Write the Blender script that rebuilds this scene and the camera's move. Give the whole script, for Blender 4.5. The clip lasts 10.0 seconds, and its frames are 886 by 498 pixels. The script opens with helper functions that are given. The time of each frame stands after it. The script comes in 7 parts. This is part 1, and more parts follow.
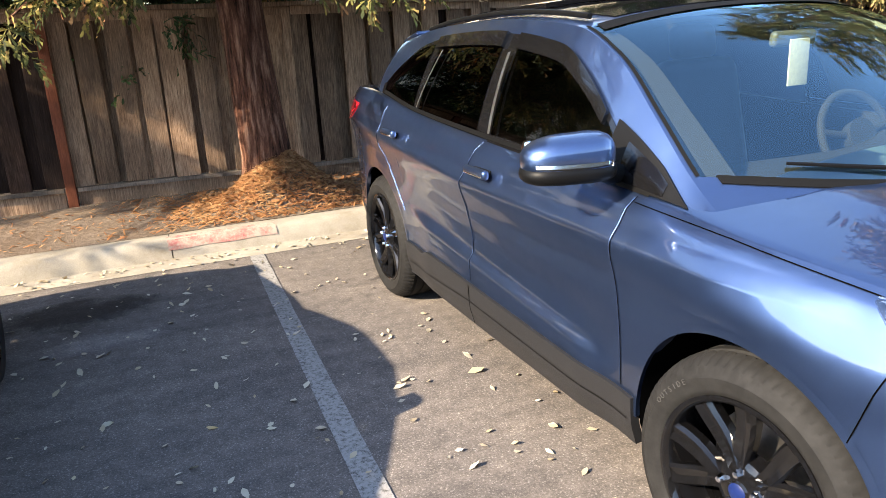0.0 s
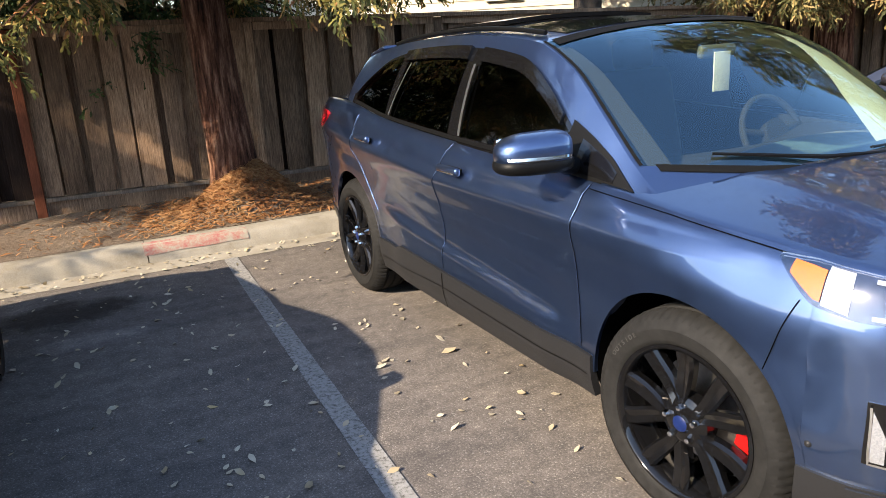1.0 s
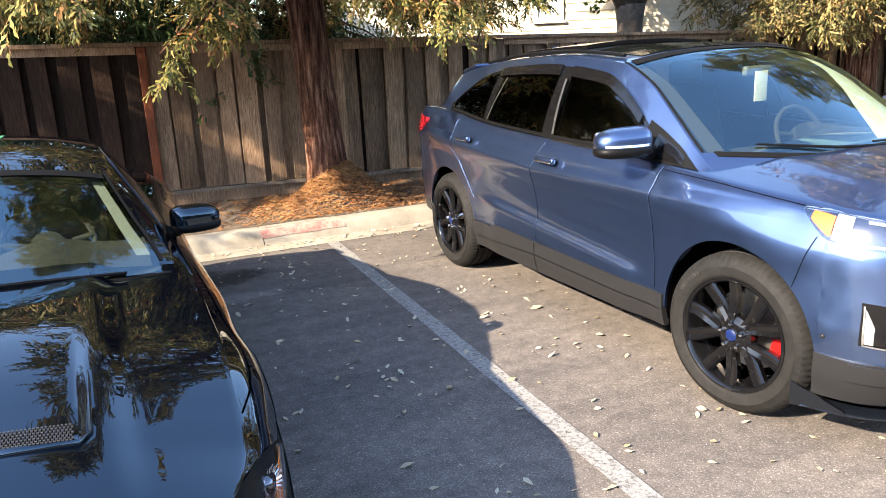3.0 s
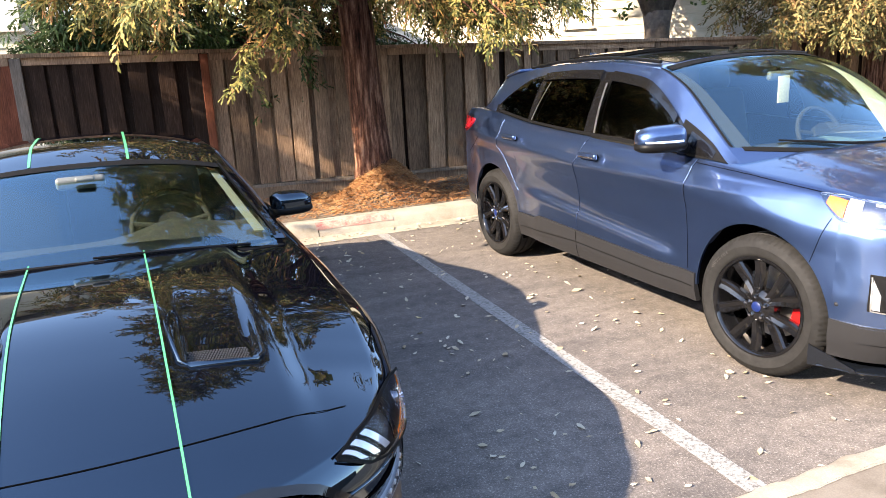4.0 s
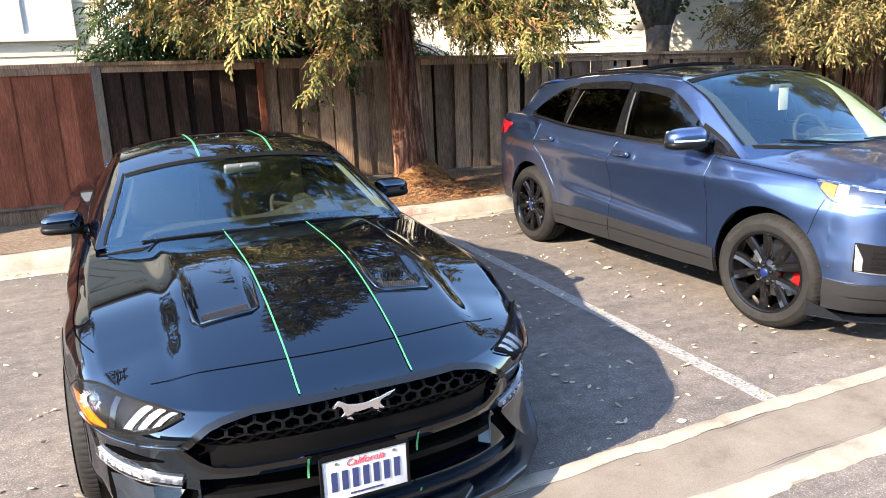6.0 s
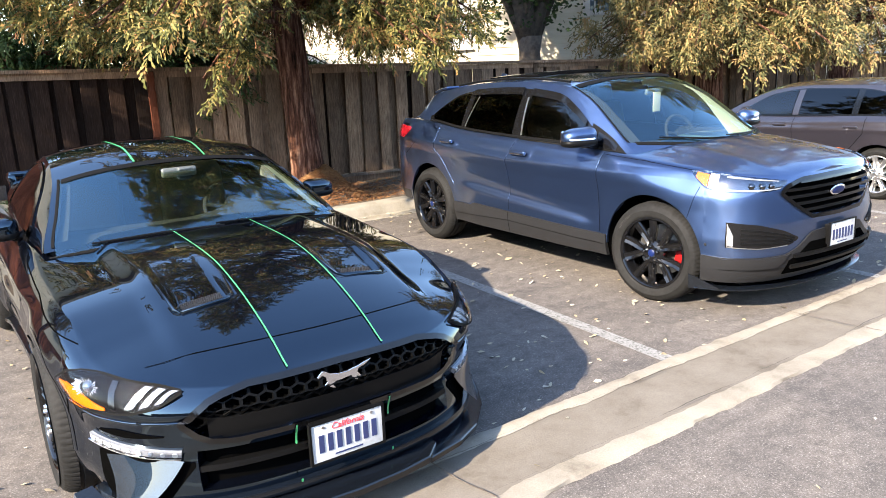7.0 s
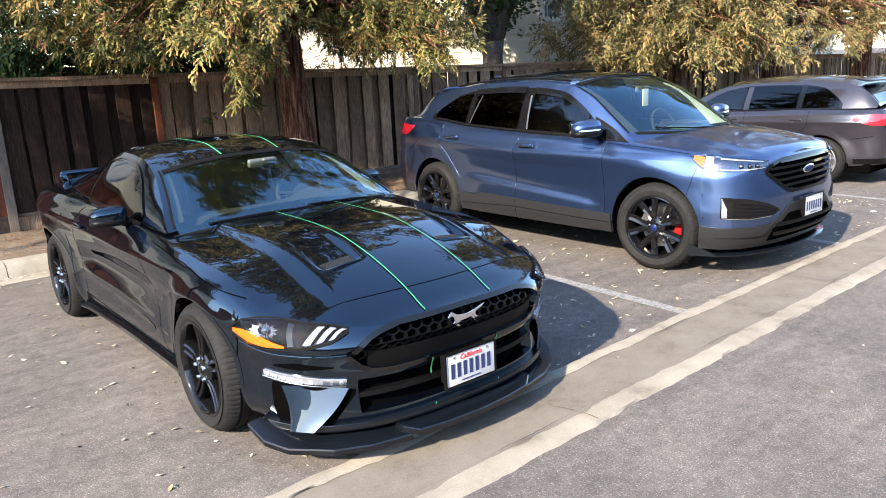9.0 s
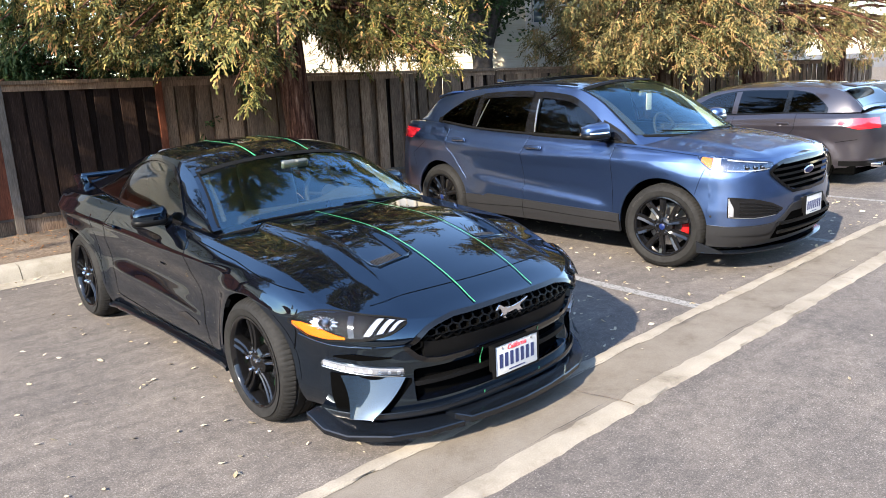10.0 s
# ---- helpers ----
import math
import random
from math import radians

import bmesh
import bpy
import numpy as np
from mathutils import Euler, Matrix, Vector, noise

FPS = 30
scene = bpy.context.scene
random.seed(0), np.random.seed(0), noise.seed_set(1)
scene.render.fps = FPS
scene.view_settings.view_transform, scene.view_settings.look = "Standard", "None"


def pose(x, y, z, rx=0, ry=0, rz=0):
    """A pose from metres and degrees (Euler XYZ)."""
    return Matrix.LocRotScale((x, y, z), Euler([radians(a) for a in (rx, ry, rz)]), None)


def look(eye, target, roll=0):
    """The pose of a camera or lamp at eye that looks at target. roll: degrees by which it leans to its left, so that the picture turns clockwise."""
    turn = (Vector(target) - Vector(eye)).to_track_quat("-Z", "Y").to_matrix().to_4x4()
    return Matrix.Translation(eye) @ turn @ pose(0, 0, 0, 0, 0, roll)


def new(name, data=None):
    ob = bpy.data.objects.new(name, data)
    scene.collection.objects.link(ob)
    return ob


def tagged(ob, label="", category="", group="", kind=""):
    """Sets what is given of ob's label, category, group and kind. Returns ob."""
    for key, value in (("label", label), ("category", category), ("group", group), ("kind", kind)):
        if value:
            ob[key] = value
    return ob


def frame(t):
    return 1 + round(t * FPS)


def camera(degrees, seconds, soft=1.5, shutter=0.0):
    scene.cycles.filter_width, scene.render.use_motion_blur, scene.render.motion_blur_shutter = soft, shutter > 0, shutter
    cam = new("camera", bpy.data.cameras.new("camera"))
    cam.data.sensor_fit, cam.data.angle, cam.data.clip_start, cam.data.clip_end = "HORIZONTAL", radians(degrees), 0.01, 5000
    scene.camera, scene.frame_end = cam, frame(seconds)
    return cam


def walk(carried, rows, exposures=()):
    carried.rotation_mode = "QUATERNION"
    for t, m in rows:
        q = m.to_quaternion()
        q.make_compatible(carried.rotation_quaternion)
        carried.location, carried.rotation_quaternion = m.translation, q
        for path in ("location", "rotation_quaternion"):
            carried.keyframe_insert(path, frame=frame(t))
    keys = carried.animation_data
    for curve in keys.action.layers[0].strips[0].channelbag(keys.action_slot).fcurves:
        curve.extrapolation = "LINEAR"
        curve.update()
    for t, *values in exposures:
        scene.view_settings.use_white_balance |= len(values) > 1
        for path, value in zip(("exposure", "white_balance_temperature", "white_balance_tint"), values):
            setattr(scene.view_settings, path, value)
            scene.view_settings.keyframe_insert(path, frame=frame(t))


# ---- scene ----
cam = camera(60.5, 10.0, soft=0.9)
PATH = [
    (0, (-1.058, -0.881, 1.591), (-0.344, 0.895, 1.012), -3.2),
    (0.5, (-1.205, -0.973, 1.6), (-0.394, 0.766, 1.036), -3.0),
    (1, (-1.337, -1.191, 1.61), (-0.492, 0.535, 1.055), -3.3),
    (1.5, (-1.538, -1.347, 1.629), (-0.672, 0.371, 1.084), -2.9),
    (2, (-1.799, -1.513, 1.647), (-0.957, 0.22, 1.109), -3.1),
    (2.5, (-1.984, -1.722, 1.648), (-1.162, 0.026, 1.128), -2.9),
    (4, (-2.605, -2.318, 1.681), (-1.853, -0.532, 1.185), -2.8),
    (4.5, (-2.786, -2.532, 1.705), (-2.041, -0.742, 1.216), -2.8),
    (5, (-3.07, -2.674, 1.715), (-2.324, -0.882, 1.233), -2.7),
    (5.2, (-3.173, -2.721, 1.721), (-2.422, -0.93, 1.242), -2.6),
    (6.3, (-3.607, -3.053, 1.756), (-2.773, -1.299, 1.278), -2.2),
    (6.5, (-3.715, -3.083, 1.746), (-2.816, -1.359, 1.277), -2.5),
    (7, (-3.961, -3.153, 1.758), (-2.878, -1.54, 1.285), -2.4),
    (7.5, (-4.196, -3.244, 1.757), (-3.057, -1.671, 1.282), -2.7),
    (8, (-4.484, -3.263, 1.774), (-3.322, -1.707, 1.297), -2.8),
    (8.5, (-4.743, -3.211, 1.77), (-3.549, -1.678, 1.298), -2.8),
    (9, (-5.007, -3.26, 1.763), (-3.782, -1.75, 1.296), -3.0),
    (9.5, (-5.202, -3.261, 1.785), (-3.95, -1.771, 1.321), -2.9),
    (10, (-5.405, -3.166, 1.786), (-4.125, -1.699, 1.325), -2.8),
]
EXPOSURE = [(0.0, 2.62, 6800, 12), (0.5, 2.24, 6800, 12), (1.0, 2.08, 6800, 12), (2.0, 2.26, 6800, 12), (2.5, 2.56, 6800, 12), (4.5, 2.89, 6850, 16), (6.5, 2.7, 6550, 12), (8.0, 2.42, 6350, 11), (10.0, 2.35, 6300, 11)]
walk(cam, [(t, look(eye, target, roll)) for t, eye, target, roll in PATH], EXPOSURE)
# ---------------------------------------------------------------- light
SUN_DIR = Vector((-0.834, -0.215, 0.507)).normalized()  # towards the sun
world = bpy.data.worlds.new("world")
scene.world = world
world.use_nodes = True
wn, wl = world.node_tree.nodes, world.node_tree.links
sky = wn.new("ShaderNodeTexSky")
sky.sky_type = "NISHITA"
sky.sun_disc = False
sky.sun_elevation = math.asin(SUN_DIR.z)
sky.sun_rotation = math.atan2(SUN_DIR.x, SUN_DIR.y)
sky.air_density, sky.dust_density, sky.ozone_density = 1.0, 0.4, 1.4
wl.new(sky.outputs[0], wn["Background"].inputs[0])
wn["Background"].inputs[1].default_value = 0.15
sun = bpy.data.lights.new("sun", "SUN")
sun.energy, sun.angle, sun.color = 3.9, radians(0.55), (1.0, 0.87, 0.68)
sun_ob = new("sun", sun)
sun_ob.matrix_world = look(SUN_DIR * 30, (0, 0, 0))


# ---------------------------------------------------------------- materials
class Nodes:
    """Short-hand for building one node material."""

    def __init__(self, name):
        self.mat = bpy.data.materials.new(name)
        self.mat.use_nodes = True
        self.tree = self.mat.node_tree
        self.bsdf = self.tree.nodes["Principled BSDF"]

    def node(self, kind, **values):
        n = self.tree.nodes.new(kind)
        for key, value in values.items():
            n.inputs[key.replace("_", " ")].default_value = value
        return n

    def link(self, a, b):
        self.tree.links.new(a, b)

    def coords(self, kind="Object"):
        return self.node("ShaderNodeTexCoord").outputs[kind]

    def scaled(self, vector, scale):
        m = self.node("ShaderNodeMapping")
        m.inputs["Scale"].default_value = scale
        self.link(vector, m.inputs["Vector"])
        return m.outputs[0]

    def noise(self, vector, scale, detail=5.0, rough=0.6):
        n = self.node("ShaderNodeTexNoise", Scale=scale, Detail=detail, Roughness=rough)
        self.link(vector, n.inputs["Vector"])
        return n.outputs["Fac"]

    def ramp(self, fac, *stops):
        r = self.node("ShaderNodeValToRGB")
        els = r.color_ramp.elements
        while len(els) < len(stops):
            els.new(0.5)
        for e, (p, c) in zip(els, stops):
            e.position = p
            e.color = (*c, 1) if len(c) == 3 else c
        self.link(fac, r.inputs[0])
        return r.outputs[0]

    def mix(self, fac, a, b, blend="MIX"):
        m = self.node("ShaderNodeMix")
        m.data_type, m.blend_type = "RGBA", blend
        for socket, value in ((m.inputs[0], fac), (m.inputs[6], a), (m.inputs[7], b)):
            if isinstance(value, (int, float)):
                socket.default_value = value
            elif isinstance(value, tuple):
                socket.default_value = (*value, 1)
            else:
                self.link(value, socket)
        return m.outputs[2]

    def color(self, value):
        if isinstance(value, tuple):
            self.bsdf.inputs["Base Color"].default_value = (*value, 1)
        else:
            self.link(value, self.bsdf.inputs["Base Color"])

    def set(self, **values):
        for key, value in values.items():
            socket = self.bsdf.inputs[key.replace("_", " ")]
            if isinstance(value, (int, float, tuple)):
                socket.default_value = value
            else:
                self.link(value, socket)
        return self

    def bump(self, height, strength=0.4, distance=0.01):
        b = self.node("ShaderNodeBump", Strength=strength, Distance=distance)
        self.link(height, b.inputs["Height"])
        self.link(b.outputs[0], self.bsdf.inputs["Normal"])


def plain(name, color, rough=0.5, metal=0.0, coat=0.0, bumpy=0.0, scale=60.0, vary=0.12, spec=0.5):
    """A surface of one colour with slight grain."""
    m = Nodes(name)
    co = m.coords()
    n = m.noise(co, scale)
    dark = tuple(c * (1 - vary) for c in color)
    light = tuple(min(1.0, c * (1 + vary)) for c in color)
    m.color(m.ramp(n, (0.3, dark), (0.7, light)))
    m.set(Roughness=rough, Metallic=metal, Coat_Weight=coat, Coat_Roughness=0.03, Specular_IOR_Level=spec)
    if bumpy:
        m.bump(n, bumpy, 0.003)
    return m.mat


def asphalt():
    m = Nodes("asphalt")
    co = m.coords()
    grit = m.noise(co, 90.0, 5.0, 0.9)
    v = m.node("ShaderNodeTexVoronoi", Scale=80.0)
    m.link(co, v.inputs["Vector"])
    fine = m.ramp(grit, (0.34, (0.0314, 0.0274, 0.0246)), (0.5, (0.1092, 0.0963, 0.0862)), (0.66, (0.308, 0.2772, 0.2436)))
    stones = m.ramp(v.outputs["Distance"], (0.1, (0.28, 0.2548, 0.2268)), (0.3, (0.0941, 0.0834, 0.0756)))
    base = m.mix(0.6, fine, stones)
    broad = m.noise(co, 0.9, 6.0, 0.65)
    base = m.mix(0.6, base, m.ramp(broad, (0.3, (0.55, 0.55, 0.56)), (0.68, (1.3, 1.26, 1.2))), "MULTIPLY")
    patchy = m.noise(co, 13.0, 6.0, 0.75)
    base = m.mix(0.5, base, m.ramp(patchy, (0.35, (0.55, 0.55, 0.55)), (0.65, (1.4, 1.38, 1.34))), "MULTIPLY")
    # pale stone flecks worn bare
    fl = m.node("ShaderNodeTexVoronoi", Scale=38.0)
    m.link(co, fl.inputs["Vector"])
    fleck = m.mix(1.0, m.ramp(fl.outputs["Distance"], (0.1, (1, 1, 1)), (0.2, (0, 0, 0))), m.ramp(m.noise(co, 21.0, 2.0), (0.5, (0, 0, 0)), (0.58, (1, 1, 1))), "MULTIPLY")
    base = m.mix(fleck, base, (0.2, 0.185, 0.165))
    streak = m.noise(m.scaled(co, (0.35, 3.2, 1.0)), 2.2, 5.0)
    base = m.mix(0.34, base, m.ramp(streak, (0.35, (0.6, 0.6, 0.61)), (0.62, (1.25, 1.22, 1.18))), "MULTIPLY")
    # an oil stain and a pale spill beside it in one stall
    warp = m.noise(co, 3.0, 5.0, 0.7)
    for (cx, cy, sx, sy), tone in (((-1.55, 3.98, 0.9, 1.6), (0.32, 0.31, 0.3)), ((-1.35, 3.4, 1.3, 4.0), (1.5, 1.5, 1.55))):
        shift = m.node("ShaderNodeVectorMath")
        shift.operation = "SUBTRACT"
        m.link(co, shift.inputs[0])
        shift.inputs[1].default_value = (cx, cy, 0.0)
        ln = m.node("ShaderNodeVectorMath")
        ln.operation = "LENGTH"
        m.link(m.scaled(shift.outputs[0], (sx, sy, 0.0)), ln.inputs[0])
        edge = m.node("ShaderNodeMath")
        edge.operation = "MULTIPLY_ADD"
        m.link(warp, edge.inputs[0])
        edge.inputs[1].default_value = 0.95
        m.link(ln.outputs["Value"], edge.inputs[2])
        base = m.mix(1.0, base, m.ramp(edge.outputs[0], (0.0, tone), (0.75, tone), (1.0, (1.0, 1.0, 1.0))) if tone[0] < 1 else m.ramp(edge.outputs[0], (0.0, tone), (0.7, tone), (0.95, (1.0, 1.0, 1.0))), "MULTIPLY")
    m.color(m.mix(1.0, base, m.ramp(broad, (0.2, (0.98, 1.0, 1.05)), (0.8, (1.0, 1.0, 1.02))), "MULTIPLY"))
    m.set(Roughness=0.92, Specular_IOR_Level=0.12)
    both = m.mix(0.5, grit, v.outputs["Distance"])
    m.bump(both, 0.45, 0.003)
    return m.mat


def concrete(name, light, dark, stain):
    m = Nodes(name)
    co = m.coords()
    fine = m.noise(co, 120.0, 4.0, 0.7)
    broad = m.noise(co, 2.6, 7.0, 0.68)
    base = m.ramp(broad, (0.28, stain), (0.45, dark), (0.66, light))
    base = m.mix(0.4, base, m.ramp(fine, (0.3, (0.6, 0.59, 0.57)), (0.7, (1.25, 1.24, 1.2))), "MULTIPLY")
    m.color(base)
    m.set(Roughness=0.9, Specular_IOR_Level=0.12)
    m.bump(fine, 0.4, 0.004)
    return m.mat


def paint_line():
    m = Nodes("road_paint")
    co = m.coords()
    n = m.noise(co, 55.0, 6.0, 0.75)
    m.color(m.ramp(n, (0.38, (0.0728, 0.0689, 0.0644)), (0.49, (0.1848, 0.1792, 0.1708)), (0.7, (0.252, 0.2464, 0.238))))
    m.set(Roughness=0.85, Specular_IOR_Level=0.12)
    m.bump(n, 0.4, 0.004)
    return m.mat


def fence_wood(name, a, b, c):
    m = Nodes(name)
    co = m.coords()
    info = m.node("ShaderNodeObjectInfo")
    shift = m.node("ShaderNodeVectorMath")
    shift.operation = "ADD"
    m.link(co, shift.inputs[0])
    m.link(info.outputs["Random"], shift.inputs[1])
    scale7 = m.node("ShaderNodeVectorMath")
    scale7.operation = "MULTIPLY"
    scale7.inputs[1].default_value = (7.0, 7.0, 7.0)
    m.link(shift.outputs[0], scale7.inputs[0])
    grain = m.noise(m.scaled(scale7.outputs[0], (6.0, 6.0, 0.35)), 3.0, 6.0, 0.7)
    blotch = m.noise(m.scaled(scale7.outputs[0], (1.0, 1.0, 0.4)), 0.55, 4.0, 0.6)
    base = m.ramp(grain, (0.25, a), (0.55, b), (0.8, c))
    base = m.mix(0.7, base, m.ramp(blotch, (0.3, (0.45, 0.42, 0.4)), (0.65, (1.2, 1.17, 1.12))), "MULTIPLY")
    tone = m.ramp(info.outputs["Random"], (0.0, (0.4, 0.38, 0.37)), (0.5, (0.85, 0.81, 0.78)), (1.0, (1.3, 1.21, 1.13)))
    m.color(m.mix(0.85, base, tone, "MULTIPLY"))
    m.set(Roughness=0.88, Specular_IOR_Level=0.12)
    m.bump(grain, 0.5, 0.006)
    return m.mat


def bark():
    m = Nodes("redwood_bark")
    co = m.coords()
    g = m.noise(m.scaled(co, (14.0, 14.0, 1.6)), 1.6, 6.0, 0.7)
    m.color(m.ramp(g, (0.36, (0.0101, 0.0045, 0.0028)), (0.5, (0.0672, 0.028, 0.0168)), (0.68, (0.2016, 0.1176, 0.0784))))
    m.set(Roughness=0.95, Specular_IOR_Level=0.12)
    m.bump(g, 1.0, 0.03)
    return m.mat


def leafy(name, *stops):
    m = Nodes(name)
    geo = m.node("ShaderNodeNewGeometry")
    co = m.coords()
    broad = m.noise(co, 3.4, 4.0, 0.65)
    add = m.node("ShaderNodeMath")
    add.operation = "MULTIPLY_ADD"
    m.link(geo.outputs["Random Per Island"], add.inputs[0])
    add.inputs[1].default_value = 0.42
    m.link(broad, add.inputs[2])
    sub = m.node("ShaderNodeMath")
    sub.operation = "SUBTRACT"
    m.link(add.outputs[0], sub.inputs[0])
    sub.inputs[1].default_value = 0.21
    base = m.ramp(sub.outputs[0], *stops)
    m.color(base)
    m.set(Roughness=0.6, Specular_IOR_Level=0.12)
    # light passes through thin leaves
    tr = m.node("ShaderNodeBsdfTranslucent")
    m.link(base, tr.inputs["Color"])
    mx = m.node("ShaderNodeMixShader", Fac=0.2)
    m.link(m.bsdf.outputs[0], mx.inputs[1])
    m.link(tr.outputs[0], mx.inputs[2])
    m.link(mx.outputs[0], m.tree.nodes["Material Output"].inputs["Surface"])
    return m.mat


def soil():
    m = Nodes("soil")
    co = m.coords()
    n = m.noise(co, 30.0, 7.0, 0.75)
    b = m.noise(co, 1.7, 5.0)
    base = m.ramp(n, (0.3, (0.056, 0.042, 0.0308)), (0.55, (0.14, 0.112, 0.0868)), (0.75, (0.224, 0.1904, 0.1568)))
    m.color(m.mix(0.5, base, m.ramp(b, (0.35, (0.7, 0.55, 0.42)), (0.6, (1.15, 1.1, 1.05))), "MULTIPLY"))
    m.set(Roughness=0.97, Specular_IOR_Level=0.12)
    m.bump(n, 0.8, 0.015)
    return m.mat


def siding():
    m = Nodes("siding_paint")
    co = m.coords()
    n = m.noise(m.scaled(co, (1.0, 1.0, 6.0)), 3.0, 5.0)
    m.color(m.ramp(n, (0.3, (0.43, 0.385, 0.3)), (0.7, (0.5, 0.455, 0.36))))
    m.set(Roughness=0.75, Specular_IOR_Level=0.12)
    return m.mat


M_ASPHALT = asphalt()
M_GUTTER = concrete("gutter_concrete", (0.1613, 0.1411, 0.1194), (0.1344, 0.1156, 0.0955), (0.0851, 0.0717, 0.0574))
M_EDGE = concrete("pale_concrete", (0.264, 0.235, 0.1932), (0.2125, 0.1864, 0.1518), (0.1288, 0.1085, 0.0847))
M_KERB = concrete("kerb_concrete", (0.28, 0.2576, 0.2156), (0.224, 0.2016, 0.1652), (0.1568, 0.1344, 0.1008))
M_LINE = paint_line()
M_CRACK = plain("crack_dirt", (0.0252, 0.0213, 0.0168), 0.95, vary=0.3)
def worn_red():
    m = Nodes("faded_red_paint")
    co = m.coords()
    broad = m.noise(co, 4.5, 6.0, 0.75)
    fine = m.noise(co, 40.0, 4.0, 0.7)
    both = m.mix(0.3, broad, fine)
    m.color(m.ramp(both, (0.46, (0.25, 0.225, 0.185)), (0.54, (0.26, 0.145, 0.12)), (0.64, (0.25, 0.055, 0.06))))
    m.set(Roughness=0.9, Specular_IOR_Level=0.12)
    return m.mat


M_RED = worn_red()
M_BOARD = fence_wood("weathered_board", (0.0285, 0.0165, 0.0095), (0.2184, 0.1505, 0.1005), (0.42, 0.3058, 0.2111))
# dark brown wood; part of the shade on it is in this colour
M_SHADEBOARD = fence_wood("shaded_brown_board", (0.0051, 0.0028, 0.002), (0.0233, 0.014, 0.0101), (0.0619, 0.042, 0.031))
M_REDBOARD = fence_wood("red_cedar_board", (0.0655, 0.021, 0.0121), (0.1747, 0.0595, 0.0336), (0.2621, 0.112, 0.0672))
M_POST = fence_wood("grey_post", (0.0655, 0.0546, 0.0444), (0.1456, 0.126, 0.1075), (0.2184, 0.1925, 0.168))
M_REDPOST = fence_wood("red_brown_post", (0.0728, 0.021, 0.0108), (0.1602, 0.056, 0.0302), (0.2038, 0.077, 0.0437))
M_BARK = bark()
M_GREYBARK = plain("grey_bark", (0.0504, 0.0392, 0.0308), 0.95, bumpy=1.0, scale=12, vary=0.5)
M_REDWOOD = leafy("redwood_foliage", (0.15, (0.0118, 0.0153, 0.0071)), (0.36, (0.0425, 0.0496, 0.0153)), (0.5, (0.118, 0.1086, 0.0307)), (0.62, (0.2183, 0.1676, 0.0531)), (0.72, (0.2478, 0.1322, 0.0531)), (0.86, (0.2242, 0.0826, 0.0401)))
M_AUTUMN = leafy("browning_foliage", (0.12, (0.0175, 0.0213, 0.01)), (0.34, (0.065, 0.0675, 0.0263)), (0.5, (0.1562, 0.13, 0.05)), (0.66, (0.2438, 0.1688, 0.0688)), (0.84, (0.25, 0.115, 0.055)))
M_GREEN = leafy("green_foliage", (0.15, (0.0112, 0.0252, 0.0078)), (0.5, (0.028, 0.0504, 0.0157)), (0.85, (0.0616, 0.084, 0.028)))
M_SOIL = soil()
M_MULCH = leafy("redwood_litter", (0.1, (0.0728, 0.028, 0.0123)), (0.42, (0.224, 0.1008, 0.042)), (0.8, (0.3472, 0.2016, 0.0952)))
M_LITTER = leafy("fallen_leaf", (0.1, (0.1792, 0.1232, 0.056)), (0.4, (0.336, 0.28, 0.1904)), (0.7, (0.4144, 0.3808, 0.3024)), (0.92, (0.392, 0.2576, 0.0336)))
M_SIDING = siding()
M_TRIM = plain("house_trim", (0.5, 0.46, 0.4), 0.7)
M_WINPANE = plain("house_window_pane", (0.05, 0.07, 0.09), 0.05)
M_BLIND = plain("window_blind", (0.4032, 0.4144, 0.4256), 0.4)
M_ROOF = plain("roof_shingle", (0.12, 0.115, 0.11), 0.9, bumpy=0.6, scale=25)


# ---------------------------------------------------------------- building helpers
def mesh_of(name, verts, faces, material, smooth=False, sharp=None):
    me = bpy.data.meshes.new(name)
    me.from_pydata([tuple(map(float, v)) for v in verts], [], [tuple(map(int, f)) for f in faces])
    me.materials.append(material)
    if smooth:
        me.shade_smooth()
        if sharp:
            me.set_sharp_from_angle(angle=radians(sharp))
    me.update()
    return me


def empty(name, label="", category="", group="", kind="", at=None):
    ob = new(name)
    ob.empty_display_size = 0.2
    if at is not None:
        ob.matrix_world = at
    return tagged(ob, label, category, group, kind)


def under(ob, parent, label=""):
    ob.parent = parent
    if label:
        ob["label"] = label
    return ob


def part(name, bm, material, parent, label="", smooth=False, sharp=40):
    """Links a bmesh as one mesh object under a thing or a part."""
    me = bpy.data.meshes.new(name)
    bm.normal_update()
    bm.to_mesh(me)
    bm.free()
    me.materials.append(material)
    if smooth:
        me.shade_smooth()
        me.set_sharp_from_angle(angle=radians(sharp))
    ob = new(name, me)
    if parent:
        under(ob, parent, label)
    return ob


def box(bm, x0, y0, z0, x1, y1, z1, bevel=0.0):
    made = bmesh.ops.create_cube(bm, size=1.0, matrix=Matrix.Translation(((x0 + x1) / 2, (y0 + y1) / 2, (z0 + z1) / 2)) @ Matrix.Diagonal((x1 - x0, y1 - y0, z1 - z0, 1)))
    if bevel:
        edges = list({e for v in made["verts"] for e in v.link_edges})
        bmesh.ops.bevel(bm, geom=edges, offset=bevel, segments=2, affect="EDGES", profile=0.6)


def box_part(name, lo, hi, material, parent, bevel=0.004, label=""):
    bm = bmesh.new()
    box(bm, *lo, *hi, bevel)
    return part(name, bm, material, parent, label)


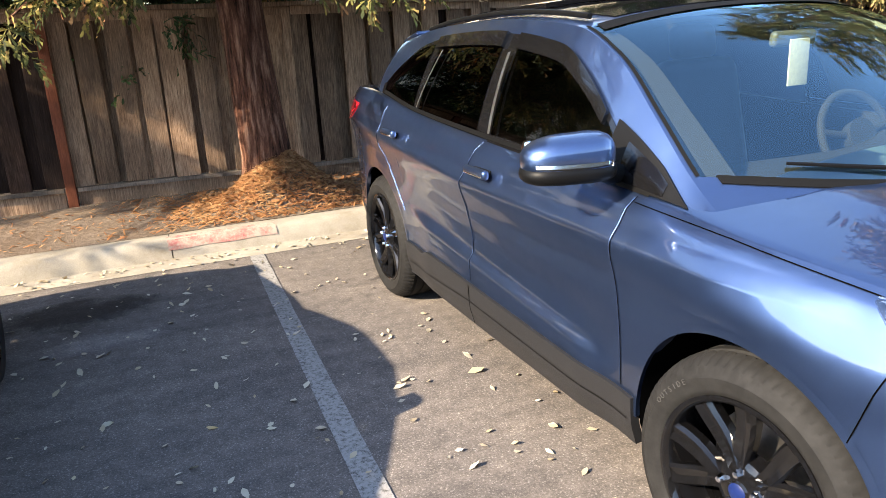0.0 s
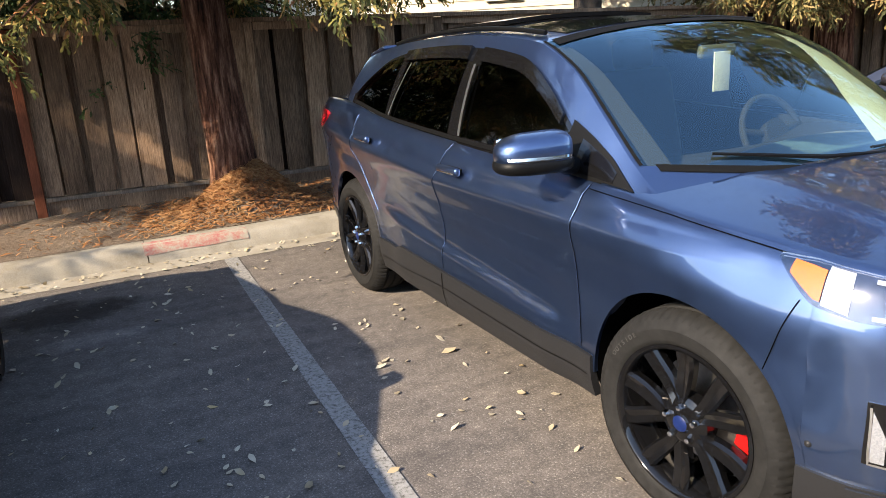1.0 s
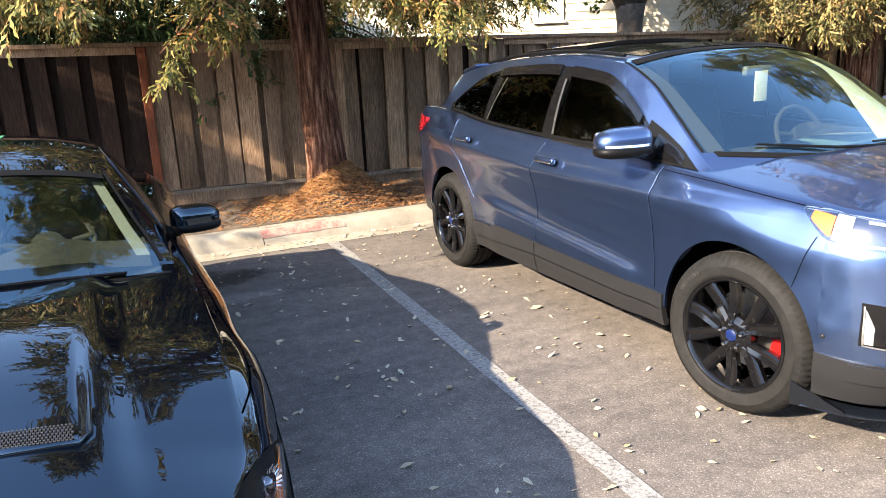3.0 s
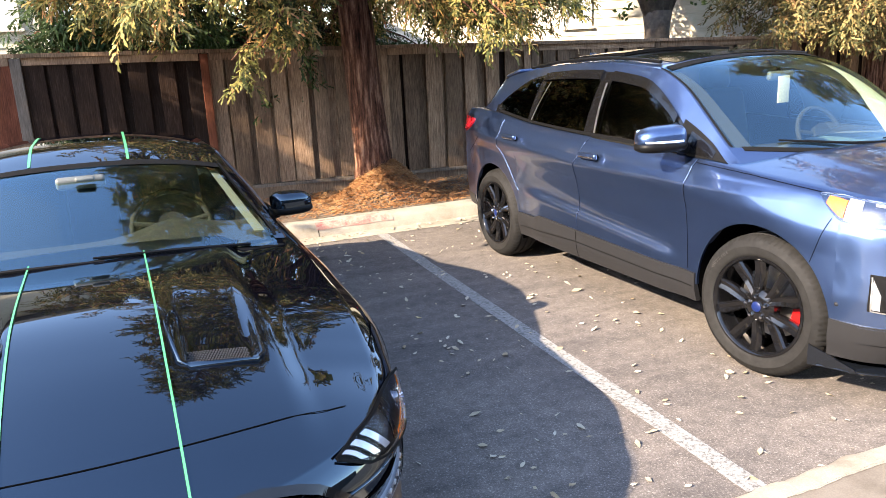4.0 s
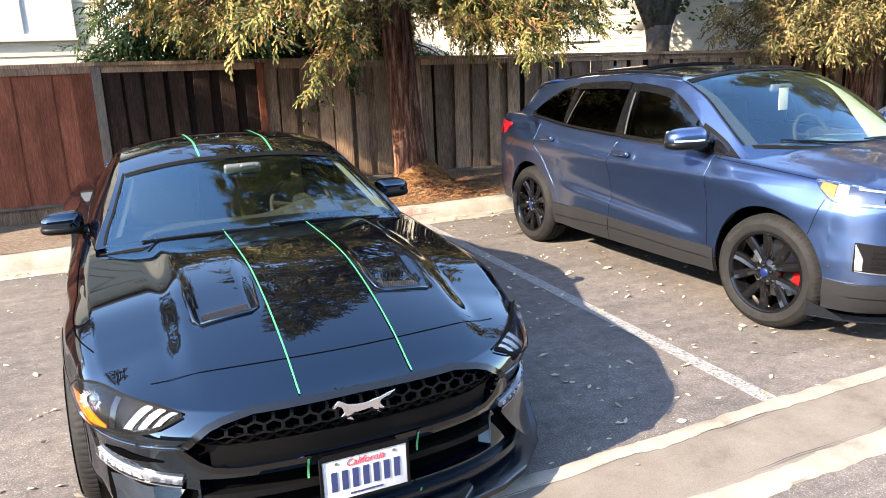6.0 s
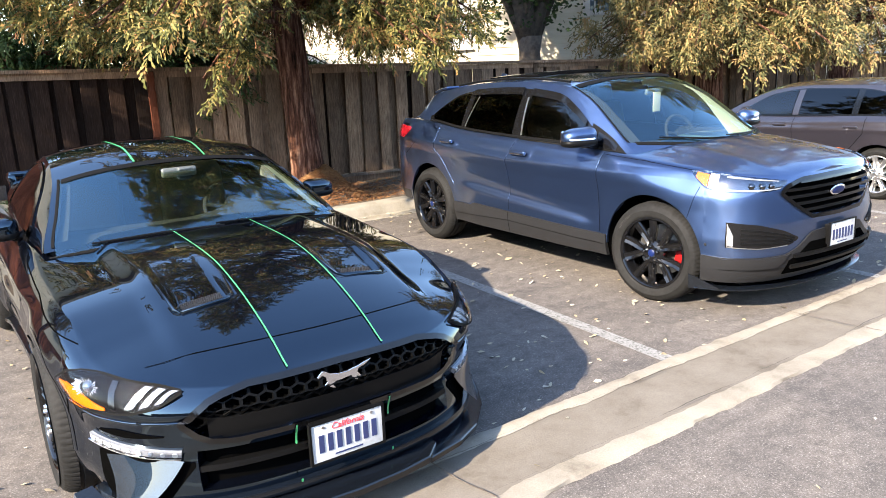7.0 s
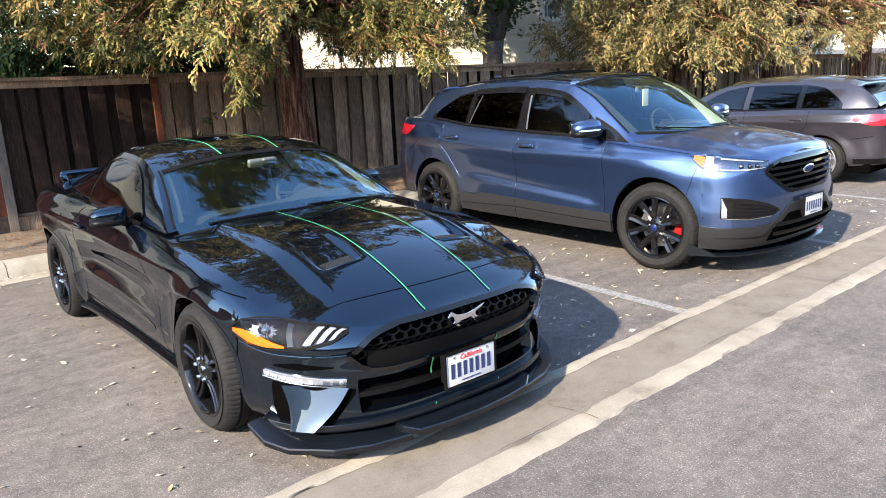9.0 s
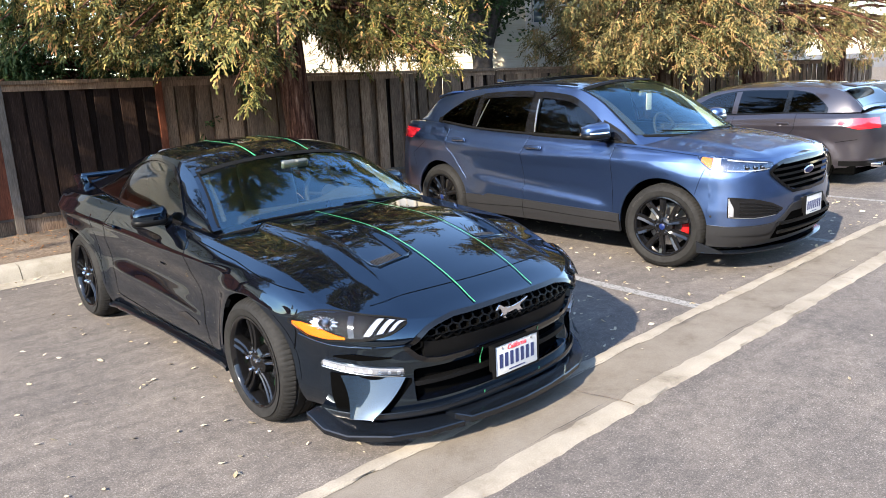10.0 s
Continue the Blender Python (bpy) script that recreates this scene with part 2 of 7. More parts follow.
def tube(points, radii, sides=10, cap=True):
    """Vertices and faces of a tapered tube along points."""
    pts = [Vector(p) for p in points]
    verts, faces = [], []
    for i, p in enumerate(pts):
        d = (pts[min(i + 1, len(pts) - 1)] - pts[max(i - 1, 0)]).normalized()
        side = d.orthogonal().normalized() if abs(d.z) < 0.95 else Vector((1, 0, 0))
        side = (side - d * side.dot(d)).normalized()
        up = d.cross(side)
        r = radii[i] if hasattr(radii, "__len__") else radii
        for k in range(sides):
            a = 2 * math.pi * k / sides
            verts.append(p + (side * math.cos(a) + up * math.sin(a)) * r)
    for i in range(len(pts) - 1):
        for k in range(sides):
            a, b = i * sides + k, i * sides + (k + 1) % sides
            faces.append((a, b, b + sides, a + sides))
    if cap:
        faces.append(tuple(reversed(range(sides))))
        faces.append(tuple(range((len(pts) - 1) * sides, len(pts) * sides)))
    return verts, faces


def tube_part(name, points, radii, material, parent, sides=10, label=""):
    v, f = tube(points, radii, sides)
    return under(new(name, mesh_of(name, v, f, material, True, 50)), parent, label)


def grid_faces(n, m, close=False, flip=False):
    f = []
    for i in range(n - 1):
        for j in range(m if close else m - 1):
            q = (i * m + j, i * m + (j + 1) % m, (i + 1) * m + (j + 1) % m, (i + 1) * m + j)
            f.append(q[::-1] if flip else q)
    return f


def join_copies(name, base_verts, base_faces, mats, material):
    """One mesh of many transformed copies of a small base mesh."""
    base = np.c_[np.array(base_verts, float), np.ones(len(base_verts))]
    mats = np.array(mats, float)
    verts = np.einsum("nij,kj->nki", mats[:, :3, :], base).reshape(-1, 3)
    k = len(base_verts)
    size = len(base_faces[0])
    faces = (np.array(base_faces)[None] + (np.arange(len(mats)) * k)[:, None, None]).reshape(-1, size)
    me = bpy.data.meshes.new(name)
    me.vertices.add(len(verts))
    me.vertices.foreach_set("co", verts.ravel())
    me.loops.add(faces.size)
    me.loops.foreach_set("vertex_index", faces.ravel().astype(np.int32))
    me.polygons.add(len(faces))
    me.polygons.foreach_set("loop_start", np.arange(0, faces.size, size, dtype=np.int32))
    me.update(calc_edges=True)
    me.materials.append(material)
    return me


# ---------------------------------------------------------------- ground
KERB_Y, FENCE_Y = 4.82, 6.5


def fall(x):
    """The lot falls gently to the east."""
    return -0.0165 * max(0.0, min(x, 14.0) - 2.4)


def fence_z(x):
    """How far the fence has stepped down from its height at x = -3.4."""
    return -0.0165 * (x + 3.4)


def rough_strip(name, ys, zs, x0, x1, material, slope=0.0, wobble=0.012, step=0.06, scale=2.5, seed=0.0):
    """A long strip along x with uneven edges: ys and zs across it."""
    xs = np.arange(x0, x1 + step, step)
    verts = []
    for x in xs:
        for k, (y, z) in enumerate(zip(ys, zs)):
            edge = wobble * noise.fractal(Vector((x * scale, k * 7.3 + seed, 0.5)), 0.8, 2.0, 4)
            verts.append((x, y + slope * x + edge, fall(x) + z + 0.15 * abs(edge) * (1 if 0 < k < len(ys) - 1 else 0)))
    return new(name, mesh_of(name, verts, grid_faces(len(xs), len(ys), flip=True), material, True, 35))


bm = bmesh.new()
for side_y in (-400.0, 400.0):
    for gx in (-400.0, 2.4, 3.2, 14.0, 400.0):
        bm.verts.new((gx, side_y, fall(gx)))
bm.verts.ensure_lookup_table()
for k in range(4):
    bm.faces.new([bm.verts[i] for i in (k, k + 1, k + 6, k + 5)])
tagged(part("ground", bm, M_ASPHALT, None), "worn grey asphalt of the parking lot", "ground", kind="structure")

# valley gutter of concrete between the stalls and the driving lane
SLOPE = 0.024
gutter = tagged(rough_strip("gutter", [-0.96, -0.9, -0.8, -0.66, -0.5, -0.45], [0.003, 0.012, 0.008, 0.004, 0.008, 0.004], -30, 40, M_GUTTER, SLOPE, 0.01),
                "stained concrete valley gutter across the lot", "gutter", kind="structure")
under(rough_strip("outer_band", [-0.985, -0.965, -0.885, -0.85], [0.002, 0.016, 0.017, 0.01], -30, 40, M_EDGE, SLOPE, 0.017, 0.025, 5.5, seed=3.0), gutter, "pale worn edge band")
under(rough_strip("inner_band", [-0.475, -0.45, -0.40, -0.375], [0.009, 0.018, 0.017, 0.002], -30, 40, M_EDGE, SLOPE, 0.02, 0.025, 5.0, seed=9.0), gutter, "pale worn edge band")


for gx in (-5.3, -2.25, 0.8, 3.9):
    verts = []
    for k in range(14):
        u = k / 13
        y = -0.97 + 0.57 * u + SLOPE * gx
        x = gx + 0.03 * noise.noise(Vector((gx, u * 5, 0))) - 0.08 * u
        for d in (-0.005, 0.005):
            verts.append((x + d * (0.6 + 0.6 * abs(noise.noise(Vector((u * 9, gx, 2))))), y, 0.0225 + fall(gx)))
    under(new("joint", mesh_of("joint", verts, grid_faces(14, 2), M_SOIL)), gutter)


for y0, seed in ((-0.845, 1.0), (-0.49, 2.0)):
    for x0 in np.arange(-8.0, 8.0, 1.75):
        verts = []
        for k in range(50):
            x = x0 + 1.75 * k / 49
            y = y0 + SLOPE * x + 0.02 * noise.fractal(Vector((x * 2.6, seed, 0)), 0.7, 2.0, 6)
            w = 0.0004 + 0.0055 * max(0.0, noise.noise(Vector((x * 1.7, seed, 7))))
            verts += [(x, y - w, 0.0265 + fall(x)), (x, y + w, 0.0265 + fall(x))]
        under(new("crack", mesh_of("crack", verts, grid_faces(50, 2), M_CRACK)), gutter)


def painted_line(xa, ya, xb, yb, width=0.105):
    d = Vector((xb - xa, yb - ya, 0)).normalized()
    s = Vector((-d.y, d.x, 0)) * width / 2
    n = 60
    verts = []
    for i in range(n + 1):
        p = Vector((xa, ya, 0.005 + fall(xa))).lerp(Vector((xb, yb, 0.005 + fall(xb))), i / n)
        w = 1 + 0.05 * noise.noise(Vector((i * 0.7, xa, 0)))
        verts += [p - s * w, p + s * w]
    ob = new("stall_line", mesh_of("stall_line", verts, grid_faces(n + 1, 2), M_LINE))
    tagged(ob, "worn white painted stall line on asphalt", "line", "stall lines", "structure")


painted_line(-0.33, 4.6, -0.525, -0.385)
painted_line(-3.02, 4.6, -3.25, -0.46)
painted_line(2.2, 4.6, 2.03, -0.33)
painted_line(4.78, 4.6, 4.6, -0.26)

# kerb with its own gutter pan
pan = rough_strip("kerb_pan", [4.6, 4.62, 4.83], [0.003, 0.007, 0.012], -30, 40, M_KERB, 0, 0.008, seed=20.0)
tagged(pan, "dusty concrete pan at the foot of the kerb", "kerb", kind="structure")
kerb = empty("kerb", "sun-bleached concrete kerb with faded red paint", "kerb", kind="structure")
for k in range(24):
    x0 = -29.9 + k * 2.9
    xs = np.linspace(x0 + 0.004, x0 + 2.896, 30)
    prof = [(4.815, 0.0), (4.83, 0.04), (4.865, 0.105), (4.885, 0.128), (4.915, 0.14), (5.0, 0.143), (5.07, 0.142), (5.085, 0.13), (5.085, 0.0)]
    verts = []
    for x in xs:
        for y, z in prof:
            w = 0.004 * noise.noise(Vector((x * 4, y * 9, z * 9)))
            verts.append((x, y + w, fall(x) + z + w))
    me = mesh_of("kerb_stone", verts, grid_faces(30, len(prof), flip=True) + [tuple(range(len(prof))), tuple(reversed(range(29 * len(prof), 30 * len(prof))))], M_KERB, True, 45)
    under(new("kerb_stone", me), kerb)
# faded red paint on the kerb
verts = []
xs = np.linspace(-0.92, -0.12, 40)
for x in xs:
    low = 0.075 + 0.02 * noise.noise(Vector((x * 3, 0, 3)))
    for t in np.linspace(0, 1, 6):
        z = low + (0.146 - low) * t
        y = np.interp(z, [0.04, 0.105, 0.128, 0.14, 0.146], [4.83, 4.865, 4.885, 4.915, 4.965])
        verts.append((x, y - 0.004, z + 0.003))
under(new("paint_patch", mesh_of("paint_patch", verts, grid_faces(40, 6, flip=True), M_RED, True)), kerb, "faded red kerb paint")

# planting strip behind the kerb, heaped round the trunk
TREE = Vector((0.05, 5.78, 0.0))


def bed_height(x, y):
    z = 0.143 + fall(x) + 0.025 * max(0.0, (y - 5.3) / 1.2) + 0.02 * min(1.0, (y - 5.05) / 0.4) * noise.fractal(Vector((x * 1.5, y * 1.5, 0)), 1.0, 2.0, 4)
    r = math.hypot((x - TREE.x - 0.05) / 1.15, (y - TREE.y + 0.12))
    return z + 0.44 * math.exp(-(r / 0.33) ** 2) * min(1.0, max(0.0, (y - 5.09) / 0.22))


xs, ys = np.arange(-30, 40.1, 0.1), np.linspace(5.08, 6.75, 18)
xs = np.unique(np.r_[np.arange(-30, -4, 0.5), np.arange(-4, 4, 0.06), np.arange(4, 40, 0.5)])
verts = [(x, y, bed_height(x, y) if y < 6.7 else 0.1) for x in xs for y in ys]
bed = new("planting_bed", mesh_of("planting_bed", verts, grid_faces(len(xs), len(ys), flip=True), M_SOIL, True))
tagged(bed, "dry bare soil strip strewn with redwood litter", "ground", kind="structure")
bm = bmesh.new()
box(bm, -60, 6.72, -0.2, 70, 60, 0.12)
tagged(part("yard", bm, M_SOIL, None), "bare ground of the yard behind the fence", "ground", kind="structure")

# unseen plain walls, added to close the lot and darken the cars' reflections
M_STUCCO = concrete("wall_stucco", (0.112, 0.1008, 0.0868), (0.0952, 0.084, 0.0728), (0.0672, 0.0588, 0.0504))
bm = bmesh.new()
box(bm, -40, -18.4, -0.3, 45, -18.0, 5.2)
tagged(part("wall_south", bm, M_STUCCO, None), "plain brown stucco wall, unseen, added across the driving lane to darken reflections", "wall", kind="structure")
bm = bmesh.new()
box(bm, -34.4, -18.0, -0.3, -34.0, 9.0, 2.6)
tagged(part("wall_west", bm, M_STUCCO, None), "plain brown stucco wall, unseen, added at the end of the lot to darken reflections", "wall", kind="structure")

# ---------------------------------------------------------------- fence
fence = empty("fence", "tall weathered wooden board fence", "fence", kind="structure")
rng = random.Random(4)


def board_mesh(w, h, t=0.018):
    bm = bmesh.new()
    box(bm, -w / 2, -t / 2, 0, w / 2, t / 2, h, 0.003)
    me = bpy.data.meshes.new("board")
    bm.to_mesh(me)
    bm.free()
    return me


def add_board(me, x, y, z, lean=0.0, turn=0.0, name="board"):
    ob = new(name, me)
    ob.matrix_world = pose(x, y, z, 0, lean, turn)
    return under(ob, fence)


FRONT = [board_mesh(w, 1.47) for w in (0.185, 0.2, 0.17, 0.215)]
BACK = board_mesh(0.215, 1.47)
for me in FRONT + [BACK]:
    me.materials.append(M_BOARD)
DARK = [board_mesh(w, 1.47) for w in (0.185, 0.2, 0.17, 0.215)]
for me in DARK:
    me.materials.append(M_SHADEBOARD)
x = -3.25
while x < 22:
    # shade goes into the colour here: west run, and some boards in gaps
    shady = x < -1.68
    pitch = rng.choice((0.215, 0.235, 0.26, 0.28, 0.3)) + rng.uniform(-0.012, 0.012)
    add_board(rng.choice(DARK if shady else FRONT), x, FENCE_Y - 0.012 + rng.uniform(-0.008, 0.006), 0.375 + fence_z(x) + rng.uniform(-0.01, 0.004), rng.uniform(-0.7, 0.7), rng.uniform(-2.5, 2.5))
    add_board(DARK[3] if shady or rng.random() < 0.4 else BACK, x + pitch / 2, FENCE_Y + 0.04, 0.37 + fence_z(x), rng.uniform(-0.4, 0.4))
    x += pitch
FLAT = board_mesh(0.212, 1.5)
FLAT.materials.append(M_REDBOARD)
x, lapped = -3.55, False
while x > -14:
    lapped = not lapped
    add_board(FLAT, x, FENCE_Y - (0.06 if lapped else 0.04), 0.37 + rng.uniform(-0.006, 0.004), rng.uniform(-0.2, 0.2))
    x -= 0.2
posts = [-3.4, -1.6, 0.45, 2.5, 4.46, 6.3, 8.3, 10.3, 12.3, 14.3, 16.3, 18.3, 20.3, -5.4, -7.4, -9.4, -11.4, -13.4]
for i, px in enumerate(posts):
    red = i == 1
    m = M_REDPOST if red else M_POST if i == 0 or px < -3 else M_BOARD
    front = FENCE_Y - 0.075 if i == 0 else FENCE_Y - 0.062 if red else FENCE_Y - 0.04
    wide = 0.05 if i == 0 else 0.042
    box_part("post", (px - wide, front, 0.0), (px + wide, FENCE_Y + 0.1, 1.84 + fence_z(max(px, -3.4))), m, fence, 0.005, "red-brown stained post" if red else "")
ends = sorted(posts)


def rail(name, a, b, y0, y1, z0, z1, material):
    """A board that runs from post to post and follows the fall of the fence."""
    za, zb = fence_z(max(a, -3.4)), fence_z(max(b, -3.4))
    verts = [(a, y0, z0 + za), (b, y0, z0 + zb), (b, y1, z0 + zb), (a, y1, z0 + za), (a, y0, z1 + za), (b, y0, z1 + zb), (b, y1, z1 + zb), (a, y1, z1 + za)]
    faces = [(0, 3, 2, 1), (4, 5, 6, 7), (0, 1, 5, 4), (1, 2, 6, 5), (2, 3, 7, 6), (3, 0, 4, 7)]
    return under(new(name, mesh_of(name, verts, faces, material)), fence)


for a, b in zip(ends, ends[1:]):
    left = b <= -3.3
    rail("cap_rail", a + 0.002, b - 0.002, FENCE_Y - 0.09, FENCE_Y + 0.09, 1.845, 1.885, M_BOARD)
    rail("top_rail", a + 0.055, b - 0.055, FENCE_Y - (0.085 if left else 0.04), FENCE_Y - 0.022, 1.77, 1.843, M_BOARD)
    rail("kick_ledge", a + 0.055, b - 0.055, FENCE_Y - 0.06, FENCE_Y + 0.02, 0.335, 0.37, M_POST)
    rail("kickboard", a + 0.055, b - 0.055, FENCE_Y - 0.03, FENCE_Y + 0.01, 0.06, 0.333, M_BOARD)

# ---------------------------------------------------------------- houses behind the fence
def house(name, x0, x1, y0, y1, top, label, windows, band=None):
    h = empty(name, label, "house")
    bm = bmesh.new()
    box(bm, x0, y0 + 0.03, 0.1, x1, y1, top)
    part("wall", bm, M_SIDING, h)
    z = 1.0
    me = None
    while z < top - 0.05:
        bm = bmesh.new()
        w = x1 - x0
        vs = [bm.verts.new(p) for p in ((0, -0.004, 0), (w, -0.004, 0), (w, 0.012, 0.148), (0, 0.012, 0.148), (0, 0.03, 0), (w, 0.03, 0), (w, 0.03, 0.148), (0, 0.03, 0.148))]
        for q in ((0, 1, 2, 3), (1, 0, 4, 5), (3, 2, 6, 7), (0, 3, 7, 4), (2, 1, 5, 6)):
            bm.faces.new([vs[i] for i in q])
        ob = part("siding_board", bm, M_SIDING, h)
        ob.location = (x0, y0 - 0.004, z)
        z += 0.15
    for xe in (x0, x1):
        box_part("corner_trim", (xe - 0.07, y0 - 0.03, 0.1), (xe + 0.07, y0 + 0.06, top), M_TRIM, h)
    for (a, b, za, zb, mat) in windows:
        win = part("window", win_frame(a, b, za, zb, y0), M_TRIM, h)
        box_part("pane", (a, y0 - 0.012, za), (b, y0 - 0.006, zb), mat, win, 0.0)
        box_part("sill", (a - 0.1, y0 - 0.07, za - 0.1), (b + 0.1, y0 - 0.012, za - 0.062), M_TRIM, win)
        box_part("mullion", ((a + b) / 2 - 0.015, y0 - 0.03, za), ((a + b) / 2 + 0.015, y0 - 0.013, zb), M_TRIM, win, 0.002)
    box_part("roof", (x0 - 0.5, y0 - 0.6, top), (x1 + 0.5, y1 + 0.5, top + 0.25), M_ROOF, h, 0.02)
    if band:
        box_part("lower_band", band[:3], band[3:], M_TRIM, h)
    return h


def win_frame(a, b, za, zb, y0, w=0.06):
    bm = bmesh.new()
    box(bm, a - w, y0 - 0.045, za - w, b + w, y0 - 0.012, za, 0.003)
    box(bm, a - w, y0 - 0.045, zb, b + w, y0 - 0.012, zb + w, 0.003)
    box(bm, a - w, y0 - 0.045, za + 0.001, a, y0 - 0.012, zb - 0.001, 0.003)
    box(bm, b, y0 - 0.045, za + 0.001, b + w, y0 - 0.012, zb - 0.001, 0.003)
    return bm


house("house", -14.0, -3.2, 10.0, 18.0, 5.4, "cream house with lapped siding behind the fence", [(-4.9, -3.62, 2.36, 3.6, M_BLIND)])
sunny = house("house", -4.6, 2.6, 0.0, 8.0, 5.6, "sunlit cream house with lapped siding beyond the trees", [(-0.3, 0.1, 2.12, 3.5, M_BLIND)])
sunny.matrix_world = pose(5.8, 10.3, 0, 0, 0, -34.8)
house("house", 8.2, 24.0, 9.6, 18.0, 5.2, "shaded beige house with a dark window", [(8.5, 9.4, 2.78, 4.2, M_WINPANE)])

# ---------------------------------------------------------------- trees
def plume_mesh(rng, twigs=14, cuts=3):
    """A drooping branchlet along +x, brushy all round with short toothed sprays."""
    v, f = [], []
    axis = lambda t: Vector((0.27 * t, 0.02 * math.sin(5 * t), 0.04 * t - 0.13 * t * t))
    for n in range(twigs):
        t = (n + 0.4) / twigs
        base = axis(t)
        roll = n * 2.4 + rng.uniform(-0.4, 0.4)
        open_ = rng.uniform(0.75, 1.15) * (1 - 0.6 * t)
        d = Vector((math.cos(open_), math.sin(open_) * math.cos(roll), math.sin(open_) * math.sin(roll) * 0.8)).normalized()
        across = d.cross(Vector((rng.uniform(-0.6, 0.6), rng.uniform(-0.6, 0.6), 1))).normalized()
        ln = 0.09 * (1.1 - 0.35 * t) * rng.uniform(0.75, 1.25)
        k = len(v)
        for i in range(cuts * 2 + 1):
            u = i / (cuts * 2)
            w = (0.0165 if i % 2 else 0.006) * (1.05 - 0.5 * u) if 0 < i < cuts * 2 else 0.0015
            p = base + d * (ln * u + (0.01 if i % 2 else 0.0)) + Vector((0, 0, -0.035 * u * u))
            v.extend([p + across * w, p - across * w])
        f.extend([(k + 2 * j, k + 2 * j + 1, k + 2 * j + 3, k + 2 * j + 2) for j in range(cuts * 2)])
    return v, f


def broad_leaf(rng):
    v, f = [], []
    for i in range(9):
        c = Vector((rng.uniform(-0.12, 0.12), rng.uniform(-0.12, 0.12), rng.uniform(-0.1, 0.1)))
        d = Vector((rng.uniform(-1, 1), rng.uniform(-1, 1), rng.uniform(-0.6, 0.3))).normalized()
        s = d.cross(Vector((rng.uniform(-1, 1), rng.uniform(-1, 1), 1))).normalized()
        k = len(v)
        v += [c, c + d * 0.04 + s * 0.022, c + d * 0.09, c + d * 0.04 - s * 0.022]
        f.append((k, k + 1, k + 2, k + 3))
    return v, f


def conifer(x, y, base, height, reach, seed, material, sprays, trunk_r, skirt, label, lean=0.0, east=1.0, twigs=9, size=1.0, bare=None, low=1.75):
    """A redwood: tapered trunk, drooping limbs, sprays of needles along the limbs. skirt(angle) gives the height of the lowest limbs' tips."""
    rng = random.Random(seed)
    tree = empty("redwood_tree", label, "tree", at=pose(x, y, base))
    pts, rad = [], []
    for i in range(26):
        z = height * i / 25
        r = trunk_r * (1 - 0.93 * i / 25) * (1 + 0.5 * math.exp(-z / 0.22))
        pts.append((lean * z + 0.03 * noise.noise(Vector((z, seed, 0))), 0.03 * noise.noise(Vector((z, seed, 5))), z - 0.1))
        rad.append(r)
    v, f = tube(pts, rad, 28)
    v = [p + Vector((p.x - lean * p.z, p.y, 0)).normalized() * 0.035 * (noise.noise(Vector((math.atan2(p.y, p.x) * 4.5, p.z * 0.7, seed))) + 0.4 * noise.noise(Vector((math.atan2(p.y, p.x) * 11, p.z * 2, seed)))) * (1 - p.z / height) for p in v]
    under(new("trunk", mesh_of("trunk", v, f, M_BARK, True)), tree)
    mats = []
    tiers = int(height / 0.23)
    limbs = []
    for i in range(tiers):
        z = low + (height - low - 0.15) * (i / tiers) ** 1.15
        for k in range(5 if z < 5 else 4):
            a = rng.uniform(0, 2 * math.pi) if k > 1 else rng.gauss(3.3, 0.5) if k else rng.gauss(5.35, 0.35)
            if bare and z < 4.5 and abs(a - bare[0]) < bare[1]:
                a = bare[0] + math.copysign(bare[1] + rng.uniform(0, 0.35), a - bare[0])
            ln = reach * (east if math.cos(a) > 0.2 else 1.0) * (1 - (max(0.0, z - 1.5) / height) ** 1.3) * rng.uniform(0.55, 1.08)
            limbs.append((z, a, max(0.3, ln)))
    weight = lambda z, l: l * (6.0 if z < 4.2 else 1.0)
    total = sum(weight(z, l) for z, _, l in limbs)
    for z, a, ln in limbs:
        droop = 0.32 * ln
        d = Vector((math.cos(a), math.sin(a), 0))
        top = Vector((lean * z, 0, z))
        tip_z = z + 0.1 * ln - droop * 1.3
        floor_z = skirt(x + d.x * ln, y + d.y * ln) - base + 0.14
        if tip_z < floor_z:
            lift = floor_z - tip_z
            top.z += lift
        path = [top + d * ln * t + Vector((0, 0, 0.25 * ln * t - droop * 1.6 * t * t)) for t in (0, 0.25, 0.5, 0.75, 1.0)]
        lv, lf = tube(path, [0.035 * (1 - 0.85 * t) * (0.5 + ln / 3) for t in (0, 0.25, 0.5, 0.75, 1)], 5, False)
        under(new("limb", mesh_of("limb", lv, lf, M_BARK, True)), tree)
        clusters = max(1, int(sprays * weight(z, ln) / total / 8 + rng.random()))
        for _ in range(clusters):
            t = rng.uniform(0.2, 1.0) ** 0.7
            s = min(3.999, t * 4)
            i = int(s)
            c = path[i].lerp(path[i + 1], s - i) + Vector((rng.gauss(0, 0.19), rng.gauss(0, 0.19), rng.gauss(0, 0.12)))
            face = a + rng.gauss(0, 0.7)
            for _ in range(8):
                p = c + Vector((rng.gauss(0, 0.07), rng.gauss(0, 0.07), rng.gauss(-0.02, 0.075)))
                turn = Euler((rng.gauss(0, 0.6), rng.gauss(0.4, 0.5), face + rng.gauss(0, 0.9)))
                mats.append(Matrix.Translation(p) @ turn.to_matrix().to_4x4() @ Matrix.Scale(rng.uniform(0.6, 1.05) * size * (1.0 if p.z < 4.4 else 2.0), 4))
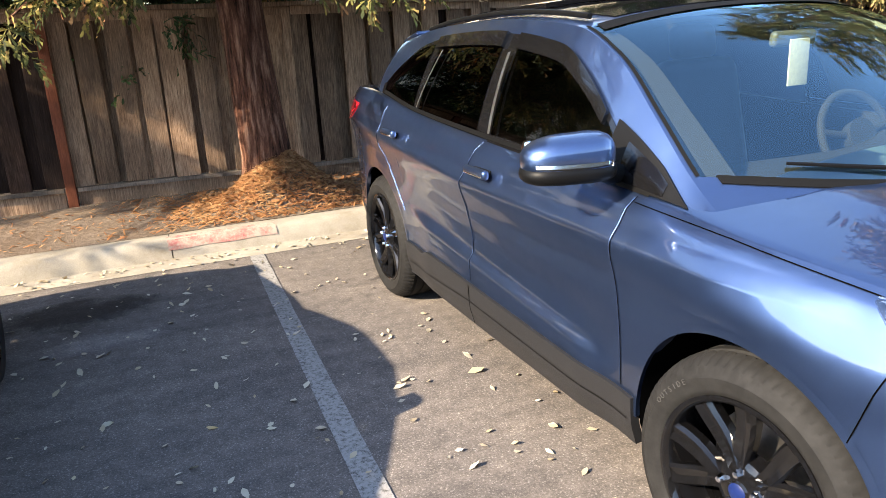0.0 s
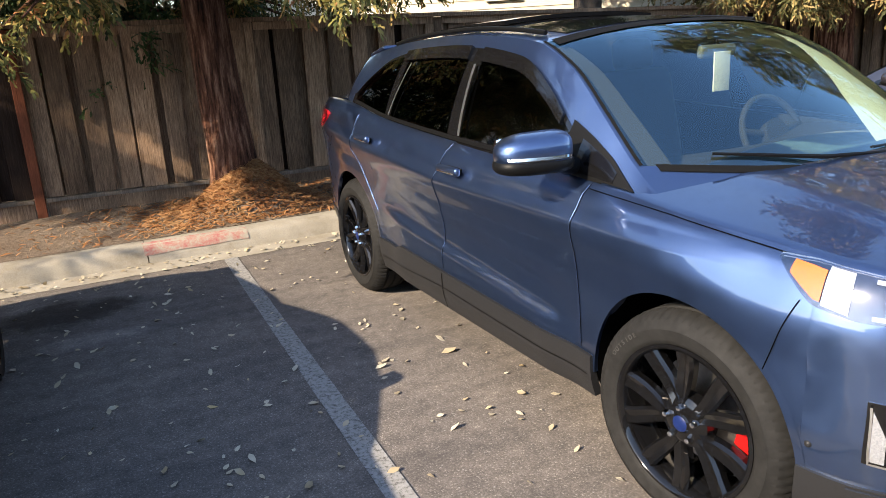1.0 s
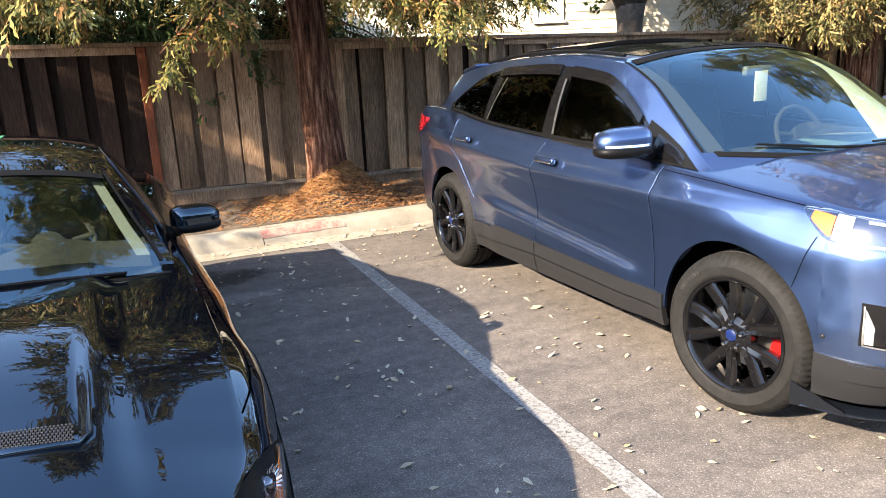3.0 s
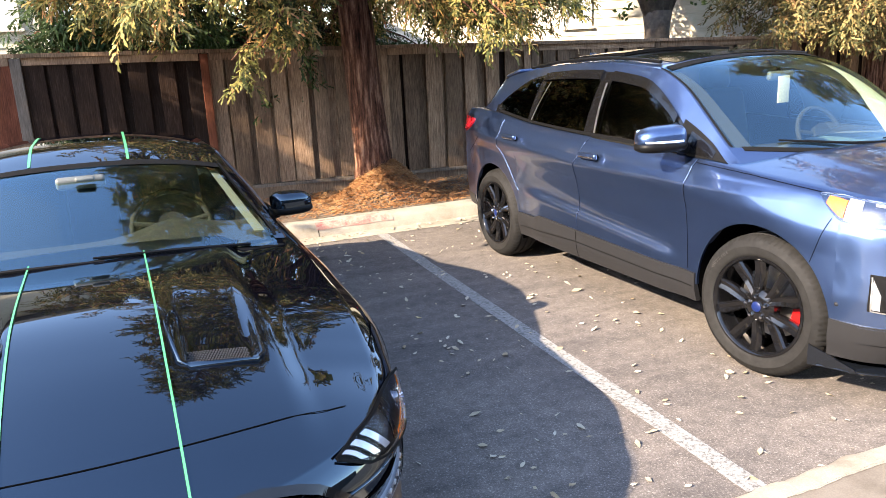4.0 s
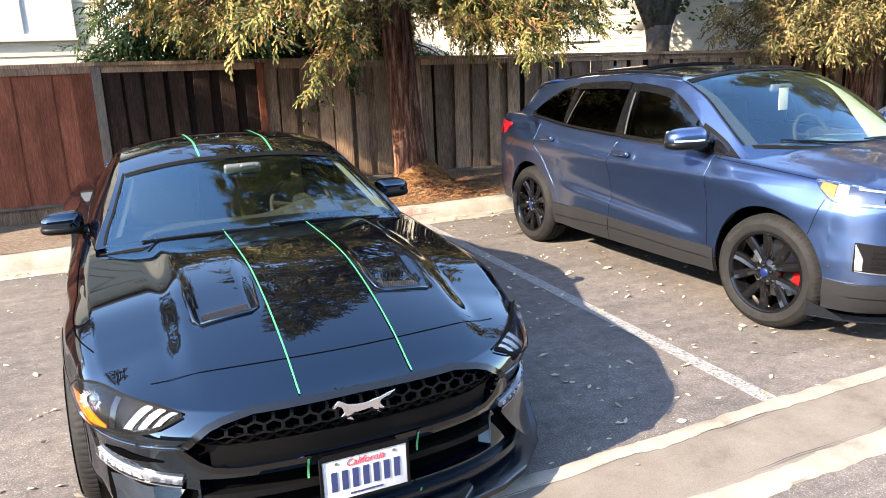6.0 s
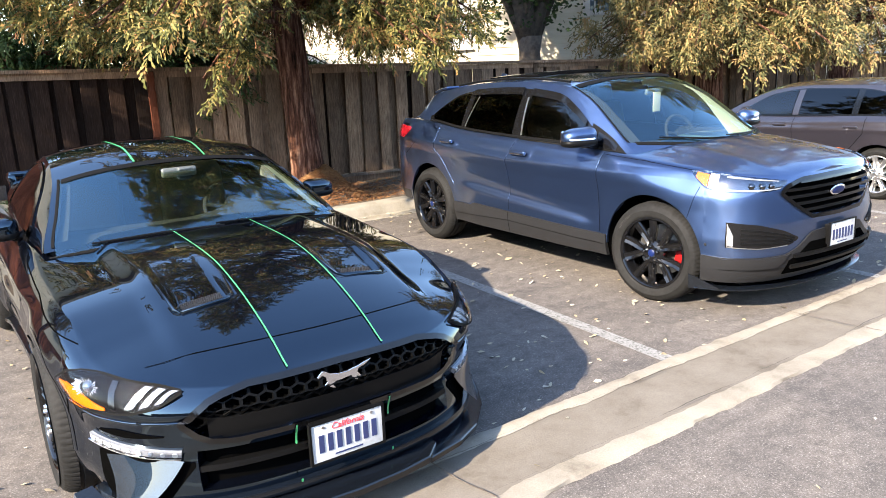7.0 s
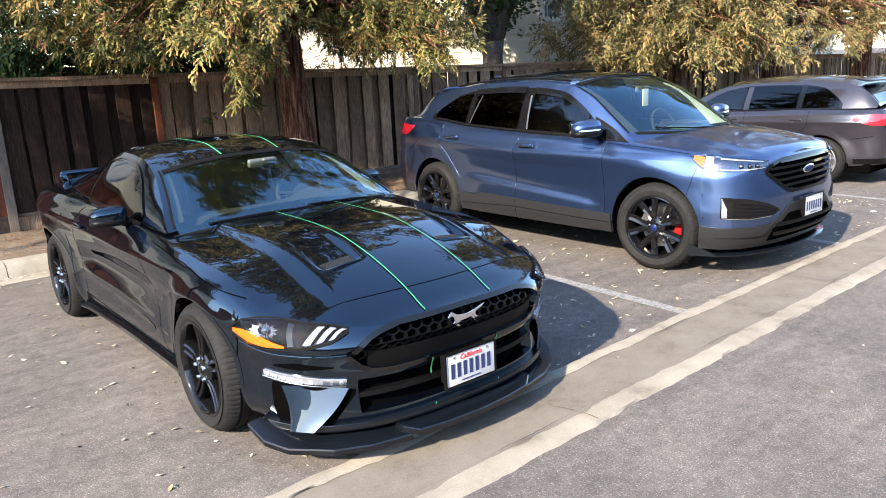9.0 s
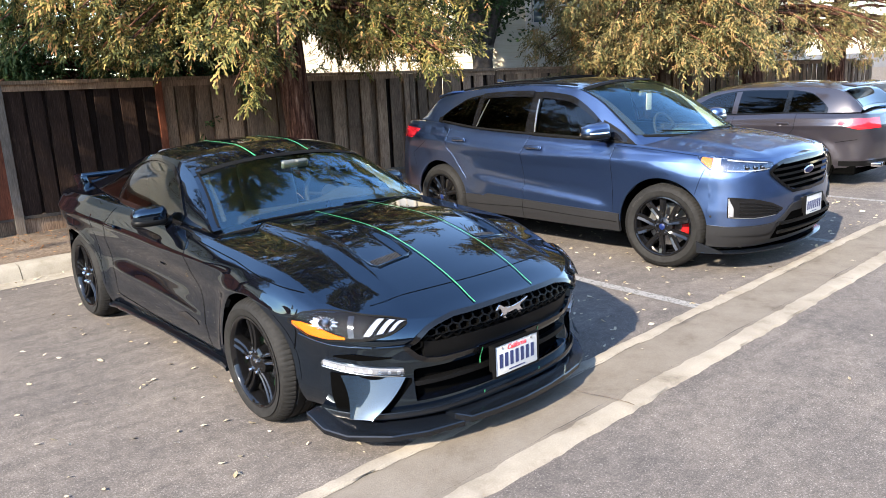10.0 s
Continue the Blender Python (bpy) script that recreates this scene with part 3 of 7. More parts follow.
    for n in range(4):
        crown = under(new("crown", join_copies("crown", *plume_mesh(rng, twigs, 2), mats[n::4], material)), tree)
        crown["kind"] = "stuff"
    return tree


def near_skirt(x, y):
    return float(np.interp(x, [-4, -2.8, -2.1, -1.5, -1.0, -0.5, -0.05, 0.5, 1.1, 1.7, 4], [2.5, 2.15, 1.95, 1.5, 1.66, 1.66, 1.46, 1.7, 1.85, 1.9, 2.3])) - 0.03 + 0.05 * noise.noise(Vector((x * 3, y * 3, 0)))


def far_skirt(x, y):
    return 1.42 + 0.15 * noise.noise(Vector((x, y, 0)))


conifer(TREE.x, TREE.y, 0.12, 13.5, 3.3, 11, M_REDWOOD, 8600, 0.205, near_skirt, "young redwood with drooping yellow-green sprays by the fence", lean=-0.06, east=0.72, twigs=14, size=1.0, bare=(4.46, 0.3))
conifer(8.0, 5.75, 0.02, 11.0, 2.5, 12, M_AUTUMN, 7400, 0.25, far_skirt, "redwood with browning autumn sprays beside the fence", size=1.3)
conifer(12.4, 5.75, -0.05, 12.0, 3.4, 13, M_AUTUMN, 3200, 0.26, far_skirt, "redwood with browning autumn sprays beside the fence", size=1.1)
conifer(17.2, 5.75, -0.1, 11.0, 3.2, 14, M_AUTUMN, 2000, 0.26, far_skirt, "redwood with browning autumn sprays beside the fence", size=1.1)
conifer(-1.8, 8.3, 0.12, 4.9, 1.9, 15, M_GREEN, 3600, 0.16, lambda x, y: 1.3, "dark green conifer in the yard behind the fence", size=1.25, low=1.15)
conifer(0.3, 8.8, 0.12, 4.5, 1.8, 16, M_GREEN, 2000, 0.16, lambda x, y: 1.3, "dark green conifer in the yard behind the fence", size=1.1, low=1.15)


# unseen tree, added so that its crown shades the fence
conifer(-6.7, 5.75, 0.12, 7.0, 2.0, 17, M_REDWOOD, 700, 0.22, lambda x, y: 3.1, "added redwood, out of view, that shades the fence beside it")


def broadleaf(x, y, base, seed):
    rng = random.Random(seed)
    tree = empty("broadleaf_tree", "dark-leaved tree forking above the fence", "tree", at=pose(x, y, base))
    v, f = tube([(0, 0, 0), (0.02, 0, 1.2), (0, 0, 1.9), (0.0, 0, 2.2)], [0.3, 0.22, 0.2, 0.24], 16)
    under(new("trunk", mesh_of("trunk", v, f, M_GREYBARK, True)), tree)
    mats = []
    for k in range(9):
        a = k * 0.7 + rng.uniform(-0.2, 0.2)
        ln = rng.uniform(0.9, 1.5)
        d = Vector((math.cos(a), math.sin(a) * 0.7, 0))
        path = [Vector((0, 0, 2.0)) + d * ln * t + Vector((0, 0, 1.9 * t ** 0.8)) for t in (0, 0.3, 0.6, 1)]
        lv, lf = tube(path, [0.16, 0.11, 0.07, 0.03], 8)
        under(new("limb", mesh_of("limb", lv, lf, M_GREYBARK, True)), tree)
        for _ in range(120):
            t = rng.uniform(0.4, 1.1)
            s = min(2.999, t * 3)
            p = path[int(s)].lerp(path[int(s) + 1], s - int(s)) + Vector((rng.gauss(0, 0.32), rng.gauss(0, 0.32), rng.gauss(0.12, 0.3)))
            mats.append(Matrix.Translation(p) @ Euler((rng.uniform(-1, 1), rng.uniform(-1, 1), rng.uniform(0, 6))).to_matrix().to_4x4() @ Matrix.Scale(rng.uniform(0.9, 1.4), 4))
    crown = under(new("crown", join_copies("crown", *broad_leaf(rng), mats, M_GREEN)), tree)
    crown["kind"] = "stuff"
    return tree


broadleaf(5.83, 8.2, 0.0, 21)

# ---------------------------------------------------------------- litter
def flat_leaf():
    v = [(-0.5, 0, 0), (-0.15, 0.24, 0.1), (0.25, 0.2, 0.04), (0.5, 0, 0.12), (0.25, -0.22, 0.1), (-0.15, -0.2, 0.02)]
    return v, [(0, 1, 2), (0, 2, 3), (0, 3, 4), (0, 4, 5)]


def scattered(name, count, where, size, material, label, seed, base=None):
    rng = random.Random(seed)
    mats = []
    while len(mats) < count:
        p = where(rng)
        if p is None:
            continue
        m = Matrix.Translation(p) @ Euler((rng.gauss(0, 0.25), rng.gauss(0, 0.25), rng.uniform(0, 6.28))).to_matrix().to_4x4() @ Matrix.Scale(size * rng.lognormvariate(0, 0.27), 4)
        mats.append(m)
    v, f = base or flat_leaf()
    ob = new(name, join_copies(name, v, f, mats, material))
    return tagged(ob, label, "litter", kind="stuff")


def stall_floor(rng):
    x, y = rng.uniform(-6.5, 4.6), rng.uniform(-0.4, 4.6)
    if x < -3.6 and rng.random() < 0.45:
        return None
    return Vector((x, y, 0.008 + fall(x)))


def at_kerb(rng):
    x = rng.uniform(-6, 5)
    return Vector((x, 4.8 - abs(rng.gauss(0, 0.12)), 0.016 + fall(x)))


def lane(rng):
    return Vector((rng.uniform(-5, 5), rng.uniform(-3.5, -0.4), 0.014))


scattered("fallen_leaves", 1250, stall_floor, 0.037, M_LITTER, "dry fallen leaves scattered on the asphalt", 31)
scattered("fallen_leaves", 420, at_kerb, 0.036, M_LITTER, "dry leaves gathered at the kerb", 32)
scattered("fallen_leaves", 60, lane, 0.034, M_LITTER, "dry leaves on the gutter and lane", 33)


def heap(rng):
    a, r = rng.uniform(0, 6.28), abs(rng.gauss(0, 0.33)) if rng.random() < 0.75 else abs(rng.gauss(0, 0.62))
    x, y = TREE.x + 0.05 + math.cos(a) * r * 1.25, TREE.y - 0.12 + math.sin(a) * r
    if y < 5.1 or y > 6.45:
        return None
    return Vector((x, y, bed_height(x, max(y, 5.09)) + 0.008))


def strip(rng):
    x, y = rng.uniform(-4, 6), rng.uniform(5.1, 6.45)
    if x < -0.9 and rng.random() < 0.75:
        return None
    return Vector((x, y, bed_height(x, y) + 0.006))


TWIG = ([(-0.5, -0.07, 0), (0.5, -0.05, 0.05), (0.5, 0.05, 0.05), (-0.5, 0.07, 0), (0, 0, 0.14)], [(0, 1, 4), (1, 2, 4), (2, 3, 4), (3, 0, 4)])
scattered("redwood_litter", 12000, heap, 0.06, M_MULCH, "heap of red-brown redwood needles and twigs round the trunk", 34, TWIG)
scattered("redwood_litter", 2500, strip, 0.05, M_MULCH, "thin red-brown needles strewn on the soil", 35, TWIG)
# ---------------------------------------------------------------- vehicles: materials
def car_paint(name, color, metal, rough, flake=0.0, coat_ior=1.6):
    m = Nodes(name)
    co = m.coords()
    n = m.noise(co, 900.0, 2.0, 0.5)
    soft = m.noise(co, 3.0, 4.0)
    lo = tuple(c * (1 - flake) for c in color)
    hi = tuple(min(1, c * (1 + flake)) for c in color)
    m.color(m.mix(0.12, m.ramp(n, (0.35, lo), (0.65, hi)), m.ramp(soft, (0.4, (0.8, 0.8, 0.8)), (0.6, (1.1, 1.1, 1.1))), "MULTIPLY"))
    dust = m.ramp(m.noise(co, 14.0, 6.0, 0.7), (0.4, (rough, rough, rough)), (0.8, (rough + 0.1,) * 3))
    m.set(Metallic=metal, Roughness=dust, Coat_Weight=1.0, Coat_Roughness=0.012, Coat_IOR=coat_ior, Specular_IOR_Level=0.5 if metal else 0.0)
    return m.mat


def glass(name, tint, ior=1.7, rough=0.0, sheen=(0.96, 0.98, 1)):
    m = Nodes(name)
    t = m.tree
    fres = m.node("ShaderNodeFresnel", IOR=ior)
    clear = m.node("ShaderNodeBsdfTransparent", Color=(*tint, 1))
    gloss = m.node("ShaderNodeBsdfGlossy", Roughness=rough)
    gloss.inputs["Color"].default_value = (*sheen, 1)
    mx = m.node("ShaderNodeMixShader")
    m.link(fres.outputs[0], mx.inputs[0])
    m.link(clear.outputs[0], mx.inputs[1])
    m.link(gloss.outputs[0], mx.inputs[2])
    m.link(mx.outputs[0], t.nodes["Material Output"].inputs["Surface"])
    t.nodes.remove(m.bsdf)
    return m.mat


def rubber():
    m = Nodes("tyre_rubber")
    co = m.coords()
    n = m.noise(co, 25.0, 5.0, 0.7)
    m.color(m.ramp(n, (0.3, (0.0075, 0.0074, 0.0073)), (0.7, (0.0155, 0.0151, 0.0148))))
    m.set(Roughness=0.7, Specular_IOR_Level=0.12)
    m.bump(n, 0.2, 0.002)
    return m.mat


def black_lacquer():
    m = Nodes("black_paint")
    co = m.coords()
    m.color(m.ramp(m.noise(co, 900.0, 2.0, 0.5), (0.35, (0.0008, 0.0011, 0.0022)), (0.65, (0.0013, 0.0018, 0.0036))))
    # specular tint puts the sky's blue into the paint's reflections
    m.set(Roughness=m.ramp(m.noise(co, 9.0, 6.0, 0.7), (0.4, (0.008,) * 3), (0.8, (0.03,) * 3)), IOR=1.78, Specular_Tint=(0.58, 0.8, 1.0, 1))
    return m.mat


M_BLUE = car_paint("blue_metallic_paint", (0.052, 0.087, 0.184), 0.95, 0.35, 0.15)
M_BLACKPAINT = black_lacquer()
# coupe black with the sky's reflection put into its colour
M_SKYSHEEN = car_paint("sky_sheen_black_paint", (0.009, 0.016, 0.027), 0.95, 0.36, 0.15, 1.6)
M_GREY = car_paint("grey_metallic_paint", (0.024, 0.021, 0.027), 0.5, 0.32, 0.15)
M_WHITE = car_paint("white_paint", (0.7, 0.71, 0.72), 0.0, 0.3, 0.02)
M_TYRE = rubber()
M_TYREWORD = plain("raised_rubber_letter", (0.028, 0.0269, 0.0252), 0.7)
M_GLOSSBLACK = plain("gloss_black", (0.004, 0.004, 0.0045), 0.08, coat=0.0, vary=0.2, spec=0.4)
M_BLACKPLASTIC = plain("black_plastic", (0.0034, 0.0034, 0.0036), 0.45, bumpy=0.1, scale=300, spec=0.1)
M_SATIN = plain("satin_black_lip", (0.003, 0.004, 0.006), 0.2, scale=200, spec=0.5)
M_COWL = plain("cowl_plastic", (0.003, 0.003, 0.003), 0.8, spec=0.1)
M_MESH = plain("grey_vent_mesh", (0.07, 0.07, 0.075), 0.4, 0.6)
M_HONEY = plain("honeycomb_plastic", (0.002, 0.002, 0.002), 0.45, spec=0.08)
M_CLADDING = plain("dark_grey_cladding", (0.0135, 0.0135, 0.0145), 0.42, bumpy=0.1, scale=300, spec=0.14)
# black of undersides, and of shade put into gaps, grilles and openings
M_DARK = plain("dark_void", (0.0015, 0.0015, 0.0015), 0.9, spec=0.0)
M_CHROME = plain("chrome", (0.85, 0.86, 0.88), 0.08, 1.0, vary=0.02)
M_SILVER = plain("silver_alloy", (0.6, 0.6, 0.6), 0.3, 1.0, vary=0.05)
M_STEEL = plain("brake_steel", (0.42, 0.4, 0.38), 0.35, 1.0, vary=0.15)
M_DARKCHROME = plain("smoked_chrome", (0.13, 0.135, 0.15), 0.08, 1.0, vary=0.1)
M_REDCAL = plain("red_caliper_enamel", (0.3472, 0.0067, 0.0067), 0.3, coat=0.5)
M_GREENCAL = plain("green_caliper_enamel", (0.03, 0.32, 0.1), 0.35, coat=0.4)
M_AMBER = plain("amber_lens", (0.42, 0.0952, 0.0022), 0.12, coat=1.0)
M_REDLENS = plain("red_lens", (0.5, 0.012, 0.02), 0.1, coat=1.0)
M_CLEARLENS = glass("clear_lens", (0.96, 0.97, 1.0), 1.22)
M_REFLECTOR = plain("lamp_reflector", (0.75, 0.77, 0.8), 0.14, 0.9, vary=0.05)
M_FOG = plain("clear_lamp_strip", (0.34, 0.35, 0.38), 0.1, 0.6, coat=1.0, scale=220, vary=0.3)
M_LAMPBASE = plain("lamp_housing", (0.003, 0.003, 0.0035), 0.5, 0.0, scale=40, vary=0.3, spec=0.04)
M_LENSWHITE = plain("frosted_lens", (0.28, 0.2856, 0.3024), 0.18, 0.3, coat=1.0)
# its blue sheen stands in for a bluer reflected sky
M_WINDSHIELD = glass("windshield_glass", (0.74, 0.93, 0.8), 2.2, 0.0, (0.6, 0.86, 1.0))
M_TINT = glass("tinted_glass", (0.02, 0.022, 0.024), 1.5)
M_FRONTTINT = glass("front_side_glass", (0.16, 0.18, 0.17), 1.5)
M_LIGHTTINT = glass("side_glass", (0.5, 0.58, 0.54), 1.6)
M_SEAT = plain("dark_upholstery", (0.03, 0.03, 0.033), 0.8, bumpy=0.3, scale=200)
M_DASH = plain("dash_vinyl", (0.018, 0.0185, 0.02), 0.85, bumpy=0.3, scale=300, spec=0.15)
M_GREYTRIM = plain("pale_interior_trim", (0.46, 0.46, 0.4), 0.8)
M_PILLAR = plain("grey_pillar_trim", (0.17, 0.175, 0.16), 0.8)
M_MIRRORBACK = plain("mirror_back", (0.07, 0.075, 0.07), 0.5)
M_GREENSTRIPE = plain("mint_green_vinyl", (0.045, 0.27, 0.105), 0.4, coat=0.2, vary=0.05)
M_PLATE = plain("plate_white", (0.448, 0.448, 0.4368), 0.35, vary=0.05)
M_PLATEBLUE = plain("plate_blue_ink", (0.018, 0.026, 0.085), 0.5)
M_PLATERED = plain("plate_red_ink", (0.6, 0.04, 0.05), 0.5)
M_EMBLEMBLUE = plain("emblem_blue", (0.0048, 0.0121, 0.06), 0.4, spec=0.2)


# ---------------------------------------------------------------- vehicles: form
def smooth_table(*rows):
    """A smooth curve through (a, value) rows that does not overshoot."""
    a = np.array([r[0] for r in rows], float)
    b = np.array([r[1] for r in rows], float)
    h = np.diff(a)
    d = np.diff(b) / h
    m = np.zeros(len(a))
    if len(a) > 2:
        ok = d[:-1] * d[1:] > 0
        w1, w2 = 2 * h[1:] + h[:-1], h[1:] + 2 * h[:-1]
        with np.errstate(divide="ignore", invalid="ignore"):
            m[1:-1] = np.where(ok, (w1 + w2) / (w1 / d[:-1] + w2 / d[1:]), 0)
    m[0], m[-1] = d[0], d[-1]

    def at(v):
        v = min(max(v, a[0]), a[-1])
        i = min(int(np.searchsorted(a, v, side="right")) - 1, len(h) - 1)
        t = (v - a[i]) / h[i]
        return float((2 * t ** 3 - 3 * t ** 2 + 1) * b[i] + (t ** 3 - 2 * t ** 2 + t) * h[i] * m[i] + (3 * t ** 2 - 2 * t ** 3) * b[i + 1] + (t ** 3 - t ** 2) * h[i] * m[i + 1])

    return at


def step(a, b, v):
    t = min(1.0, max(0.0, (v - a) / (b - a)))
    return t * t * (3 - 2 * t)


class Shell:
    """The lower body of a car, nose towards -y, front axle at y = 0. s runs along half the plan outline from the nose to the tail."""

    def __init__(self, outline, shoulder, centre, sill, arches, front, rear, flank, crease, cowl, deck, nose_side=-0.25, tail_side=3.2, crown=2.0):
        pts = [Vector((y, x)) for y, x in outline]
        dense = []
        for i in range(len(pts) - 1):
            p0, p1, p2, p3 = pts[max(i - 1, 0)], pts[i], pts[i + 1], pts[min(i + 2, len(pts) - 1)]
            if i == 0:
                p0 = Vector((p2.x, -p2.y))
            if i == len(pts) - 2:
                p3 = Vector((p1.x, -p1.y))
            for k in range(300):
                t = k / 300
                dense.append(0.5 * ((2 * p1) + (p2 - p0) * t + (2 * p0 - 5 * p1 + 4 * p2 - p3) * t * t + (3 * p1 - p0 - 3 * p2 + p3) * t ** 3))
        dense.append(pts[-1])
        arr = np.array([(p.x, max(0.0, p.y)) for p in dense])
        arr[:, 0] = np.maximum.accumulate(arr[:, 0])
        self.arr = arr
        self.s = np.r_[0, np.cumsum(np.hypot(*np.diff(arr, axis=0).T))]
        self.length = self.s[-1]
        self.shoulder, self.centre, self.sill = smooth_table(*shoulder), smooth_table(*centre), smooth_table(*sill)
        self.arches, self.front, self.rear = arches, smooth_table(*front), smooth_table(*rear)
        self.flank, self.crease = smooth_table(*flank), crease
        self.cowl, self.deck, self.nose_side, self.tail_side, self.crown = cowl, deck, nose_side, tail_side, crown
        self.nose, self.tail = arr[0, 0], arr[-1, 0]
        self.wide = arr[:, 1].max()
        self.recess = []
        self.waist = None
        self.tuck = lambda y, z: 0.0

    def plan(self, s):
        return float(np.interp(s, self.s, self.arr[:, 0])), float(np.interp(s, self.s, self.arr[:, 1]))

    def s_of_y(self, y):
        a = self.arr[:, 0] + np.arange(len(self.arr)) * 1e-7
        return float(np.interp(y, a, self.s))

    def s_of_x(self, x):
        k = int(np.argmax(self.arr[:, 1] > self.wide * 0.965))
        return float(np.interp(x, self.arr[: k + 1, 1] + np.arange(k + 1) * 1e-7, self.s[: k + 1]))

    def s_of_x_rear(self, x):
        k = len(self.arr) - 1 - int(np.argmax(self.arr[::-1, 1] > self.wide * 0.93))
        xs, ss = self.arr[k:, 1][::-1] + np.arange(len(self.arr) - k) * 1e-7, self.s[k:][::-1]
        return float(np.interp(x, xs, ss))

    def low(self, y):
        z = self.sill(y)
        for yc, zc, r in self.arches:
            if abs(y - yc) < r:
                z = max(z, zc + math.sqrt(r * r - (y - yc) ** 2))
        return z

    def base(self, s, z):
        y, x = self.plan(s)
        top = self.shoulder(y)
        q = (z - self.sill(y)) / max(0.05, top - self.sill(y))
        wf = 1 - step(self.nose, self.nose_side, y)
        wr = step(self.tail_side, self.tail, y)
        inset = self.flank(min(1.0, max(0.0, q))) * (1 - 0.65 * max(wf, wr)) - self.crease(y, z) * (1 - max(wf, wr)) + self.tuck(y, z)
        return Vector((x * (1 - inset / self.wide), y + self.front(z) * wf - self.rear(z) * wr, z))

    def at(self, s, z, side=1, off=0.0):
        p = self.base(s, z)
        if off:
            p = p + self.normal(s, z) * off
        return Vector((p.x * side, p.y, p.z))

    def normal(self, s, z):
        a = self.base(min(s + 0.01, self.length), z) - self.base(max(s - 0.01, 0), z)
        b = self.base(s, z + 0.01) - self.base(s, z - 0.01)
        n = a.cross(b)
        if n.length < 1e-9:
            return Vector((0, -1, 0))
        n.normalize()
        y, x = self.plan(s)
        if n.dot(Vector((x, (y - (self.nose + self.tail) / 2) * 0.4, 0.0))) < 0:
            n = -n
        return n

    def top_z(self, x, y):
        """Height of hood or deck at a place."""
        plan_y = y
        for _ in range(4):
            plan_y += y - self.edge(plan_y).y
        plan_y = min(max(plan_y, self.nose), self.tail)
        edge = self.edge(plan_y)
        t = 1 - min(1.0, abs(x) / max(edge.x, 1e-3))
        return edge.z + (self.centre(plan_y) - edge.z) * (1 - (1 - t) ** self.crown) + self.dome(x, y)

    def dome(self, x, y):
        return 0.0

    def edge(self, y):
        s = self.s_of_y(y)
        return self.base(s, self.shoulder(y))

    def mesh(self, rows=34, inner=28):
        ss = list(np.arange(0, self.length, 0.022)) + [self.length]
        for yc, zc, r in self.arches:
            for k in range(41):
                ss.append(self.s_of_y(yc - r * math.cos(math.pi * k / 40)))
        fixed = np.array(ss[len(np.arange(0, self.length, 0.022)) + 1:])
        ss = [s for s in np.arange(0, self.length, 0.022) if np.min(np.abs(fixed - s)) > 0.01] + [self.length] + list(fixed)
        ss = np.unique(np.round(ss, 4))
        verts, faces = [], []
        cols = rows + inner
        for side in (1, -1):
            o = len(verts)
            keep = []
            for s in ss:
                y, x = self.plan(s)
                lo, hi = self.low(y), self.shoulder(y)
                for j in range(rows):
                    t = j / (rows - 1)
                    t = t * 0.6 + 0.4 * (1 - (1 - t) ** 1.8)
                    z = lo + (hi - lo) * t
                    p = self.base(s, z)
                    for (sa, sb, zlo, zhi, depth) in self.recess:
                        if sa < s < sb and zlo(s) < z < zhi(s):
                            p = p - self.normal(s, z) * depth
                    verts.append((p.x * side, p.y, p.z))
                e = self.base(s, hi)
                for k in range(1, inner + 1):
                    t = k / inner
                    xx = e.x * (1 - t)
                    z = e.z + (self.centre(y) - e.z) * (1 - (1 - t) ** self.crown) + self.dome(xx, e.y) * min(1.0, t * 6)
                    verts.append((xx * side, e.y, z))
                keep.append((self.cowl < y < self.deck, e.x, self.waist(y) if self.waist else 9.0))
            for i in range(len(ss) - 1):
                for j in range(cols - 1):
                    if j >= rows and keep[i][0] and keep[i + 1][0] and keep[i][1] * (1 - (j - rows + 2) / inner) < keep[i][2]:
                        continue
                    q = (o + i * cols + j, o + (i + 1) * cols + j, o + (i + 1) * cols + j + 1, o + i * cols + j + 1)
                    faces.append(q if side > 0 else q[::-1])
        return verts, faces


def weld(me, dist=0.0008):
    bm = bmesh.new()
    bm.from_mesh(me)
    bmesh.ops.remove_doubles(bm, verts=bm.verts, dist=dist)
    bmesh.ops.recalc_face_normals(bm, faces=bm.faces)
    bm.to_mesh(me)
    bm.free()
    me.shade_smooth()
    me.set_sharp_from_angle(angle=radians(42))


def patch(name, surf, a0, a1, lo, hi, material, parent, side=1, off=0.004, depth=0.012, n=24, m=6, label=""):
    """A panel that follows surf(a, b, side, off) between two curves, with edges turned inwards."""
    verts, faces = [], []
    la = np.linspace(a0, a1, n)
    lo_at = lo if callable(lo) else (lambda a: lo)
    hi_at = hi if callable(hi) else (lambda a: hi)
    for a in la:
        l, h = lo_at(a), hi_at(a)
        for j in range(m):
            verts.append(surf(a, l + (h - l) * j / (m - 1), side, off))
    k = len(verts)
    faces += grid_faces(n, m)
    ring = [i * m for i in range(n)] + [(n - 1) * m + j for j in range(1, m)] + [i * m + m - 1 for i in range(n - 2, -1, -1)] + [j for j in range(m - 2, 0, -1)]
    if depth:
        for r in ring:
            i, j = divmod(r, m)
            a = la[i]
            l, h = lo_at(a), hi_at(a)
            verts.append(surf(a, l + (h - l) * j / (m - 1), side, off - depth))
        c = len(ring)
        for q in range(c):
            faces.append((ring[q], k + q, k + (q + 1) % c, ring[(q + 1) % c]))
    me = mesh_of(name, verts, faces, material)
    weld(me)
    return under(new(name, me), parent, label)


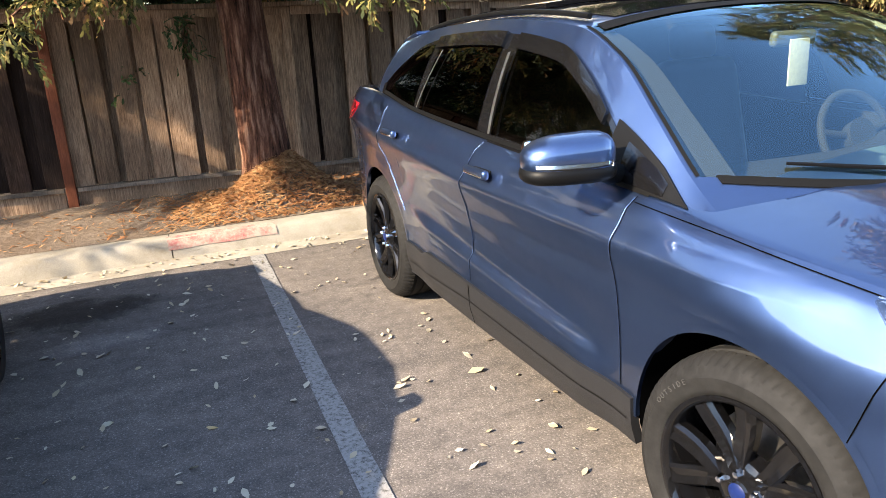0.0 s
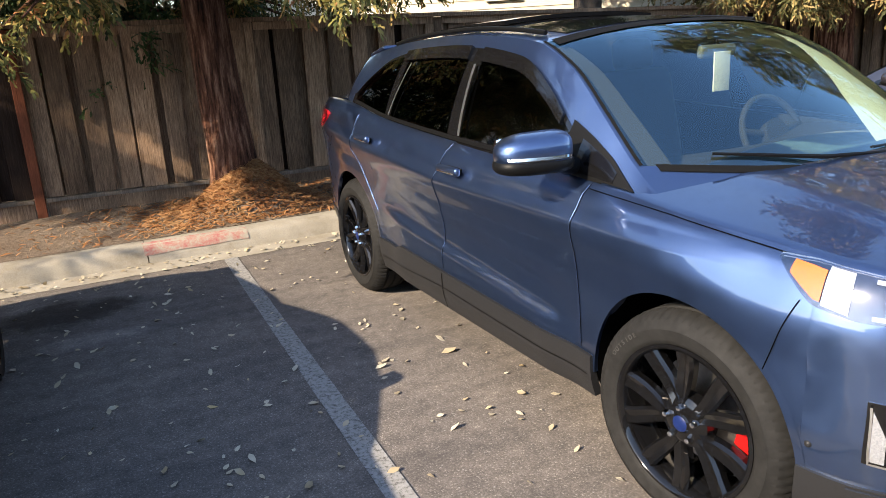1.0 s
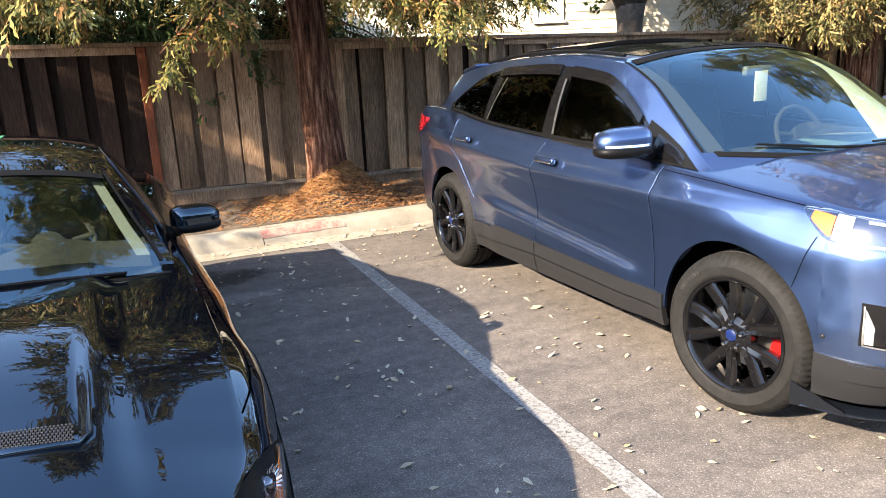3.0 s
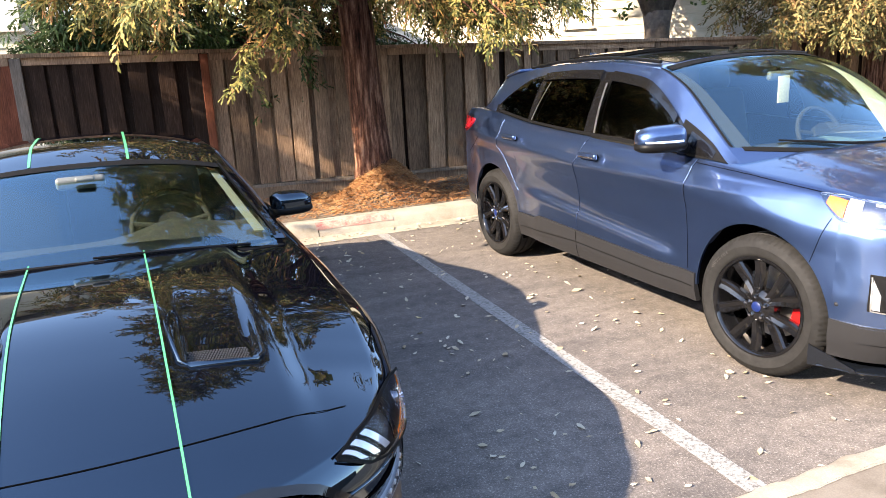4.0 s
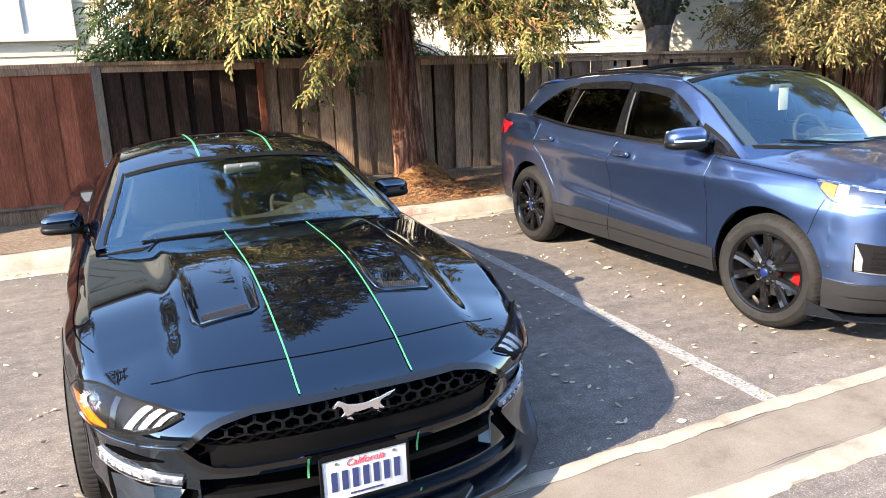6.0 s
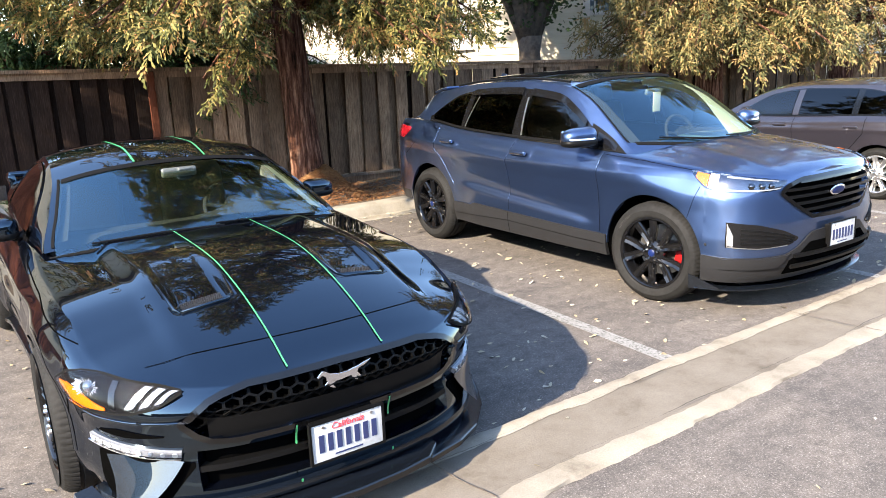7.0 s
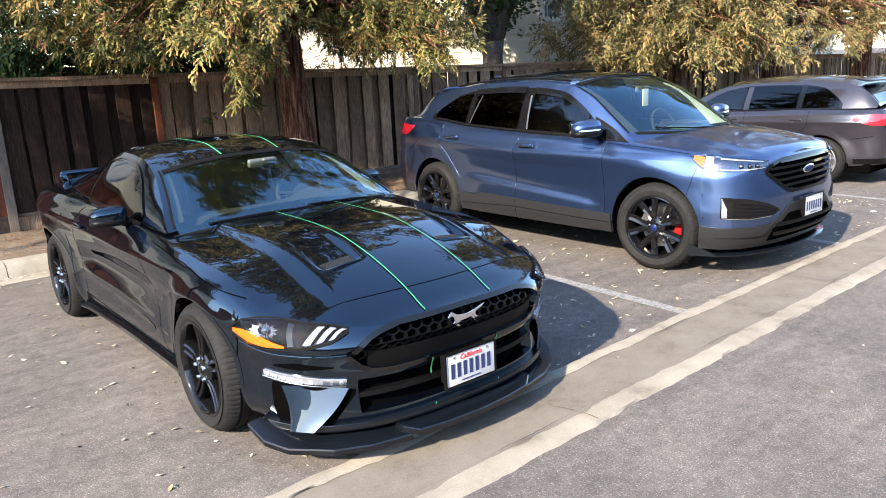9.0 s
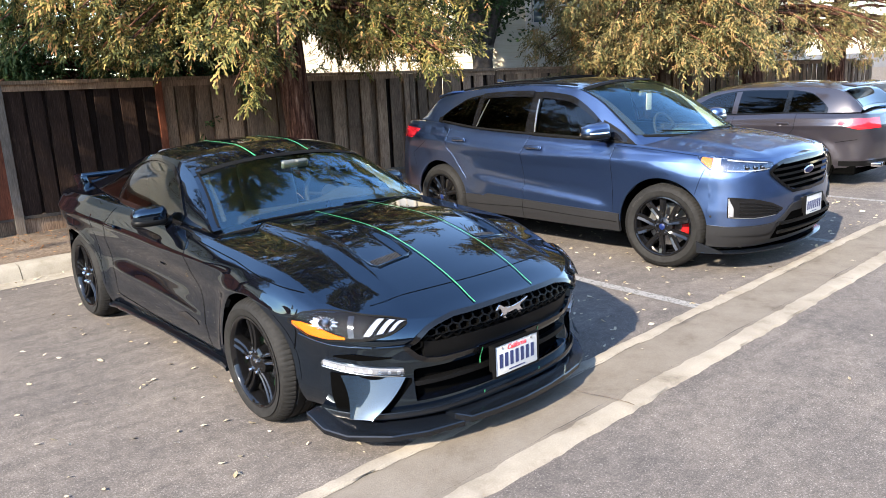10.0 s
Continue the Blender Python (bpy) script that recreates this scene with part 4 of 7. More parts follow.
def seam(name, surf, points, material, parent, side=1, width=0.006, off=0.0035):
    """A thin dark panel gap along points (a, b) of a surface."""
    fine = []
    for (a0, b0), (a1, b1) in zip(points, points[1:]):
        for t in np.linspace(0, 1, 14, endpoint=False):
            fine.append((a0 + (a1 - a0) * t, b0 + (b1 - b0) * t))
    fine.append(points[-1])
    ps = [surf(a, b, side, off) for a, b in fine]
    ns = [(surf(a, b, side, off + 0.02) - surf(a, b, side, off - 0.02)).normalized() for a, b in fine]
    verts = []
    for i, p in enumerate(ps):
        d = (ps[min(i + 1, len(ps) - 1)] - ps[max(i - 1, 0)]).normalized()
        w = d.cross(ns[i]).normalized() * width / 2
        verts += [p + w, p - w]
    return under(new(name, mesh_of(name, verts, grid_faces(len(ps), 2), material)), parent)


def rolled_edge(surf, points, material, parent, side, radius=0.0022):
    """The rounded sheet edge that runs beside a panel gap, raised to catch a highlight line."""
    fine = [(a0 + (a1 - a0) * t, b0 + (b1 - b0) * t) for (a0, b0), (a1, b1) in zip(points, points[1:]) for t in np.linspace(0, 1, 12, endpoint=False)]
    tube_part("panel_edge", [surf(a, b, side, 0.0012) for a, b in fine + [points[-1]]], radius, material, parent, 8)


def lathe(profile, n=64):
    """Vertices and faces of a profile of (radius, x) turned round the x axis."""
    verts, m = [], len(profile)
    for k in range(n):
        a = 2 * math.pi * k / n
        for r, x in profile:
            verts.append((x, r * math.cos(a), r * math.sin(a)))
    faces = []
    for k in range(n):
        for j in range(m - 1):
            a, b = k * m + j, ((k + 1) % n) * m + j
            faces.append((a, a + 1, b + 1, b))
    return verts, faces


def bm_add(bm, verts, faces):
    vs = [bm.verts.new(v) for v in verts]
    for f in faces:
        try:
            bm.faces.new([vs[i] for i in f])
        except ValueError:
            pass
    return vs


def wheel(parent, R, width, rim_r, rim_mat, spokes, style, caliper, cap_mat, outer, yc, side, word="", steer=0.0):
    """A wheel with its outer face at x = outer * side, and its axle at y = yc."""
    root = under(new("wheel"), parent)
    root.empty_display_size = 0.1
    kingpin = Matrix.Translation(((outer - 0.12) * side, yc, R))
    root.matrix_local = kingpin @ Matrix.Rotation(radians(steer), 4, "Z") @ Matrix.Translation((0.12 * side, 0, 0)) @ (Matrix.Identity(4) if side > 0 else Matrix.Rotation(math.pi, 4, "Z"))
    w = width
    prof = [(rim_r - 0.004, -w + 0.02), (rim_r + 0.012, -w + 0.005), (rim_r + (R - rim_r) * 0.5, -w - 0.008), (R - 0.03, -w + 0.006), (R - 0.009, -w + 0.03)]
    for g in (0.28, 0.5, 0.72):
        c = -w + w * g
        prof += [(R, c - 0.009), (R - 0.009, c - 0.006), (R - 0.009, c + 0.006), (R, c + 0.009)]
    prof += [(R - 0.008, -0.03), (R - 0.028, -0.006), (R - 0.05, 0.004), (rim_r + (R - rim_r) * 0.5, 0.009), (rim_r + 0.022, 0.004), (rim_r + 0.016, 0.002), (rim_r + 0.006, -0.004), (rim_r - 0.004, -0.018)]
    n = 96 if style == "single" else 300
    v, f = lathe(prof, n)
    m = len(prof)
    out = []
    for i, (x, y, z) in enumerate(v):
        k, j = divmod(i, m)
        r = math.hypot(y, z)
        shoulder = m - 9 <= j <= m - 8 or 3 <= j <= 4
        if shoulder and k % 4 == 0:
            s = (r - 0.0045) / r
            y, z = y * s, z * s
        out.append((x, y, z))
    tyre = under(new("tyre", mesh_of("tyre", out, f, M_TYRE, True, 30)), root)
    if word:
        for k, ch in enumerate(word):
            a = 2.58 - 0.066 * k
            m4 = Matrix(((0, 0, 1, 0.0095), (math.sin(a), math.cos(a), 0, (rim_r + 0.05) * math.cos(a)), (-math.cos(a), math.sin(a), 0, (rim_r + 0.05) * math.sin(a)), (0, 0, 0, 1)))
            text_mesh("letter", ch, 0.022, M_TYREWORD, tyre, m4, 0.0, 0.0008)
    # rim barrel and lip
    lip = [(rim_r + 0.004, -0.012), (rim_r + 0.004, -0.002), (rim_r - 0.006, 0.0), (rim_r - 0.014, -0.006), (rim_r - 0.02, -0.03), (rim_r - 0.03, -w * 0.55), (rim_r - 0.02, -w * 0.98)]
    v, f = lathe(lip, 72)
    rim = under(new("rim", mesh_of("rim", v, f, rim_mat, True, 40)), root)
    # brake disc and shield
    v, f = lathe([(0.03, -w * 0.6), (rim_r * 0.72, -w * 0.6), (rim_r * 0.72, -w * 0.6 - 0.02), (0.03, -w * 0.6 - 0.02)], 48)
    under(new("brake_disc", mesh_of("brake_disc", v, f, M_STEEL, True, 40)), root)
    v, f = lathe([(0.0, -w * 0.75), (rim_r - 0.03, -w * 0.75)], 40)
    under(new("dust_shield", mesh_of("dust_shield", v, f, M_DARK, False)), root)
    # spokes
    hub_x, lip_x = -0.028, -0.012
    phase = math.pi / 5 if style == "pair" else 0.35
    bm = bmesh.new()
    for k in range(spokes):
        base = 2 * math.pi * k / spokes + phase
        if style == "pair":
            arms = [(-0.05, -0.29), (0.05, 0.29)]
        elif style == "twin":
            arms = [(-0.13, -0.085), (0.13, 0.085)]
        else:
            arms = [(0.0, 0.0)]
        for a_in, a_out in arms:
            ns = 7
            rows_v = []
            for i in range(ns):
                t = i / (ns - 1)
                r = 0.045 + (rim_r - 0.018 - 0.045) * t
                a = base + a_in * (1 - t) * 1.6 + a_out * (math.sin(math.pi / 2 * t) if style == "pair" else t)
                half = (0.019 + 0.012 * t + 0.004 * math.sin(math.pi * t)) if style == "pair" else (0.0115 + 0.004 * t) if style == "twin" else (0.02 + 0.012 * t)
                face = hub_x + 0.012 + (lip_x - hub_x - 0.012) * t - 0.022 * math.sin(math.pi * t) * 0.5
                d, tang = Vector((0, math.cos(a), math.sin(a))), Vector((0, -math.sin(a), math.cos(a)))
                c = d * r
                rows_v.append([c + tang * half + Vector((face - 0.012, 0, 0)), c + tang * half * 0.72 + Vector((face, 0, 0)), c + Vector((face - 0.008, 0, 0)), c - tang * half * 0.72 + Vector((face, 0, 0)), c - tang * half + Vector((face - 0.012, 0, 0)), c - tang * half * 0.8 + Vector((face - 0.045, 0, 0)), c + tang * half * 0.8 + Vector((face - 0.045, 0, 0))])
            vv = [p for row in rows_v for p in row]
            ff = grid_faces(ns, 7, close=True)
            vs = [bm.verts.new(p) for p in vv]
            for q in ff:
                bm.faces.new([vs[i] for i in q])
    bmesh.ops.recalc_face_normals(bm, faces=bm.faces)
    # each spoke is a loose piece of the casting; they share one cast face
    part("spoke_casting", bm, rim_mat, rim, smooth=True, sharp=35)
    v, f = lathe([(0.0, hub_x + 0.022), (0.028, hub_x + 0.022), (0.033, hub_x + 0.016), (0.06, hub_x + 0.012), (0.085, hub_x - 0.004), (0.09, hub_x - 0.05)], 32)
    under(new("hub", mesh_of("hub", v, f, rim_mat, True, 35)), rim)
    v, f = lathe([(0.0, hub_x + 0.027), (0.02, hub_x + 0.0265), (0.027, hub_x + 0.022)], 24)
    under(new("hub_cap", mesh_of("hub_cap", v, f, cap_mat, True, 40)), rim)
    nut = None
    for k in range(5):
        a = 2 * math.pi * k / 5 + 0.35
        if nut is None:
            v, f = lathe([(0.0, 0.02), (0.009, 0.019), (0.0125, 0.006), (0.0135, -0.02)], 6)
            nut = mesh_of("lug_nut", v, f, M_CHROME)
        ob = under(new("lug_nut", nut), rim)
        ob.location = (hub_x + 0.012, 0.056 * math.cos(a), 0.056 * math.sin(a))
    # caliper
    bm = bmesh.new()
    verts = []
    for i in range(9):
        a = -0.33 + 0.66 * i / 8
        for r, x in ((rim_r * 0.54, -w * 0.5 + 0.02), (rim_r * 0.54, -w * 0.5 - 0.04), (rim_r * 0.80, -w * 0.5 - 0.04), (rim_r * 0.84, -w * 0.5), (rim_r * 0.78, -w * 0.5 + 0.03)):
            verts.append((x, -r * math.cos(a), r * math.sin(a)))
    faces = grid_faces(9, 5, close=True) + [tuple(range(5)), tuple(range(40, 45))]
    if side < 0:
        verts = [(x, -y, z) for x, y, z in verts]
    bm_add(bm, verts, faces)
    bmesh.ops.recalc_face_normals(bm, faces=bm.faces)
    if yc > 1:
        bmesh.ops.rotate(bm, cent=(0, 0, 0), matrix=Matrix.Rotation(math.pi, 3, "X"), verts=bm.verts)
    part("brake_caliper", bm, caliper, root, smooth=True)
    return root


class Cabin:
    """The greenhouse of a car: rails run from the base of the windshield over the roof to the tail."""

    def __init__(self, belt_x, belt_z, rail_x, rail_z, dome, bow, bulge=0.02):
        self.bx, self.bz, self.rx, self.rz = (smooth_table(*t) for t in (belt_x, belt_z, rail_x, rail_z))
        self.dome, self.bow, self.bulge = smooth_table(*dome), smooth_table(*bow), bulge

    def flank(self, y, h, side=1, off=0.0):
        def base(y, h):
            xb, xr, zb, zr = self.bx(y), self.rx(y), self.bz(y), self.rz(y)
            return Vector((xb + (xr - xb) * h + self.bulge * 4 * h * (1 - h) * min(1, (zr - zb) / 0.3), y, zb + (zr - zb) * h))

        p = base(y, h)
        if off:
            n = (base(y, h + 0.02) - base(y, h - 0.02)).cross(base(y + 0.01, h) - base(y - 0.01, h))
            n = n.normalized() if n.length > 1e-9 else Vector((1, 0, 0.3)).normalized()
            if n.x < 0:
                n = -n
            p = p + n * off
        return Vector((p.x * side, p.y, p.z))

    def top(self, y, u, side=1, off=0.0):
        def base(y, u):
            return Vector((u * self.rx(y), y - self.bow(y) * (1 - u * u), self.rz(y) + self.dome(y) * (1 - abs(u) ** 2.4)))

        p = base(y, u)
        if off:
            n = (base(y, u + 0.02) - base(y, u - 0.02)).cross(base(y + 0.01, u) - base(y - 0.01, u))
            n.normalize()
            if n.z < 0:
                n = -n
            p = p + n * off
        return Vector((p.x * side, p.y, p.z))

    def top_rev(self, u, y, side=1, off=0.0):
        return self.top(y, u, side, off)


def rounded_box(name, size, at, material, parent, bevel=0.05, turn=(0, 0, 0), label=""):
    bm = bmesh.new()
    box(bm, -size[0] / 2, -size[1] / 2, -size[2] / 2, size[0] / 2, size[1] / 2, size[2] / 2)
    bmesh.ops.bevel(bm, geom=bm.edges[:], offset=bevel, segments=4, affect="EDGES", profile=0.5)
    ob = part(name, bm, material, parent, label, True, 50)
    ob.matrix_local = pose(*at, *turn)
    return ob


def interior(car, half, cowl_y, dash_z, seat_y, seat_z, rear_y, wheel_x, mirror_at, seat_mat):
    """Dash, seats, steering wheel, mirror and floor behind the glass."""
    box_part("floor_pan", (-half, cowl_y - 0.1, 0.25), (half, rear_y + 0.4, 0.33), M_DARK, car, 0.01)
    verts = []
    prof = [(cowl_y + 0.02, dash_z - 0.06), (cowl_y + 0.2, dash_z), (cowl_y + 0.42, dash_z - 0.005), (cowl_y + 0.5, dash_z - 0.05), (cowl_y + 0.45, dash_z - 0.4)]
    xs = np.linspace(-half + 0.02, half - 0.02, 24)
    for x in xs:
        for y, z in prof:
            hood = 0.06 * math.exp(-((x - wheel_x) / 0.17) ** 2) if z > dash_z - 0.04 else 0
            bow = 0.12 * (x / half) ** 2
            verts.append((x, y + bow, z + hood))
    under(new("dashboard", mesh_of("dashboard", verts, grid_faces(24, 5), M_DASH, True, 40)), car)
    for sx in (-0.36, 0.36):
        rounded_box("front_seat", (0.46, 0.5, 0.2), (sx, seat_y, seat_z - 0.58), seat_mat, car, 0.07)
        rounded_box("seat_back", (0.46, 0.16, 0.62), (sx, seat_y + 0.3, seat_z - 0.24), seat_mat, car, 0.07, (-14, 0, 0))
        rounded_box("headrest", (0.24, 0.11, 0.17), (sx, seat_y + 0.38, seat_z + 0.14), seat_mat, car, 0.045, (-10, 0, 0))
    rounded_box("rear_seat", (1.2, 0.2, 0.55), (0, rear_y, seat_z - 0.25), seat_mat, car, 0.08, (-16, 0, 0))
    bm = bmesh.new()
    v, f = [], []
    for i in range(36):
        a = 2 * math.pi * i / 36
        for j in range(8):
            b = 2 * math.pi * j / 8
            r = 0.18 + 0.015 * math.cos(b)
            v.append((r * math.cos(a), 0.015 * math.sin(b), r * math.sin(a)))
    for i in range(36):
        for j in range(8):
            f.append((i * 8 + j, i * 8 + (j + 1) % 8, ((i + 1) % 36) * 8 + (j + 1) % 8, ((i + 1) % 36) * 8 + j))
    bm_add(bm, v, f)
    for i, ang in enumerate((0.2, math.pi - 0.2, -math.pi / 2)):
        d = Vector((math.cos(ang), 0, math.sin(ang)))
        tv, tf = tube([d * 0.04, d * 0.175], 0.016, 8)
        bm_add(bm, tv, tf)
    v, f = tube([(0, -0.03, 0), (0, 0.02, 0)], [0.07, 0.06], 20)
    bm_add(bm, v, f)
    sw = part("steering_wheel", bm, M_DASH, car, "", True, 50)
    sw.matrix_local = pose(wheel_x, cowl_y + 0.62, dash_z - 0.02, -24, 0, 0)
    rounded_box("rear_view_mirror", (0.2, 0.035, 0.055), mirror_at, M_MIRRORBACK, car, 0.015, (10, 0, 0))


def side_mirror(car, side, at, size, paint, base_mat, foot, turn=10, signal=None):
    """A door mirror: painted cap, black underside and arm, glass at the back."""
    sx, sy, sz = size
    bm = bmesh.new()
    bmesh.ops.create_uvsphere(bm, u_segments=28, v_segments=18, radius=1.0)
    for v in bm.verts:
        c = v.co
        ex = math.copysign(abs(c.x) ** 0.62, c.x) * sx / 2
        ez = math.copysign(abs(c.z) ** 0.66, c.z) * sz / 2
        ey = math.copysign(abs(c.y) ** 0.8, c.y) * sy / 2
        if ey > 0:
            ey *= 0.55
        ez *= 1 - 0.22 * (c.x * side)
        v.co = (ex, ey, ez)
    m = part("mirror", bm, paint, car, "", True, 60)
    m.matrix_local = pose(*at, 0, 0, turn * side)
    bm = bmesh.new()
    bmesh.ops.create_uvsphere(bm, u_segments=24, v_segments=12, radius=1.0)
    for v in bm.verts:
        c = v.co
        v.co = (math.copysign(abs(c.x) ** 0.62, c.x) * sx * 0.515, math.copysign(abs(c.y) ** 0.8, c.y) * sy * (0.525 if c.y < 0 else 0.3), -sz * 0.27 + math.copysign(abs(c.z) ** 0.7, c.z) * sz * 0.25)
    part("mirror_base", bm, base_mat, m, "", True, 60)
    bm = bmesh.new()
    box(bm, -sx * 0.43, sy * 0.2, -sz * 0.34, sx * 0.43, sy * 0.30, sz * 0.36, 0.02)
    part("mirror_glass", bm, M_CHROME, m, "", True, 50)
    a = pose(*at, 0, 0, turn * side) @ Vector((-sx * 0.35 * side, 0.0, -sz * 0.35))
    tube_part("mirror_arm", [foot, (Vector(foot) + a) / 2 + Vector((0, 0, -0.01)), a], [0.032, 0.026, 0.028], base_mat, car, 12)
    if signal:
        bm = bmesh.new()
        v = []
        for i in range(16):
            t = -0.95 + 1.75 * i / 15
            x = sx / 2 * t * side
            y = -sy / 2 * (1 - abs(t) ** 2.8) ** 0.42 - 0.003
            v += [(x, y, -sz * 0.03), (x, y - 0.002, -sz * 0.10), (x, y + 0.004, -sz * 0.15)]
        bm_add(bm, v, grid_faces(16, 3))
        part("mirror_signal", bm, signal, m, "silver mirror strip", True)
    return m


def liners(car, shell, arches, inner=0.28):
    """Dark wheel wells inside the arches."""
    for side in (1, -1):
        for yc, zc, r in arches:
            verts = []
            n = 24
            for i in range(n + 1):
                a = math.pi * (-0.12 + 1.24 * i / n)
                y, z = yc + (r - 0.004) * math.cos(a), zc + (r - 0.004) * math.sin(a)
                x = shell.base(shell.s_of_y(min(max(y, shell.nose), shell.tail)), max(z, shell.sill(y))).x - 0.012
                verts += [(x * side, y, z), ((x - 0.1) * side, y, z), ((x - inner) * side, y, z), ((x - inner) * side, yc + 0.05 * math.cos(a), zc + 0.05 * math.sin(a))]
            under(new("wheel_well", mesh_of("wheel_well", verts, grid_faces(n + 1, 4), M_DARK, True, 40)), car)


def arch_lip(car, shell, arch, material, side, width=0.03, proud=0.006, label=""):
    """A rolled edge or plastic flare along a wheel arch."""
    yc, zc, r = arch
    n = 40
    verts = []
    for i in range(n + 1):
        a = math.pi * (0.0 + 1.0 * i / n)
        row = []
        for rr, off in ((r - 0.012, -0.02), (r - 0.004, proud), (r + width * 0.5, proud), (r + width, 0.0015)):
            y, z = yc + rr * math.cos(a), zc + rr * math.sin(a)
            row.append(shell.at(shell.s_of_y(y), z, side, off))
        verts += row
    me = mesh_of("arch_lip", verts, grid_faces(n + 1, 4), material)
    weld(me)
    return under(new("arch_lip", me), car, label)


def text_mesh(name, text, size, material, parent, at, shear=0.0, extrude=0.001, sx=1.0):
    cu = bpy.data.curves.new(name, "FONT")
    cu.body, cu.size, cu.extrude, cu.align_x, cu.align_y, cu.shear = text, size, extrude, "CENTER", "CENTER", shear
    tmp = new("tmp_text", cu)
    dg = bpy.context.evaluated_depsgraph_get()
    me = bpy.data.meshes.new_from_object(tmp.evaluated_get(dg))
    bpy.data.objects.remove(tmp)
    bpy.data.curves.remove(cu)
    me.materials.clear()
    me.materials.append(material)
    ob = under(new(name, me), parent)
    ob.matrix_local = at @ Matrix.Diagonal((sx, 1, 1, 1))
    return ob


def number_plate(car, at, frame_mat, state):
    """A white plate with bars in place of its number. It faces -y."""
    root = rounded_box("number_plate", (0.305, 0.006, 0.155), at, M_PLATE, car, 0.0025)
    for k in range(7):
        x = -0.114 + k * 0.038
        box_part("number_bar", (x - 0.011, -0.0052, -0.04), (x + 0.011, -0.0032, 0.032), M_PLATEBLUE, root, 0.0)
    if state:
        text_mesh("state_name", state, 0.036, M_PLATERED, root, pose(0, -0.0042, 0.055, 90, 0, 0), 0.25)
    box_part("lower_bar", (-0.06, -0.0048, -0.064), (0.06, -0.0032, -0.058), M_PLATEBLUE, root, 0.0)
    fr = bmesh.new()
    for lo, hi in (((-0.162, -0.007, 0.0785), (0.162, 0.012, 0.086)), ((-0.162, -0.007, -0.086), (0.162, 0.012, -0.0785)), ((-0.162, -0.007, -0.078), (-0.1535, 0.012, 0.078)), ((0.1535, -0.007, -0.078), (0.162, 0.012, 0.078))):
        box(fr, *lo, *hi, 0.001)
    part("plate_frame", fr, frame_mat, root)
    for x, z in ((-0.105, 0.062), (0.105, 0.062)):
        tube_part("screw", [(x, -0.006, z), (x, 0.0, z)], 0.006, M_STEEL, root, 8)
    bk = bmesh.new()
    box(bk, -0.14, 0.004, -0.07, 0.14, 0.06, 0.07, 0.01)
    part("plate_bracket", bk, M_BLACKPLASTIC, root)
    return root


def lin(*rows):
    a, b = [r[0] for r in rows], [r[1] for r in rows]
    order = np.argsort(a)
    a, b = np.array(a)[order], np.array(b)[order]
    return lambda v: float(np.interp(v, a, b))


def body(car, shell, paint, inner=28, rows=34):
    me = mesh_of("body", *shell.mesh(rows, inner), paint)
    weld(me)
    return under(new("body", me), car)


def flare(y, z, arches, amount, spread=0.075):
    out = 0.0
    for yc, zc, r in arches:
        d = math.hypot(y - yc, z - zc) - r
        if d > -0.02:
            out += amount * math.exp(-(max(0, d) / spread) ** 2)
    return out


def lip_plate(name, shell, s0, s1, z, inward, outward, thick, material, parent, side, n=30, drop=0.0, label="", slope=0.7):
    """A thin plate that follows the body at a height, standing proud of it."""
    verts = []
    for s in np.linspace(s0, s1, n):
        a = shell.at(s, max(z, shell.low(shell.plan(s)[0]) + 0.01))
        nrm = shell.normal(s, z + 0.1)
        nrm = Vector((nrm.x, nrm.y, 0)).normalized()
        p, q = a - nrm * inward, a + nrm * outward
        for pt, dz in ((p, z + thick), (q, z + thick * slope - drop), (q + nrm * 0.006, z + thick * slope * 0.5 - drop), (q, z - drop), (p, z)):
            verts.append((pt.x * side, pt.y, dz))
    f = grid_faces(n, 5, close=True) + [tuple(range(5)), tuple(range((n - 1) * 5, n * 5))]
    me = mesh_of(name, verts, f, material)
    weld(me, 0.0002)
    return under(new(name, me), parent, label)


def lip_blade(name, outer, inner, thick, material, parent, side):
    """An angular blade between an outer and an inner edge, with a square lip."""
    verts = []
    for (xo, yo, zo), (xi, yi, zi) in zip(outer, inner):
        verts += [(xi * side, yi, zi), (xo * side, yo, zo), (xo * side * 1.004, yo - 0.004, zo - 0.006), (xo * side, yo, zo - thick), (xi * side, yi, zo - thick)]
    n = len(outer)
    f = grid_faces(n, 5, close=True) + [tuple(range(5)), tuple(range((n - 1) * 5, n * 5))]
    me = mesh_of(name, verts, f, material)
    weld(me, 0.0001)
    me.set_sharp_from_angle(angle=radians(12))
    return under(new(name, me), parent)


def hood_ribbon(name, zfun, x, y0, y1, width, material, parent, up=0.006, n=60, step_x=0.0):
    verts = []
    for i in range(n):
        y = y0 + (y1 - y0) * i / (n - 1)
        for dx in (-width / 2, width / 2):
            verts.append((x + dx, y, zfun(x + dx, y) + up))
    return under(new(name, mesh_of(name, verts, grid_faces(n, 2), material)), parent)


def wiper(car, pts, material=None):
    tube_part("wiper", pts, [0.006, 0.008, 0.005, 0.003][: len(pts)], M_BLACKPLASTIC, car, 6)


